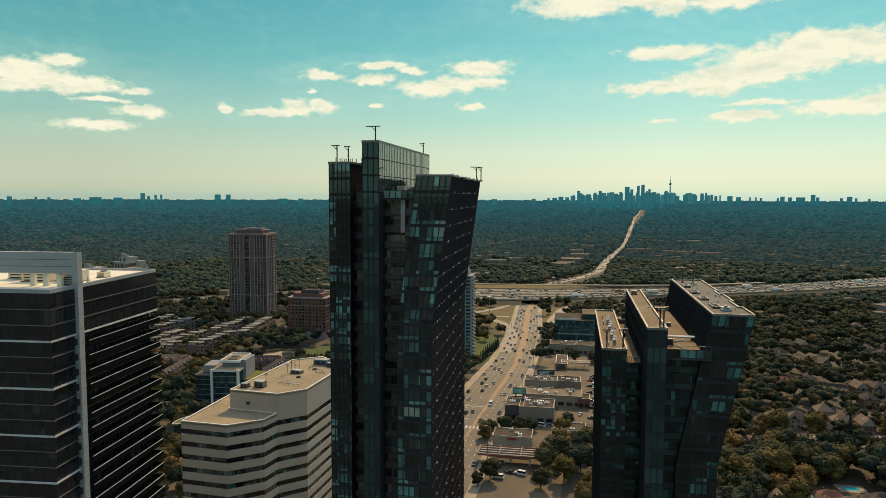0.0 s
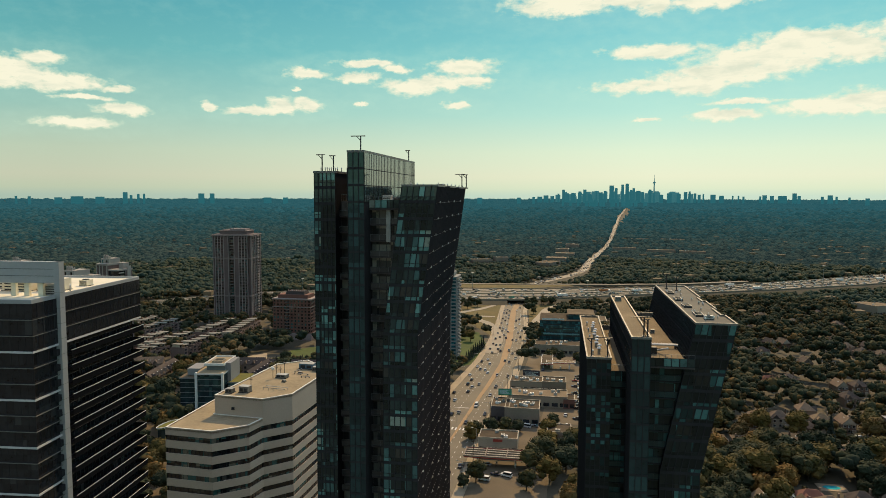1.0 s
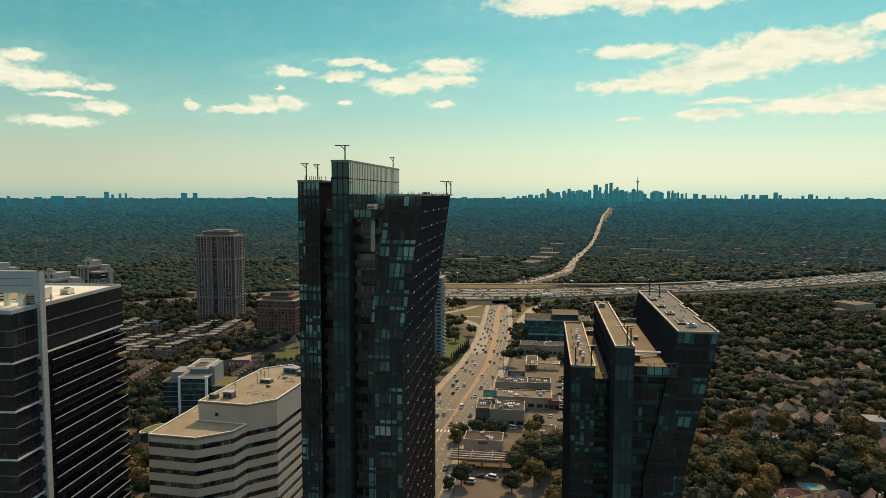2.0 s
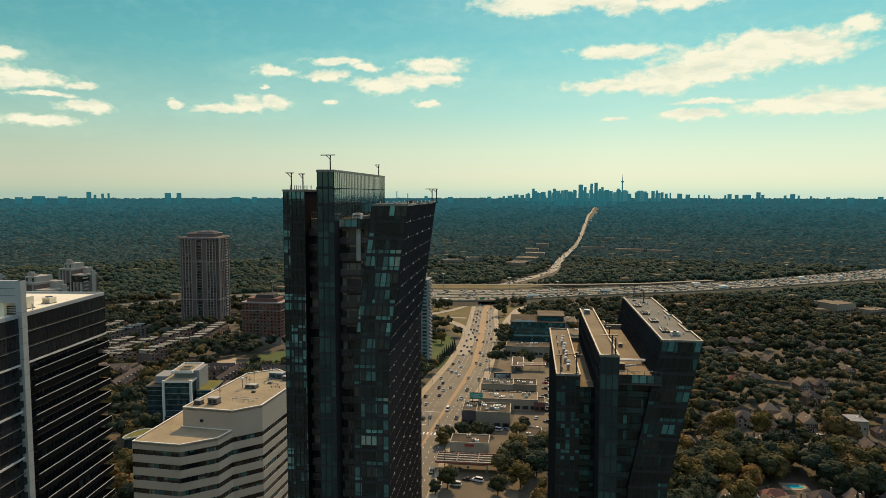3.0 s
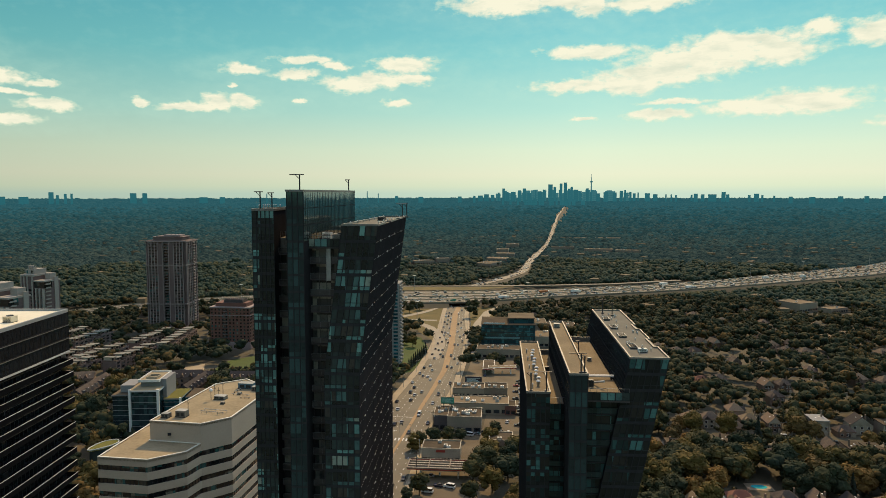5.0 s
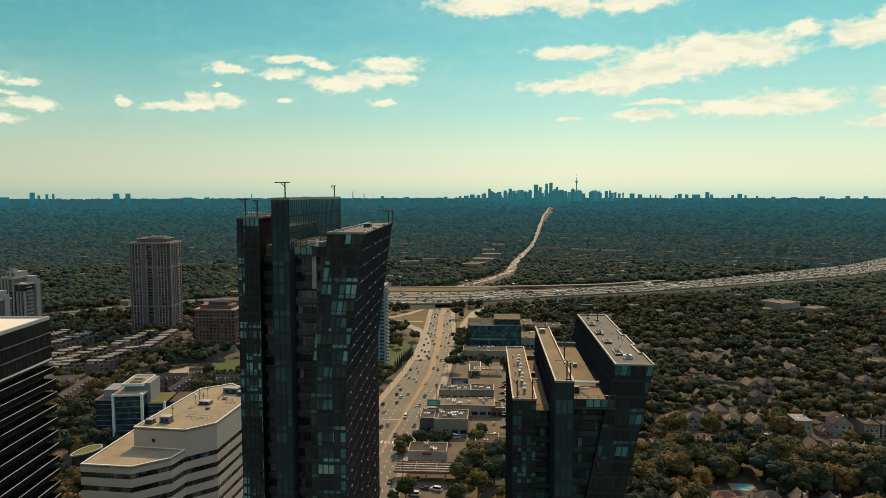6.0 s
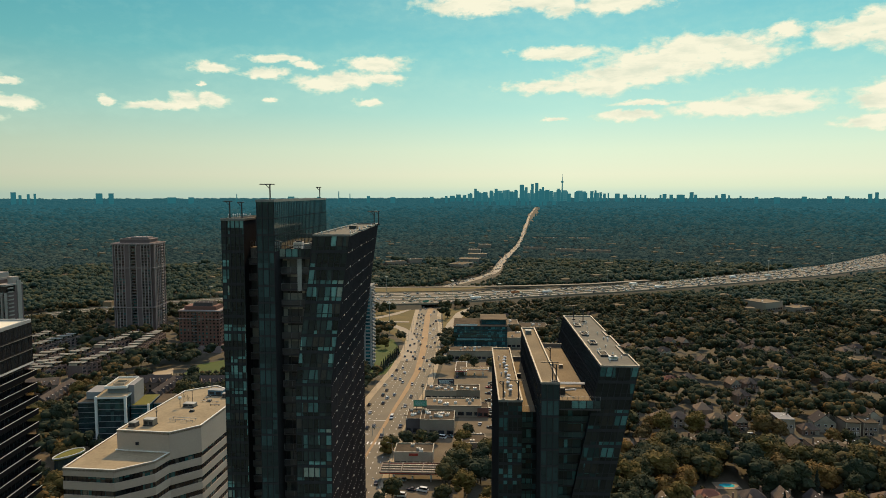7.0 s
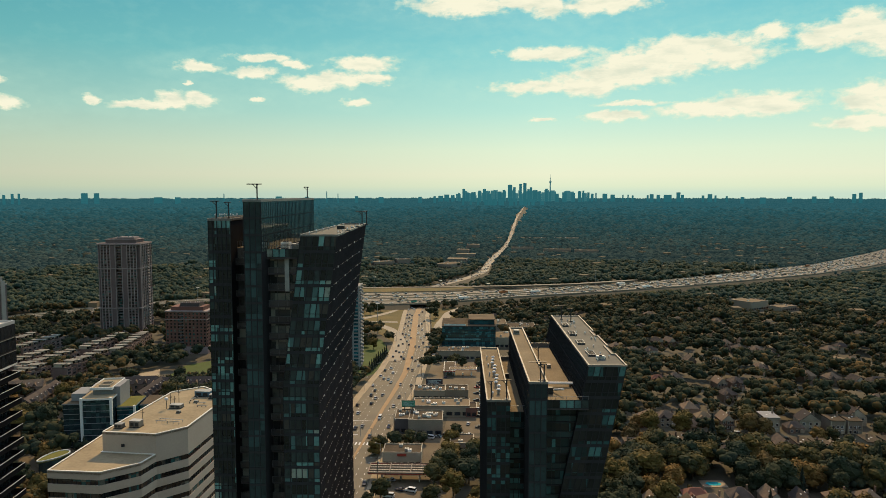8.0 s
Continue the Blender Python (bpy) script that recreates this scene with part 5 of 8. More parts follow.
def cream_tower(label, x, y, z0, H, turn, w=22, d=18):
    """A stepped cream block: a tall wing and a lower glazed wing, piers, balconies up one side, a crown of posts."""
    t = thing("cream_apartment_tower", label, "apartment tower", "cream towers", (x, y, z0), turn)
    part("tall_wing", Mesh().box(-w / 2, 1, -d / 2, d / 2, 0, H), MAUVE, t)
    part("low_wing", Mesh().box(1, w / 2, -d / 2 + 1, d / 2 - 1, 0, H - 4.5), MAUVE, t)
    part("glazed_top", Mesh().box(1.4, w / 2 + 0.15, -d / 2 + 0.85, -d / 2 + 9, H - 10.5, H - 5.6), GLASS_O, t, "dark glazed corner under the roof")
    for q in (-w / 2 + 0.3, -w / 2 + 3.4, -w / 2 + 6.6, 0.3, 3.8, 7.2, w / 2 - 0.4):
        top = H - 0.5 if q < 1 else H - 10.8
        part("pier", Mesh().box(q - 0.5, q + 0.5, -d / 2 - 0.6, -d / 2 + 1.4, 0, top), CREAMT, t)
    part("top_band", Mesh().box(-w / 2 - 0.3, 1.4, -d / 2 - 0.7, d / 2 + 0.3, H - 1.2, H + 0.4), CREAMT, t)
    part("low_band", Mesh().box(1, w / 2 + 0.3, -d / 2 + 0.4, d / 2 - 0.6, H - 5.6, H - 4.3), CREAMT, t)
    part("side_pier", Mesh().box(w / 2 - 0.2, w / 2 + 0.7, d / 2 - 7, d / 2 - 3, 0, H - 2.0), CREAMT, t)
    part("penthouse", Mesh().box(-w / 2 + 2, 0, -d / 2 + 3, d / 2 - 3, H + 0.4, H + 4.4), CREAMT, t, "pale penthouse block")
    for q in (-w / 2 + 3, -3.4):
        part("penthouse_window", Mesh().box(q, q + 1.4, -d / 2 + 2.9, -d / 2 + 3.05, H + 0.9, H + 3.4), GLASS_O, t)
    for k in range(3):
        part("crown_post", Mesh().box(-w / 2 + 3.4 + k * 2.3, -w / 2 + 4.5 + k * 2.3, -d / 2 + 4, -d / 2 + 7, H + 4.4, H + 7.4 - (k == 2) * 1.2), CREAMT, t)
    part("stair_box", Mesh().box(4.5, w / 2 - 1.5, 0, d / 2 - 3, H - 4.3, H + 0.8), CREAMT, t)
    row = Mesh()
    for a, b in ((-w / 2 + 0.9, -w / 2 + 2.8), (-w / 2 + 4.0, -w / 2 + 6.0), (-w / 2 + 7.2, -0.3)):
        row.box(a, b, -d / 2 - 0.05, -d / 2 + 0.1, 0.7, 2.5)
    for a, b in ((1.0, 3.2), (4.4, 6.6), (7.8, w / 2 - 1.0)):
        row.box(a, b, -d / 2 + 0.92, -d / 2 + 1.1, 0.7, 2.5)
    row = row.data("window_band", [GLASS_O])
    bal = Mesh().box(0, 1.7, 0, 5.0, 0, 0.25).box(1.6, 1.7, 0, 5.0, 0.25, 1.15).data("balcony", [CREAMT])
    n = int((H - 4) / 3.1)
    for k in range(n):
        if k < n - 2:
            tagged(part("window_band", row, None, t, at=(0, 0, 1 + k * 3.1)), kind="stuff")
        part("balcony", bal, None, t, at=(w / 2, -d / 2 + 1.2, 1 + k * 3.1))
    return t


cream_tower("cream apartment tower with a stepped crown and glazed corner", -263, 606, -4, 77, -22)
cream_tower("lower cream apartment tower with stepped top", -246, 512, -1, 74, -22, 24, 20)
cream_tower("cream apartment tower with a stepped crown beside its twin", -328, 586, -3, 76, -22)

# red-brown brick mid-rise with a dark mansard top
REDBR = mat("red_brick", (0.19, 0.085, 0.06), 0.9, (0.12, 0.056, 0.042), 0.1, 2.0)
t = thing("brick_apartment_building", "red-brown brick mid-rise with pale base and dark mansard", "apartment building", "", (-118, 664, -5), -13)
part("wall", Mesh().box(-19, 19, -11, 11, 0, 39), REDBR, t)
part("base", Mesh().box(-19.6, 19.6, -11.6, 11.6, 0, 7), CREAMW, t, "pale stone base")
part("cornice", Mesh().box(-19.7, 19.7, -11.7, 11.7, 38.6, 39.6).box(-19.5, 19.5, -11.5, 11.5, 31.5, 32.1), CREAMW, t)
part("upper_wall", Mesh().box(-15, 15, -8, 8, 39.6, 43), REDBR, t)
ms = Mesh()
ms.add([(-9, -7.5, 39.6), (12, -7.5, 39.6), (12, 7.5, 39.6), (-9, 7.5, 39.6), (-7, -5.5, 46), (10, -5.5, 46), (10, 5.5, 46), (-7, 5.5, 46)], [(0, 1, 5, 4), (1, 2, 6, 5), (2, 3, 7, 6), (3, 0, 4, 7), (4, 5, 6, 7)])
part("mansard", ms, SHINGLE, t, "dark sloping mansard roof")
for k in range(5):
    part("chimney_post", Mesh().box(-6 + k * 4, -5.4 + k * 4, -5, -4.4, 46, 47.4), CREAMW, t)
plain_windows(t, 38, 22, 7.5, 38.5, 3.1, 11, 7, GLASS_O, REDBR, 1.6, 1.7, "frl")
for k in range(10):
    b = balcony_row(4.0, 1.4, 0.25, 1.0)
    part("balcony", b, [CREAMW, RAILG, RAILM], t, at=Matrix.Translation((19, -1, 8 + k * 3.1)) @ pose(0, -1.4, 0, 0, 0, 90))
    part("balcony", b.data("balcony", [CREAMW, RAILG, RAILM]), None, t, at=(-6, -12.4, 8 + k * 3.1))
arc = thing("garden_colonnade", "pale concrete garden colonnade beside a lawn", "colonnade", "", (-84, 650, -5), -13)
for k in range(7):
    part("column", Mesh().rbox(-14 + k * 4.6, 0, 0, 0.7, 0.7, 4.2), CREAMW, arc)
part("beam", Mesh().box(-15, 15, -0.6, 0.6, 4.2, 4.8), CREAMW, arc)

# slim grey tower beside the avenue
GREYP = mat("grey_precast", (0.25, 0.245, 0.23), 0.85, (0.185, 0.18, 0.17), 0.05, 0.8)
t = thing("grey_apartment_tower", "slim grey apartment tower with glazed corner bays", "apartment tower", "", (21, 571, -2), -AX)
part("wall", Mesh().box(-13, 12, -10, 10, 0, 68), GREYP, t)
part("crown", Mesh().box(-9, 9, -7, 7, 68, 71.5).box(-3, 8, -5, 5, 71.5, 75).box(5, 8.5, -6, -2, 71.5, 77), GREYP, t)
part("crown_edge", Mesh().box(-13.4, 12.4, -10.4, 10.4, 67.4, 68.2), GREYP, t)
for q in (-12.6, -6, 0.5, 6.8, 11.6):
    part("rib", Mesh().box(q - 0.5, q + 0.5, -10.8, -10, 0, 68), GREYP, t)
for k in range(22):
    s = Mesh()
    for a, b in ((-12, -6.6), (-5.4, -0.1), (1.1, 6.2), (7.4, 11.0)):
        s.add([(a, -10.06, 0.8), (b, -10.06, 0.8), (b, -10.06, 2.6), (a, -10.06, 2.6)], [(0, 1, 2, 3)], 0)
    for a in range(6):
        s.add([(12.06, -9 + a * 3.1, 0.8), (12.06, -7 + a * 3.1, 0.8), (12.06, -7 + a * 3.1, 2.6), (12.06, -9 + a * 3.1, 2.6)], [(0, 1, 2, 3)], 0)
    tagged(part("window_band", s, [GLASS_T], t, at=(0, 0, 3 + k * 2.95)), kind="stuff")
    part("balcony", Mesh().box(12, 13.3, -8, -3, 0, 1.0).box(12, 13.3, 2, 7, 0, 1.0), GREYP, t, at=(0, 0, 3 + k * 2.95))

# small glass office with a white frame
t = thing("glass_office", "glass office with a white frame and stepped roof", "office building", "", (-120, 414, 0), -4)
part("glass_block", Mesh().box(-8, 7, -14, 14, 0, 28.0), GLASS_D, t)
part("roof_slab", Mesh().box(-9, 7.6, -15, 14, 28, 29, 0, 1), [WHITE, GRAVEL2], t, "white roof slab")
part("frame_leg", Mesh().box(-9.2, -8.0, -15.2, -14, 0, 29.3), WHITE, t)
part("frame_leg", Mesh().box(6.4, 7.7, -15.2, -14, 14, 29.3), WHITE, t)
part("upper_roof", Mesh().box(-6, 6, -9, 12, 32, 32.6, 0, 1), [WHITE, GRAVEL2], t)
part("parapet", parapet([(-6, -9), (6, -9), (6, 12), (-6, 12)], 32.6, 0.8, 0.4), WHITE, t)
part("penthouse_wall", Mesh().box(-5, 6, -7, 12, 29, 32), GREYP, t)
part("core_wall", Mesh().box(5, 9, -6, 10, 22, 33), GREYP, t)
part("hatch", parapet([(-3, -4), (3, -4), (3, 3), (-3, 3)], 32.7, 1.0, 0.35), STUCCO, t)
part("side_block", Mesh().box(-20, -9, -10, 10, 0, 24.5), GLASS_D, t)
part("side_roof", Mesh().box(-20.5, -8.8, -10.5, 10.5, 24.5, 25.1, 0, 1), [GREYP, TANROOF], t)
part("side_penthouse", Mesh().box(-17, -9, -6, 8, 25.4, 29.5), GREYP, t)
part("wing_block", Mesh().box(7.7, 17, -8, 12, 0, 21.5), GLASS_T, t)
part("wing_roof", Mesh().box(7.7, 17.4, -8.4, 12, 21.5, 22.2, 0, 1), [GREYP, SEDUM], t, "planted roof")
part("wing_frame", Mesh().box(16.6, 17.6, -8.6, -7.4, 0, 22.5), WHITE, t)
part("wing_block", Mesh().box(17.6, 25, 0, 18, 0, 20), GLASS_T, t)
part("wing_roof", Mesh().box(17.6, 25.4, -0.4, 18, 20, 20.7, 0, 1), [GREYP, DARKROOF], t)
for k in range(8):
    part("slab_edge", Mesh().box(-8.05, 7.05, -14.3, -14, 3.4 * k + 1.2, 3.4 * k + 1.45), GREYP, t)
    part("slab_edge", Mesh().box(7.7, 17.1, -8.3, -8, 2.7 * k + 1.0, 2.7 * k + 1.2).box(-20.1, -9, -10.2, -10, 3.0 * k + 1, 3.0 * k + 1.2), GREYP, t)
t = thing("podium_canopy", "curved podium with planted roof and white rim", "building", "", (-131, 362, 0), -35)
ov = [(4.2 * math.cos(a) * (1 + 0.3 * math.sin(a)), 8.5 * math.sin(a)) for a in [2 * math.pi * i / 24 for i in range(24)]]
part("wall", Mesh().prism([(a * 0.9, b * 0.9) for a, b in ov], 0, 11), GLASS_D, t)
part("rim", parapet(ov, 11.2, 0.7, 0.3), WHITE, t)
part("planted_roof", Mesh().prism(ov, 10.8, 11.5), SEDUM, t)

# teal glass building and its neighbours on the far side of the avenue
t = thing("teal_office_building", "low teal glass office with a roof sign wall", "office building", "", (138, 640, -4.2), -AX)
part("glass_block", Mesh().box(-24, 26, -14, 26, 0, 21), GLASS_T, t)
for k in range(6):
    tagged(part("window_band", window_band(50, 3.5, 26, 0, 0.5, 0, 0.12, 0.15), [GLASS_T, FRAME], t, at=(-24, -14.1, k * 3.5)), kind="stuff")
part("roof", Mesh().box(-24.4, 26.4, -14.4, 26.4, 21, 21.7, 0, 1), [STEEL, DARKROOF], t)
part("penthouse", Mesh().box(2, 25, -6, 22, 21.7, 26), GLASS_T, t)
part("penthouse_roof", Mesh().box(1, 26, -7, 23, 26, 26.6, 0, 1), [STEEL, TANROOF], t)
BANNER = mat("teal_banner", (0.12, 0.26, 0.27), 0.6, (0.08, 0.18, 0.19), 0.3, 2.0)
SIGNW = mat("sign_panel", (0.45, 0.55, 0.55), 0.6, (0.3, 0.4, 0.4), 0.3, 2.0)
part("roof_sign", Mesh().box(-22, -2, -14.6, -14.4, 22.0, 23.4), SIGNW, t, "pale strip of roof lettering bars")
part("awning", Mesh().box(-21, 12, -15.0, -14.4, 8.6, 9.8), BANNER, t, "teal banner strip")


def low_shop(label, x, y, w, d, h, turn, wall, roof, windows=5, sign=None, units=2, cat="shop", group="low shops", canopy=False):
    """A flat-roofed shop: walls, recessed roof with parapet, shop windows, sign board, roof units."""
    t = thing("shop_building", label, cat, group, (x, y, ground_z(x, y)), turn)
    part("wall", Mesh().box(-w / 2, w / 2, -d / 2, d / 2, 0, h - 0.5), wall, t)
    part("roof", Mesh().box(-w / 2 + 0.2, w / 2 - 0.2, -d / 2 + 0.2, d / 2 - 0.2, h - 0.5, h - 0.35), roof, t, "flat stained roof")
    part("parapet", parapet([(-w / 2, -d / 2), (w / 2, -d / 2), (w / 2, d / 2), (-w / 2, d / 2)], h - 0.5, 0.6, 0.3), wall, t)
    part("coping", parapet([(-w / 2 - 0.05, -d / 2 - 0.05), (w / 2 + 0.05, -d / 2 - 0.05), (w / 2 + 0.05, d / 2 + 0.05), (-w / 2 - 0.05, d / 2 + 0.05)], h + 0.1, 0.1, 0.4), COPING, t)
    for i in range(windows):
        q = -w / 2 + w * (i + 0.5) / windows
        ww = w / windows * 0.72
        g = part("window", Mesh().box(q - ww / 2, q + ww / 2, -d / 2 - 0.06, -d / 2 + 0.05, 0.9, 2.9), GLASS_H, t)
        part("window_frame", Mesh().box(q - ww / 2 - 0.1, q + ww / 2 + 0.1, -d / 2 - 0.12, -d / 2, 2.9, 3.1).box(q - 0.05, q + 0.05, -d / 2 - 0.1, -d / 2, 0.9, 2.9), FRAME, g)
    part("door", Mesh().box(w / 2 - 0.06, w / 2 + 0.05, -1, 0.2, 0, 2.2), STEEL, t)
    if sign:
        part("sign", Mesh().box(-w * 0.12, w * 0.12, -d / 2 - 0.3, -d / 2 - 0.05, h - 1.9, h - 0.6), sign, t, "plain sign board")
    r = random.Random(int(x * 7 + y))
    for k in range(units):
        a, b = (r.random() - 0.5) * w * 0.7, (r.random() - 0.5) * d * 0.7
        sx, sy, sz = 1.4 + r.random() * 1.2, 1.2 + r.random(), 0.9 + r.random() * 0.7
        u = part("rooftop_unit", Mesh().rbox(a, b, h - 0.35, sx, sy, sz), WHITE if k % 2 else EQUIP, t)
        part("unit_fan", Mesh().cyl(a, b, h - 0.35 + sz, h - 0.2 + sz, 0.45, 8), STEEL, u)
    return t


REDS = mat("red_sign", (0.36, 0.05, 0.03), 0.6, (0.26, 0.04, 0.025), 0.3, 2.0)
GREENS = mat("green_sign", (0.05, 0.25, 0.16), 0.6, (0.035, 0.18, 0.12), 0.3, 2.0)
BROWNW = mat("brown_stucco", (0.26, 0.205, 0.15), 0.9, (0.18, 0.14, 0.10), 0.1, 1.5)
SHOPW = mat("shop_wall", (0.27, 0.215, 0.15), 0.9, (0.17, 0.135, 0.095), 0.15, 1.5, rnd=0.6)
low_shop("white single-storey shop with a red sign", 41.5, 352, 20, 13, 8.0, -AX, STUCCO, DARKROOF, 6, REDS, 3)
low_shop("tan two-storey shop with many roof units", 61, 399, 20, 18, 9.5, -AX, BROWNW, DARKROOF, 4, None, 14)
low_shop("dark-fronted shop with a recessed entry", 49, 405, 11, 19, 9.0, -AX, CONC, DARKROOF, 3, None, 4)
low_shop("wide brown-roofed shop row", 76, 431, 36, 17, 7.0, -AX, SHOPW, TANROOF, 7, None, 10)
low_shop("dark brick annex beside a parking lot", 94, 424, 7, 12, 6.0, -AX, REDBR, DARKROOF, 2, None, 0)
low_shop("grey shop with a dark flat roof", 74, 466, 22, 14, 7.0, -AX, SHOPW, DARKROOF, 5, None, 8)
low_shop("plain grey workshop with a flat roof", 92, 462, 16, 14, 7.5, -AX, SHOPW, DARKROOF, 3, None, 3)
low_shop("long low grey office with roof boxes", 122, 590, 42, 18, 8.0, -AX, SHOPW, DARKROOF, 9, None, 8)
low_shop("single-storey building with a round roof vent", 76, 366, 13, 14, 6.0, -AX, BROWNW, DARKROOF, 3, None, 1)
low_shop("pale flat-roofed row behind the teal office", 180, 640, 30, 30, 10, -AX, STUCCO, TANROOF, 7, None, 4)
low_shop("low flat-roofed commercial building", 205, 700, 36, 26, 9, -AX, BROWNW, DARKROOF, 8, None, 4)
low_shop("pale flat-roofed building by the ramp", 182, 712, 26, 30, 11, -AX, STUCCO, TANROOF, 6, None, 5)
low_shop("pale school block with flat roof", 552, 816, 34, 34, 11, 20, SHOPW, TANROOF, 7, None, 2, "school", "")
low_shop("low school wing with flat roof", 586, 794, 32, 18, 6, 20, SHOPW, TANROOF, 7, None, 1, "school", "")
for x, y, w, d, h, tn in ((132, 1462, 44, 22, 8, 12), (176, 1474, 30, 24, 11, 8), (262, 1400, 34, 60, 8, -34), (298, 1490, 46, 40, 9, -24), (340, 1600, 44, 30, 10, -18), (352, 1690, 30, 40, 13, -16), (420, 1880, 34, 36, 12, -16),
                          (536, 1792, 60, 22, 9, -14), (606, 1712, 70, 24, 9, -16), (668, 1668, 60, 24, 9, -18), (700, 2190, 70, 30, 9, -16), (800, 2170, 80, 26, 9, -16)):
    low_shop("long flat-roofed building in the valley", x, y, w, d, h, tn, BROWNW, TANROOF, 10, None, 3, "office building", "valley buildings")
    FOOT.append((x, y, w * 0.5))

# gas stations


def gas_canopy(x, y, w, d, h, turn, label, lattice):
    t = thing("gas_station_canopy", label, "gas station", "gas stations", (x, y, ground_z(x, y)), turn)
    if lattice:
        part("roof", Mesh().box(-w / 2 + 0.4, w / 2 - 0.4, -d / 2 + 0.4, d / 2 - 0.4, h, h + 0.3), BROWNW, t)
        for k in range(5):
            q = -d / 2 + d * k / 4
            part("beam", Mesh().box(-w / 2, w / 2, q - 0.13, q + 0.13, h + 0.3, h + 0.9), BROWNW, t)
        for k in range(4):
            q = -w / 2 + w * k / 3
            part("beam", Mesh().box(q - 0.25, q + 0.25, -d / 2, d / 2, h + 0.3, h + 0.95), BROWNW, t)
        for k in range(26):
            q = -w / 2 + 0.6 + (w - 1.2) * k / 25
            for j in range(4):
                part("roof_panel", Mesh().box(q - 0.42, q + 0.42, -d / 2 + d * j / 4 + 0.5, -d / 2 + d * (j + 1) / 4 - 1.1, h + 0.32, h + 0.5), STUCCO, t)
    else:
        part("roof", Mesh().box(-w / 2 + 0.6, w / 2 - 0.6, -d / 2 + 0.6, d / 2 - 0.6, h, h + 0.5), TANROOF, t)
    part("fascia", parapet([(-w / 2, -d / 2), (w / 2, -d / 2), (w / 2, d / 2), (-w / 2, d / 2)], h - 0.2, 0.7, 0.35), REDS if lattice else WHITE, t)
    if not lattice:
        part("stripe", parapet([(-w / 2 - 0.05, -d / 2 - 0.05), (w / 2 + 0.05, -d / 2 - 0.05), (w / 2 + 0.05, d / 2 + 0.05), (-w / 2 - 0.05, d / 2 + 0.05)], h - 0.3, 0.5, 0.4), REDS, t)
    for a in (-0.3, 0.3):
        for b in (-0.25, 0.25):
            part("column", Mesh().rbox(a * w, b * d, 0, 0.5, 0.5, h), WHITE, t)
    for a in (-0.3, 0, 0.3):
        p = part("pump", Mesh().rbox(a * w, 0, 0, 0.9, 0.6, 1.7), WHITE, t)
        part("pump_screen", Mesh().rbox(a * w, -0.32, 1.0, 0.6, 0.04, 0.5), FRAME, p)


gas_canopy(38, 331, 31, 12, 5.2, -AX, "tan lattice gas station canopy with red edge", True)
gas_canopy(101, 536, 9, 30, 5.0, -AX, "white gas station canopy with a red stripe", False)
gas_canopy(110, 527, 22, 7, 5.0, -AX, "low white canopy with a red stripe", False)
NAVY = mat("dark_board", (0.03, 0.035, 0.05), 0.6, (0.02, 0.022, 0.03), 0.3, 2.0)


def board(x, y, w, h, z, turn, face, label):
    t = thing("billboard", label, "billboard", "billboards", (x, y, ground_z(x, y)), turn)
    p = part("panel", Mesh().box(-w / 2, w / 2, -0.3, 0.3, z, z + h), face, t)
    for k in range(4):
        part("bar", Mesh().box(-w * 0.4, w * (0.4 - 0.12 * (k % 3)), -0.36, -0.31, z + h * (0.2 + 0.17 * k), z + h * (0.27 + 0.17 * k)), SIGNW, p)
    part("frame", Mesh().box(-w / 2 - 0.2, w / 2 + 0.2, -0.2, 0.35, z - 0.3, z).box(-w / 2 - 0.2, w / 2 + 0.2, -0.2, 0.35, z + h, z + h + 0.2), STEEL, t)
    for q in (-w * 0.3, w * 0.3):
        part("post", Mesh().cyl(q, 0.4, 0, z + h * 0.6, 0.2, 8), STEEL, t)


board(52, 411, 8.0, 3.6, 11.5, -AX, GREENS, "green billboard on posts over a shop roof")
board(80, 484, 12, 4.6, 4.0, -AX, NAVY, "dark billboard beside the avenue")
t = thing("price_sign", "tall white gas price sign with dark bars", "sign", "", (8.5, 299, 0), -AX)
part("post", Mesh().box(-1.3, 1.3, -0.4, 0.4, 0, 9.5), WHITE, t)
for k in range(5):
    part("bar", Mesh().box(-1.0, 1.0, -0.46, -0.4, 2.4 + k * 1.1, 3.0 + k * 1.1), REDS if k == 4 else FRAME, t)
t = thing("street_sign", "small blue street sign on a pole", "sign", "", (7.0, 318, 0), -AX)
part("pole", Mesh().cyl(0, 0, 0, 8.0, 0.1, 6), EQUIP, t)
part("plate", Mesh().box(-1.4, 1.4, -0.06, 0.06, 6.0, 6.9), mat("blue_sign", (0.06, 0.16, 0.30), 0.6), t)

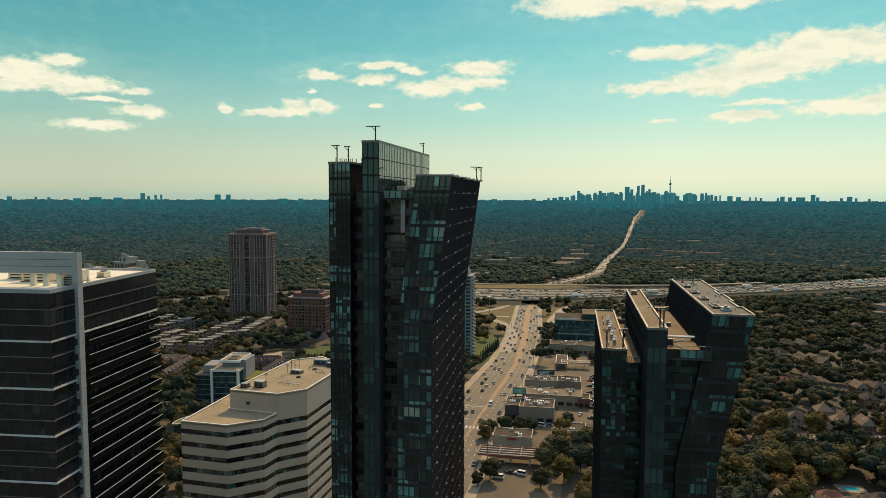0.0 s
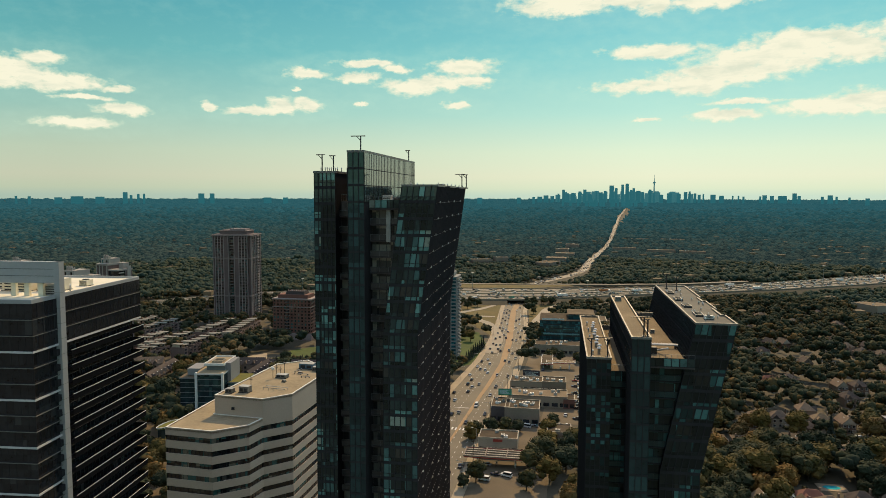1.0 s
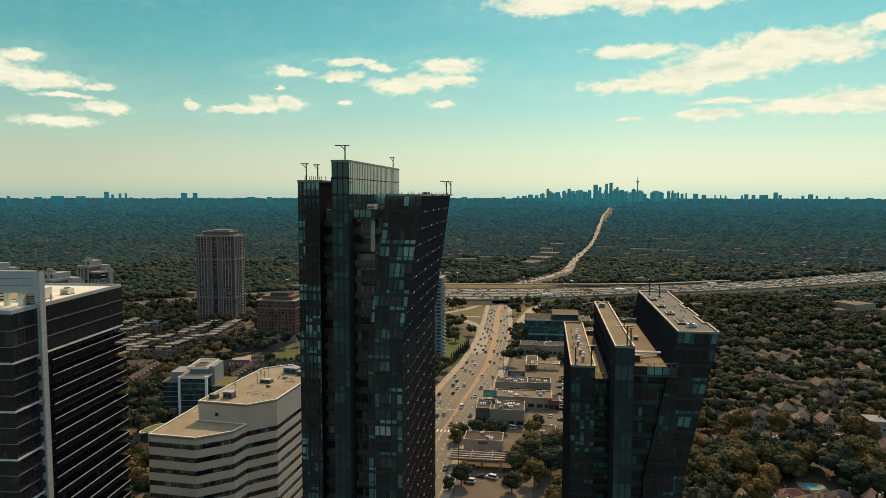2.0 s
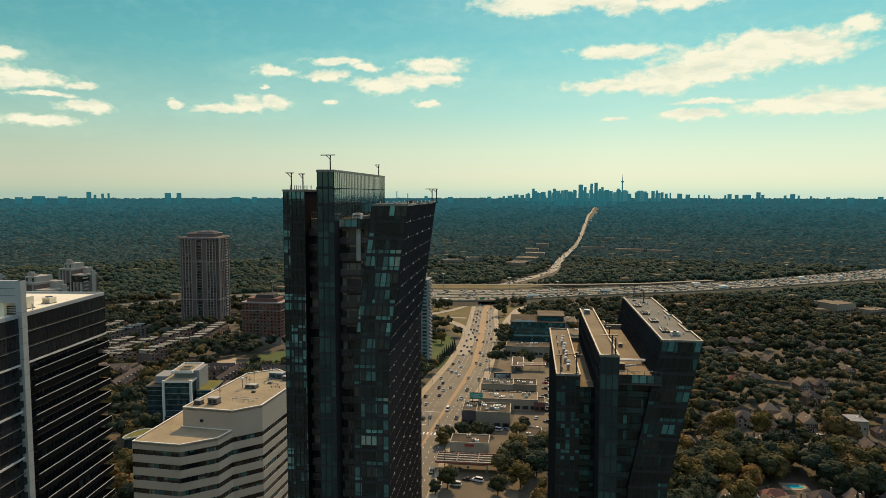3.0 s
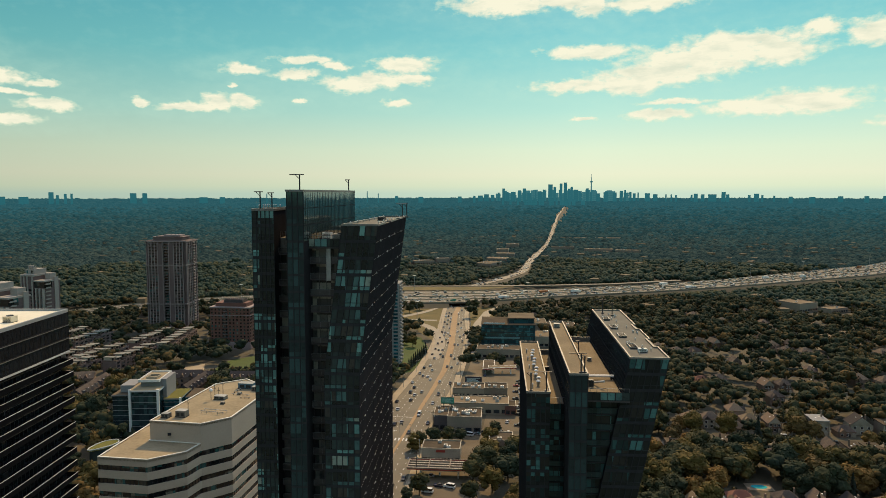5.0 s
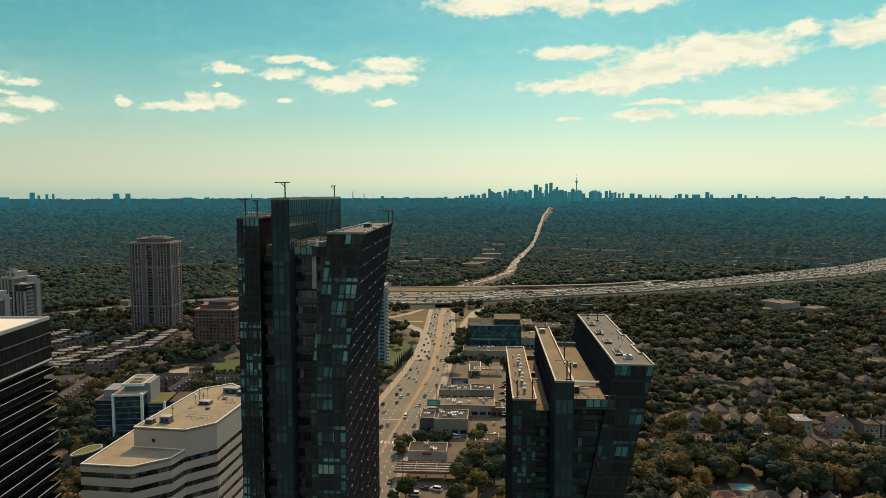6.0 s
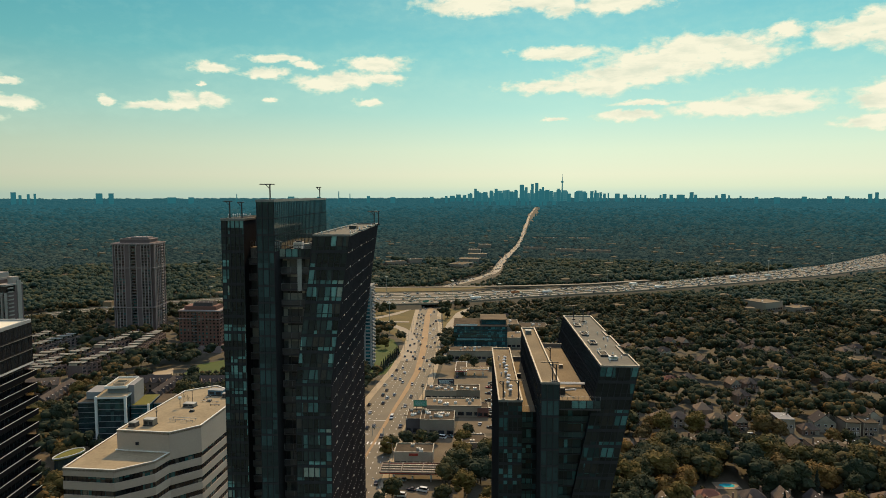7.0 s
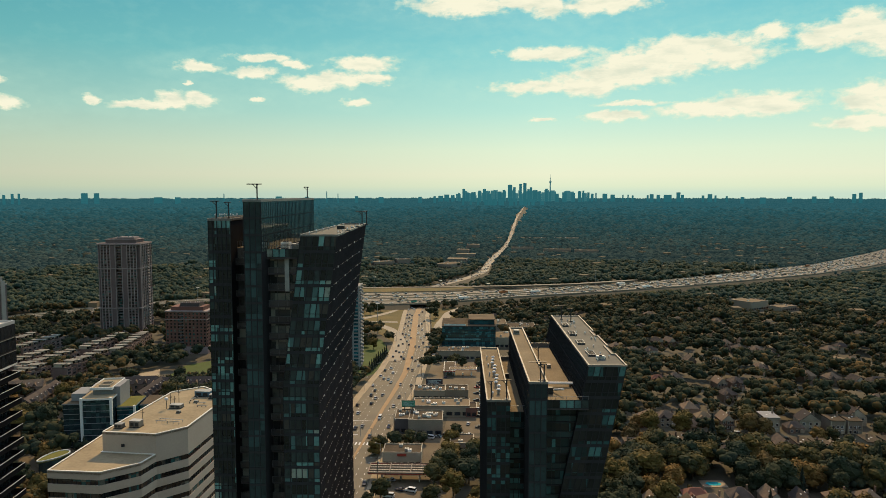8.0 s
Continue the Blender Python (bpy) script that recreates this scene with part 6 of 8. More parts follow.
# rows of gabled dark-roofed houses and flat-topped townhouses
for x, y, L, tn in ((-186, 497, 46, 86), (-116, 496, 40, 80), (-140, 520, 46, 0), (-98, 512, 44, -6), (-208, 526, 26, 10), (-222, 520, 30, 60)):
    t = thing("gabled_row", "long row of gabled houses with dark shingle roof", "row house", "gabled rows", (x, y, ground_z(x, y)), tn)
    part("wall", Mesh().box(-L / 2, L / 2, -5.5, 5.5, 0, 8), BRICK_H, t)
    s = Mesh()
    s.add([(-L / 2 - 0.4, -6, 7.8), (L / 2 + 0.4, -6, 7.8), (L / 2 + 0.4, 0, 12), (-L / 2 - 0.4, 0, 12), (-L / 2 - 0.4, 6, 7.8), (L / 2 + 0.4, 6, 7.8)], [(0, 1, 2, 3), (3, 2, 5, 4), (0, 3, 4), (1, 5, 2), (0, 4, 5, 1)])
    part("roof", s, SHINGLE, t, "dark shingle roof")
    for k in range(int(L / 6)):
        q = -L / 2 + 3 + k * 6
        d = Mesh()
        d.add([(q - 1.6, -5.8, 8.0), (q + 1.6, -5.8, 8.0), (q, -5.8, 10.6), (q - 1.6, -2, 8.0), (q + 1.6, -2, 8.0), (q, -2.2, 10.6)], [(0, 1, 2), (0, 2, 5, 3), (1, 4, 5, 2)])
        g = part("gable", d, SHINGLE, t)
        part("window", Mesh().box(q - 0.7, q + 0.7, -5.62, -5.5, 4.6, 6.4), GLASS_H, t)
        part("window", Mesh().box(q - 0.7, q + 0.7, -5.62, -5.5, 1.2, 3.2), GLASS_H, t)
        part("roof_window", Mesh().box(q + 1.8, q + 2.6, -3.4, -3.0, 10.05, 10.2), WHITE, t)

t = thing("townhouse", "narrow stacked townhouse with roof terrace and pale top storey", "townhouse", "townhouse rows", (0, 0, -60))
town = t
TOWNW = mat("townhouse_brick", (0.20, 0.14, 0.115), 0.9, (0.135, 0.095, 0.08), 0.2, 2.0, rnd=0.4)
TOWNR = mat("pale_grey_roof", (0.24, 0.225, 0.185), 0.9, (0.15, 0.14, 0.118), 0.2, 1.5, rnd=0.5, spec=0.08)
part("wall", Mesh().box(-3, 3, -6, 6, 0, 8.6), TOWNW, t)
part("terrace", Mesh().box(-3, 3, -6, 6, 8.6, 8.8), DARKROOF, t)
part("parapet", parapet([(-3, -6), (3, -6), (3, 6), (-3, 6)], 8.6, 0.9, 0.25), TOWNW, t)
part("top_storey", Mesh().box(-2.7, 1.5, -1.5, 5.0, 8.8, 11.6), STUCCO, t)
part("roof", Mesh().box(-2.95, 2.2, -3.4, 5.6, 11.6, 12.0), TOWNR, t, "pale flat roof")
for z in (1.0, 3.8, 6.4):
    for q in (0.0,):
        part("window", Mesh().box(q - 1.7, q + 1.7, -6.06, -5.95, z, z + 1.6), GLASS_H, t)
part("terrace_door", Mesh().box(-1.8, 1.0, -1.58, -1.5, 8.9, 11.0), GLASS_H, t)
part("chimney", Mesh().box(2.2, 2.9, 3, 4, 12, 13), REDBR, t)
rows = [((-176, 634), (-172, 724)), ((-207, 653), (-190, 722)), ((-201, 575), (-184, 638)), ((-232, 581), (-212, 642)), ((-268, 667), (-252, 722)), ((-229, 548), (-217, 590)), ((-246, 600), (-236, 648)), ((-290, 690), (-280, 740))]
for n, (a, b) in enumerate(rows):
    a, b = np.array(a, float), np.array(b, float)
    L = np.hypot(*(b - a))
    k = int(L / 6.05)
    ang = math.degrees(math.atan2(b[1] - a[1], b[0] - a[0]))
    for i in range(k):
        p = a + (b - a) * (i + 0.5) / k
        m = pose(p[0], p[1], ground_z(*p) - 0.1 - 0.9 * ((i + n) % 2) - 0.5 * ((i * 7 + n) % 3 == 0), 0, 0, ang)
        if n == 0 and i == 0:
            town.matrix_basis = m
        else:
            repeat(town, m)
    for i in range(int(L / 8)):
        FOOT.append((*(a + (b - a) * (i + 0.5) / max(1, int(L / 8))), 8.0))
for x, y in ((-186, 480), (-186, 497), (-186, 514), (-116, 482), (-116, 496), (-116, 510), (-155, 520), (-140, 520), (-125, 520), (-112, 512), (-98, 512), (-84, 512), (-208, 526), (-222, 520)):
    FOOT.append((x, y, 9.0))
for x, y, r in ((552, 812, 20), (586, 792, 18), (-263, 606, 17), (-246, 512, 18), (-328, 586, 17), (182, 712, 24), (205, 700, 24), (180, 640, 24), (-131, 360, 13)):
    FOOT.append((x, y, r))


# ---- detached houses among the trees
def house(label, w, d, h, style, wall, roof, group="detached houses", plain=False):
    """A house facing -y: hip, gable or flat roof, windows with frames, door, garage, chimney, roof windows."""
    t = thing("house", label, "house", group, (0, 0, -60))
    part("wall", Mesh().box(-w / 2, w / 2, -d / 2, d / 2, 0, h), wall, t)
    o, rh = 0.5, min(w, d) * 0.34
    s = Mesh()
    if style == "hip":
        k = max(0.0, (w - d) / 2)
        j = max(0.0, (d - w) / 2)
        s.add([(-w / 2 - o, -d / 2 - o, h - 0.1), (w / 2 + o, -d / 2 - o, h - 0.1), (w / 2 + o, d / 2 + o, h - 0.1), (-w / 2 - o, d / 2 + o, h - 0.1), (-k - 0.3, -j - 0.3, h + rh), (k + 0.3, -j - 0.3, h + rh), (k + 0.3, j + 0.3, h + rh), (-k - 0.3, j + 0.3, h + rh)],
              [(0, 1, 5, 4), (1, 2, 6, 5), (2, 3, 7, 6), (3, 0, 4, 7), (4, 5, 6, 7), (3, 2, 1, 0)])
        g = Mesh()
        g.add([(-w * 0.42, -d / 2 - 1.2, h - 0.1), (-w * 0.04, -d / 2 - 1.2, h - 0.1), (-w * 0.23, -d / 2 - 1.2, h + rh * 0.6), (-w * 0.42, 0, h - 0.1), (-w * 0.04, 0, h - 0.1), (-w * 0.23, -d * 0.1, h + rh * 0.6)], [(0, 1, 2), (0, 2, 5, 3), (1, 4, 5, 2)])
        part("front_gable", g, roof, t)
        part("bay", Mesh().box(-w * 0.4, -w * 0.06, -d / 2 - 1.0, -d / 2, 0, h), wall, t)
    elif style == "gable":
        s.add([(-w / 2 - o, -d / 2 - o, h - 0.2), (w / 2 + o, -d / 2 - o, h - 0.2), (w / 2 + o, d / 2 + o, h - 0.2), (-w / 2 - o, d / 2 + o, h - 0.2), (0, -d / 2 - o, h + rh * 1.25), (0, d / 2 + o, h + rh * 1.25)],
              [(3, 0, 4, 5), (1, 2, 5, 4), (0, 1, 4), (2, 3, 5), (3, 2, 1, 0)])
        part("gable_wall", Mesh().add([(-w / 2, -d / 2 - o - 0.02, h - 0.2), (w / 2, -d / 2 - o - 0.02, h - 0.2), (0, -d / 2 - o - 0.02, h + rh * 1.15)], [(0, 1, 2)]), STUCCO, t)
    else:
        s.box(-w / 2 - 0.4, w / 2 + 0.4, -d / 2 - 0.6, d / 2 + 0.4, h, h + 0.45)
        part("upper_frame", Mesh().box(-w / 2 - 0.2, -w / 2 + 0.3, -d / 2 - 0.5, -d / 2, 0, h).box(w / 2 - 0.3, w / 2 + 0.2, -d / 2 - 0.5, -d / 2, 0, h), STUCCO, t)
    part("roof", s, roof, t)
    for q in (-0.3,) if plain else (-0.3, 0.02, 0.32):
        for z in (0.9, 3.9):
            if z + 1.6 < h:
                y = -d / 2 - (1.0 if style == "hip" and q < 0 else 0.0)
                g = part("window", Mesh().box(q * w - 0.8, q * w + 0.8, y - 0.06, y + 0.04, z, z + 1.5), GLASS_H, t)
                if not plain:
                    part("window_frame", Mesh().box(q * w - 0.95, q * w + 0.95, y - 0.04, y + 0.02, z - 0.15, z + 1.65), WHITE, g)
    t.scale = (0.80, 0.80, 0.93)
    if plain:
        return t
    for q in (-0.32, 0.3):
        part("back_window", Mesh().box(q * w - 0.7, q * w + 0.7, d / 2 - 0.04, d / 2 + 0.06, min(h - 2.2, 3.6), min(h - 0.8, 5.0)), GLASS_H, t)
    part("door", Mesh().box(w * 0.12, w * 0.12 + 1.0, -d / 2 - 0.08, -d / 2 + 0.02, 0, 2.1), STEEL, t)
    part("garage_door", Mesh().box(w * 0.24, w * 0.46, -d / 2 - 0.07, -d / 2 + 0.02, 0, 2.3), STUCCO, t)
    part("chimney", Mesh().rbox(w * 0.36, d * 0.15, h - 1, 0.8, 1.1, rh + 1.6), BRICK_H, t)
    for a, b in ((-0.15, -0.1), (0.18, 0.12)):
        zz = h + 0.5 if style == "flat" else h + rh * (0.62 if style == "hip" else 0.85)
        part("roof_window", Mesh().rbox(a * w, b * d, zz - 0.4, 0.9, 1.1, 0.6), WHITE, t)
    return t


SHINGLE_T = mat("tan_roof_shingle", (0.27, 0.185, 0.10), 0.9, (0.17, 0.115, 0.065), 0.2, 3.0, rnd=0.5, bump=0.3, bscale=5.0)
KINDS = [house("two-storey brick house with brown hip roof", 12, 12, 6.4, "hip", BRICK_H, SHINGLE),
         house("brick house with a dark gable roof", 9.5, 13, 6.0, "gable", BRICK_H, SHINGLE),
         house("pale stucco house with grey hip roof", 13, 11, 6.2, "hip", STUCCO, SHINGLE),
         house("white modern house with flat roof", 11, 15, 9.0, "flat", STUCCO, GREYP),
         house("modern dark house with flat roof and skylights", 10, 14, 8.6, "flat", BROWNW, DARKROOF),
         house("low house with red-brown shingle roof", 14, 9, 4.2, "hip", STUCCO, SHINGLE_R),
         house("small white gabled house", 8, 10, 5.4, "gable", STUCCO, TANROOF),
         house("brick house with blue-green shingle roof", 12, 9, 5.0, "gable", BRICK_H, SHINGLE_G),
         house("brick house with brown hip roof among trees", 13, 12, 6.4, "hip", BRICK_H, SHINGLE, plain=True),
         house("house with a gable roof among trees", 10, 13, 6.0, "gable", BRICK_H, SHINGLE, plain=True),
         house("pale house with grey hip roof among trees", 14, 11, 6.2, "hip", STUCCO, SHINGLE, plain=True),
         house("pale flat-roofed house among trees", 11, 15, 8.0, "flat", STUCCO, TANROOF, plain=True),
         house("low brick bungalow with dark hip roof", 13, 9, 3.6, "hip", BRICK_H, SHINGLE),
         house("brick house with golden-brown hip roof", 12, 10, 6.2, "hip", BRICK_H, SHINGLE_T),
         house("wide pale house with a long gable roof", 15, 12, 6.6, "gable", STUCCO, SHINGLE)]
FAR_KIND = {0: 8, 1: 9, 2: 10, 3: 11, 4: 11, 5: 10, 6: 9, 7: 9, 9: 9, 12: 8, 13: 8, 14: 9}
used = set()


def place(kind, x, y, turn):
    m = pose(x, y, ground_z(x, y) - 0.1, 0, 0, turn)
    if math.hypot(x, y) > 560:
        kind = FAR_KIND[kind]
    FOOT.append((x, y, 7.5))
    if kind in used:
        return repeat(KINDS[kind], m)
    used.add(kind)
    KINDS[kind].matrix_basis = m @ Matrix.Diagonal((*KINDS[kind].scale, 1))


# front row near the pool, then street by street towards the highway
for x, y, k in ((93, 288, 5), (144, 278, 6), (155, 282, 7), (159, 272, 6), (168, 283, 5), (169, 271, 2), (185, 275, 2), (198, 271, 1), (210, 266, 1), (226, 264, 0), (240, 262, 0), (256, 262, 1), (270, 258, 0),
                (153, 342, 4), (164, 340, 4), (193, 342, 4), (202, 338, 9), (212, 330, 12), (236, 328, 13), (246, 330, 9), (254, 324, 4), (263, 321, 4), (293, 321, 4), (303, 318, 4), (316, 314, 1)):
    place(k, x, y, -AX + (180 if y > 310 else 0))
for x, y, k in ((176, 390, 12), (195, 385, 0), (207, 384, 2), (217, 373, 12), (229, 379, 13), (240, 374, 1), (264, 367, 3), (276, 360, 12), (288, 364, 14), (300, 357, 4), (310, 355, 4), (330, 348, 0)):
    place(k, x, y, -AX + (x * 7) % 9 - 4)
for x, y, k in ((249, 478, 5), (261, 473, 2), (287, 456, 1), (299, 454, 0), (274, 425, 0), (318, 451, 4), (366, 465, 0), (380, 456, 0), (392, 446, 1), (405, 442, 2), (348, 406, 5), (366, 398, 2), (384, 392, 0)):
    place(k, x, y, -AX + 8)
for x, y, k in ((254, 592, 0), (266, 590, 0), (275, 572, 5), (290, 570, 2), (317, 609, 1), (329, 608, 1), (375, 567, 0), (388, 560, 2), (383, 527, 0), (435, 559, 0), (456, 552, 2), (428, 509, 3), (442, 508, 2)):
    place(k, x, y, -AX + 20)
for x, y, k in ((332, 682, 2), (349, 673, 6), (328, 700, 0), (392, 674, 0), (429, 686, 4), (419, 654, 2), (453, 619, 3), (485, 636, 4), (500, 628, 2), (439, 707, 0), (401, 724, 5), (380, 718, 2), (375, 786, 3), (386, 764, 5), (461, 780, 0), (300, 650, 5)):
    place(k, x, y, -AX + 15)
rh = random.Random(11)
for n in range(400):
    a, r = radians(rh.uniform(-34, 43)), rh.uniform(430, 900)
    x, y = r * math.sin(a), r * math.cos(a)
    if len(FOOT) > 200:
        break
    if (x < 150 and y < 1000 and x > -300) or open_ground(x, y, 9):
        continue
    place(rh.choice((0, 1, 2, 5, 6, 12, 13, 14)), x, y, rh.choice((-AX, -AX + 90, -AX + 180, 20)))
ribbon("lane_residential", [(150, 366), (230, 356), (330, 338)], [(151, 361), (229, 350), (329, 332)], 0.05, HWY, "pale concrete residential street", 30)
ribbon("lane_winding", [(352, 505), (372, 530), (410, 575), (450, 632), (452, 690)], [(359, 503), (379, 528), (417, 572), (458, 630), (460, 690)], 0.05, HWY, "pale winding residential street", 30)
ribbon("lane_dead_end", [(276, 750), (300, 850)], [(285, 748), (310, 848)], 0.05, HWY, "pale street running to the highway", 10)
t = thing("swimming_pool", "small turquoise swimming pool with pale deck", "pool", "", (187, 299, 0.05), -AX)
part("deck", Mesh().box(-6, 6, -4, 4, 0, 0.12), WALK, t)
part("water", Mesh().prism([(3.8 * math.cos(a), 2.2 * math.sin(a)) for a in [6.2832 * i / 16 for i in range(16)]], 0.1, 0.16), mat("pool_water", (0.03, 0.42, 0.46), 0.1, (0.02, 0.34, 0.40), 0.5, 2.0), t)

# ---- vehicles
TYRE = mat("tyre_rubber", (0.02, 0.02, 0.02), 0.9)
CARG = glass("car_glass", [(0.0, (0.01, 0.011, 0.012)), (0.5, (0.016, 0.018, 0.02))], 0.05, 0.6)


def car(name, label, body, L=4.6, W=1.85, H=1.5, van=False, plain=False):
    """A vehicle heading +y."""
    s = Mesh()
    z1 = H * 0.58
    pr = [(-L / 2, 0.35), (L / 2, 0.35), (L / 2, z1 * 0.9), (L * 0.3, z1), (-L / 2, z1)]
    n = len(pr)
    s.add([(-W / 2, a, z) for a, z in pr] + [(W / 2, a, z) for a, z in pr], [tuple(range(n)), tuple(range(2 * n - 1, n - 1, -1))] + [(i, n + i, n + (i + 1) % n, (i + 1) % n) for i in range(n)])
    t = tagged(part(name, s, body, None, label, at=(0, 0, -60)), category="van" if van else "car", group="traffic")
    c = Mesh()
    f, b = (L * 0.30, -L * 0.46) if van else (L * 0.18, -L * 0.36)
    f2, b2 = (L * 0.2, -L * 0.44) if van else (L * 0.03, -L * 0.24)
    w2 = W * 0.42
    c.add([(-W / 2, b, z1), (W / 2, b, z1), (W / 2, f, z1), (-W / 2, f, z1), (-w2, b2, H), (w2, b2, H), (w2, f2, H), (-w2, f2, H)], [(0, 1, 5, 4), (1, 2, 6, 5), (2, 3, 7, 6), (3, 0, 4, 7)])
    part("cabin_glass", c, CARG, t)
    part("roof", Mesh().box(-w2, w2, b2, f2, H - 0.02, H + 0.04), body, t)
    for x in () if plain else (-W / 2, W / 2):
        for y in (-L * 0.31, L * 0.31):
            part("wheel", Mesh().bar((x - 0.1, y, 0.32), (x + 0.1, y, 0.32), 0.32, 8), TYRE, t)
    return t


def paint(name, c):
    m = mat(name, c, 0.25, tuple(k * 0.85 for k in c), 0.3, 2.0, spec=0.6)
    return m


CARS = [car("car", "white saloon car in traffic", paint("white_car_paint", (0.62, 0.61, 0.58))), car("car", "silver car in traffic", paint("silver_car_paint", (0.30, 0.30, 0.29)), 4.5, 1.8, 1.48),
        car("car", "black car in traffic", paint("black_car_paint", (0.015, 0.015, 0.017)), 4.7), car("car", "dark grey utility car in traffic", paint("grey_car_paint", (0.05, 0.052, 0.056)), 4.7, 1.9, 1.7),
        car("car", "red car in traffic", paint("red_car_paint", (0.30, 0.025, 0.02))), car("van", "white delivery van in traffic", paint("white_van_paint", (0.66, 0.65, 0.61)), 5.6, 2.0, 2.2, True),
        car("car", "dark blue car in traffic", paint("blue_car_paint", (0.02, 0.03, 0.06))),
        car("car", "white car in dense traffic", MATS["white_car_paint"], plain=True), car("car", "silver car in dense traffic", MATS["silver_car_paint"], plain=True),
        car("car", "black car in dense traffic", MATS["black_car_paint"], plain=True), car("car", "grey utility car in dense traffic", MATS["grey_car_paint"], 4.8, 1.95, 1.8, plain=True)]
cu = set()


def drive(k, x, y, z, turn):
    m = pose(x, y, z, 0, 0, turn)
    if k in cu:
        return repeat(CARS[k], m)
    cu.add(k)
    CARS[k].matrix_basis = m


rc = random.Random(5)
MIX = (0, 0, 0, 1, 1, 2, 2, 2, 3, 3, 4, 5, 6)
for fr, lo, hi, n, back in ((0.065, 0.12, 0.97, 19, 0), (0.195, 0.12, 0.97, 19, 0), (0.325, 0.12, 0.97, 17, 0), (0.43, 0.2, 0.7, 6, 0), (0.68, 0.1, 0.95, 11, 180), (0.815, 0.1, 0.95, 12, 180), (0.94, 0.1, 0.95, 8, 180)):
    line = AV_L * (1 - fr) + AV_R * fr
    for k in range(n):
        q = (lo + (hi - lo) * (k + rc.uniform(0.1, 0.9)) / n) * 78
        i = int(q)
        p = line[i] + (line[i + 1] - line[i]) * (q - i)
        d = line[i + 1] - line[i]
        drive(rc.choice(MIX) if p[1] < 470 else rc.choice((7, 7, 8, 9, 9, 10)), p[0], p[1], ground_z(*p) + 0.08, math.degrees(math.atan2(d[1], d[0])) - 90 + back)
for x, y, a in ((33, 330, 80), (36, 318, 75), (41, 316, 70), (30, 312, 80), (66, 386, 70), (70, 389, 70), (73, 384, 80), (88, 405, -10), (93, 398, 80), (100, 432, 80), (97, 418, 80), (104, 452, 80), (108, 470, 80), (86, 446, 80), (78, 447, 80), (112, 486, 80),
                (44, 345, 80), (49, 343, 80), (38, 344, 80), (96, 375, 78), (120, 548, 10), (128, 560, 10), (95, 520, -10), (-90, 400, 20), (-88, 392, 20), (-96, 380, 20), (-150, 420, 10), (-160, 410, 10), (106, 440, 80), (107, 446, 80), (110, 458, 80), (111, 464, 80), (114, 476, 80), (115, 492, 80), (117, 499, 80), (99, 411, 80), (101, 425, 80), (84, 386, 80), (80, 387, 80), (96, 386, 78), (108, 402, -10), (109, 410, -10), (112, 420, -10), (114, 430, -10), (118, 444, -10), (56, 384, 70), (61, 385, 70), (200, 362, 80), (238, 360, 80), (262, 348, 80), (290, 343, 80)):
    drive(rc.choice(MIX), x, y, ground_z(x, y) + 0.08, a - AX)
# highway traffic: the nearest as cars of their own, the rest joined
rest, own = Mesh(), 0
for fr in (0.07, 0.11, 0.15, 0.19, 0.23, 0.34, 0.38, 0.42, 0.46, 0.54, 0.58, 0.62, 0.66, 0.76, 0.80, 0.84, 0.88, 0.92):
    line = H_N * (1 - fr) + H_F * fr
    for k in range(48):
        q = (0.3 + 0.62 * (k + rc.random()) / 48) * 158
        i = int(q)
        p = line[i] + (line[i + 1] - line[i]) * (q - i)
        d = line[i + 1] - line[i]
        ang = math.degrees(math.atan2(d[1], d[0])) - 90
        if own < 150 and 40 < p[0] < 420 and fr < 0.5:
            own += 1
            drive(rc.choice((7, 7, 8, 9, 9, 10)), p[0], p[1], deck_z(*p) + 0.04, ang)
        else:
            rest.rbox(p[0], p[1], deck_z(*p) + 0.2, 1.9, 4.6, 0.75, ang).rbox(p[0], p[1], deck_z(*p) + 0.95, 1.6, 2.6, 0.6, ang)
line = resample(FAR_AV, 60)
for k in range(240):
    q = rc.random() ** 1.5 * 58
    i = int(q)
    d = line[i + 1] - line[i]
    nn = np.array([d[1], -d[0]]) / np.hypot(*d)
    p = line[i] + d * (q - i) + nn * rc.uniform(-7, 7)
    rest.rbox(p[0], p[1], ground_z(*p) + 0.8, 1.9, 4.8, 1.4, math.degrees(math.atan2(d[1], d[0])) - 90)
FARCAR = mat("far_car_paint", (0.55, 0.53, 0.48), 0.3, ((0.02, 0.02, 0.022), (0.06, 0.06, 0.065), (0.20, 0.2, 0.19)), 0.3, 2.0, isl=1.4, spec=0.6, amount=0.6)
tagged(part("distant_car", rest, FARCAR, None, "far cars in dense highway traffic"), "", "cars", "", "stuff")


def truck(x, y, z, turn, m):
    t = thing("truck", "long box truck on the highway", "truck", "trucks", (x, y, z), turn)
    part("trailer", Mesh().box(-1.3, 1.3, -8, 5, 1.1, 4.0), m, t)
    part("cab", Mesh().box(-1.2, 1.2, 5.4, 7.6, 0.6, 3.2), WHITE, t)
    part("windscreen", Mesh().box(-1.1, 1.1, 7.6, 7.65, 1.9, 3.0), CARG, t)
    for y0 in (-6.5, -5, 6.4):
        for xx in (-1.2, 1.2):
            part("wheel", Mesh().bar((xx - 0.15, y0, 0.5), (xx + 0.15, y0, 0.5), 0.5, 8), TYRE, t)


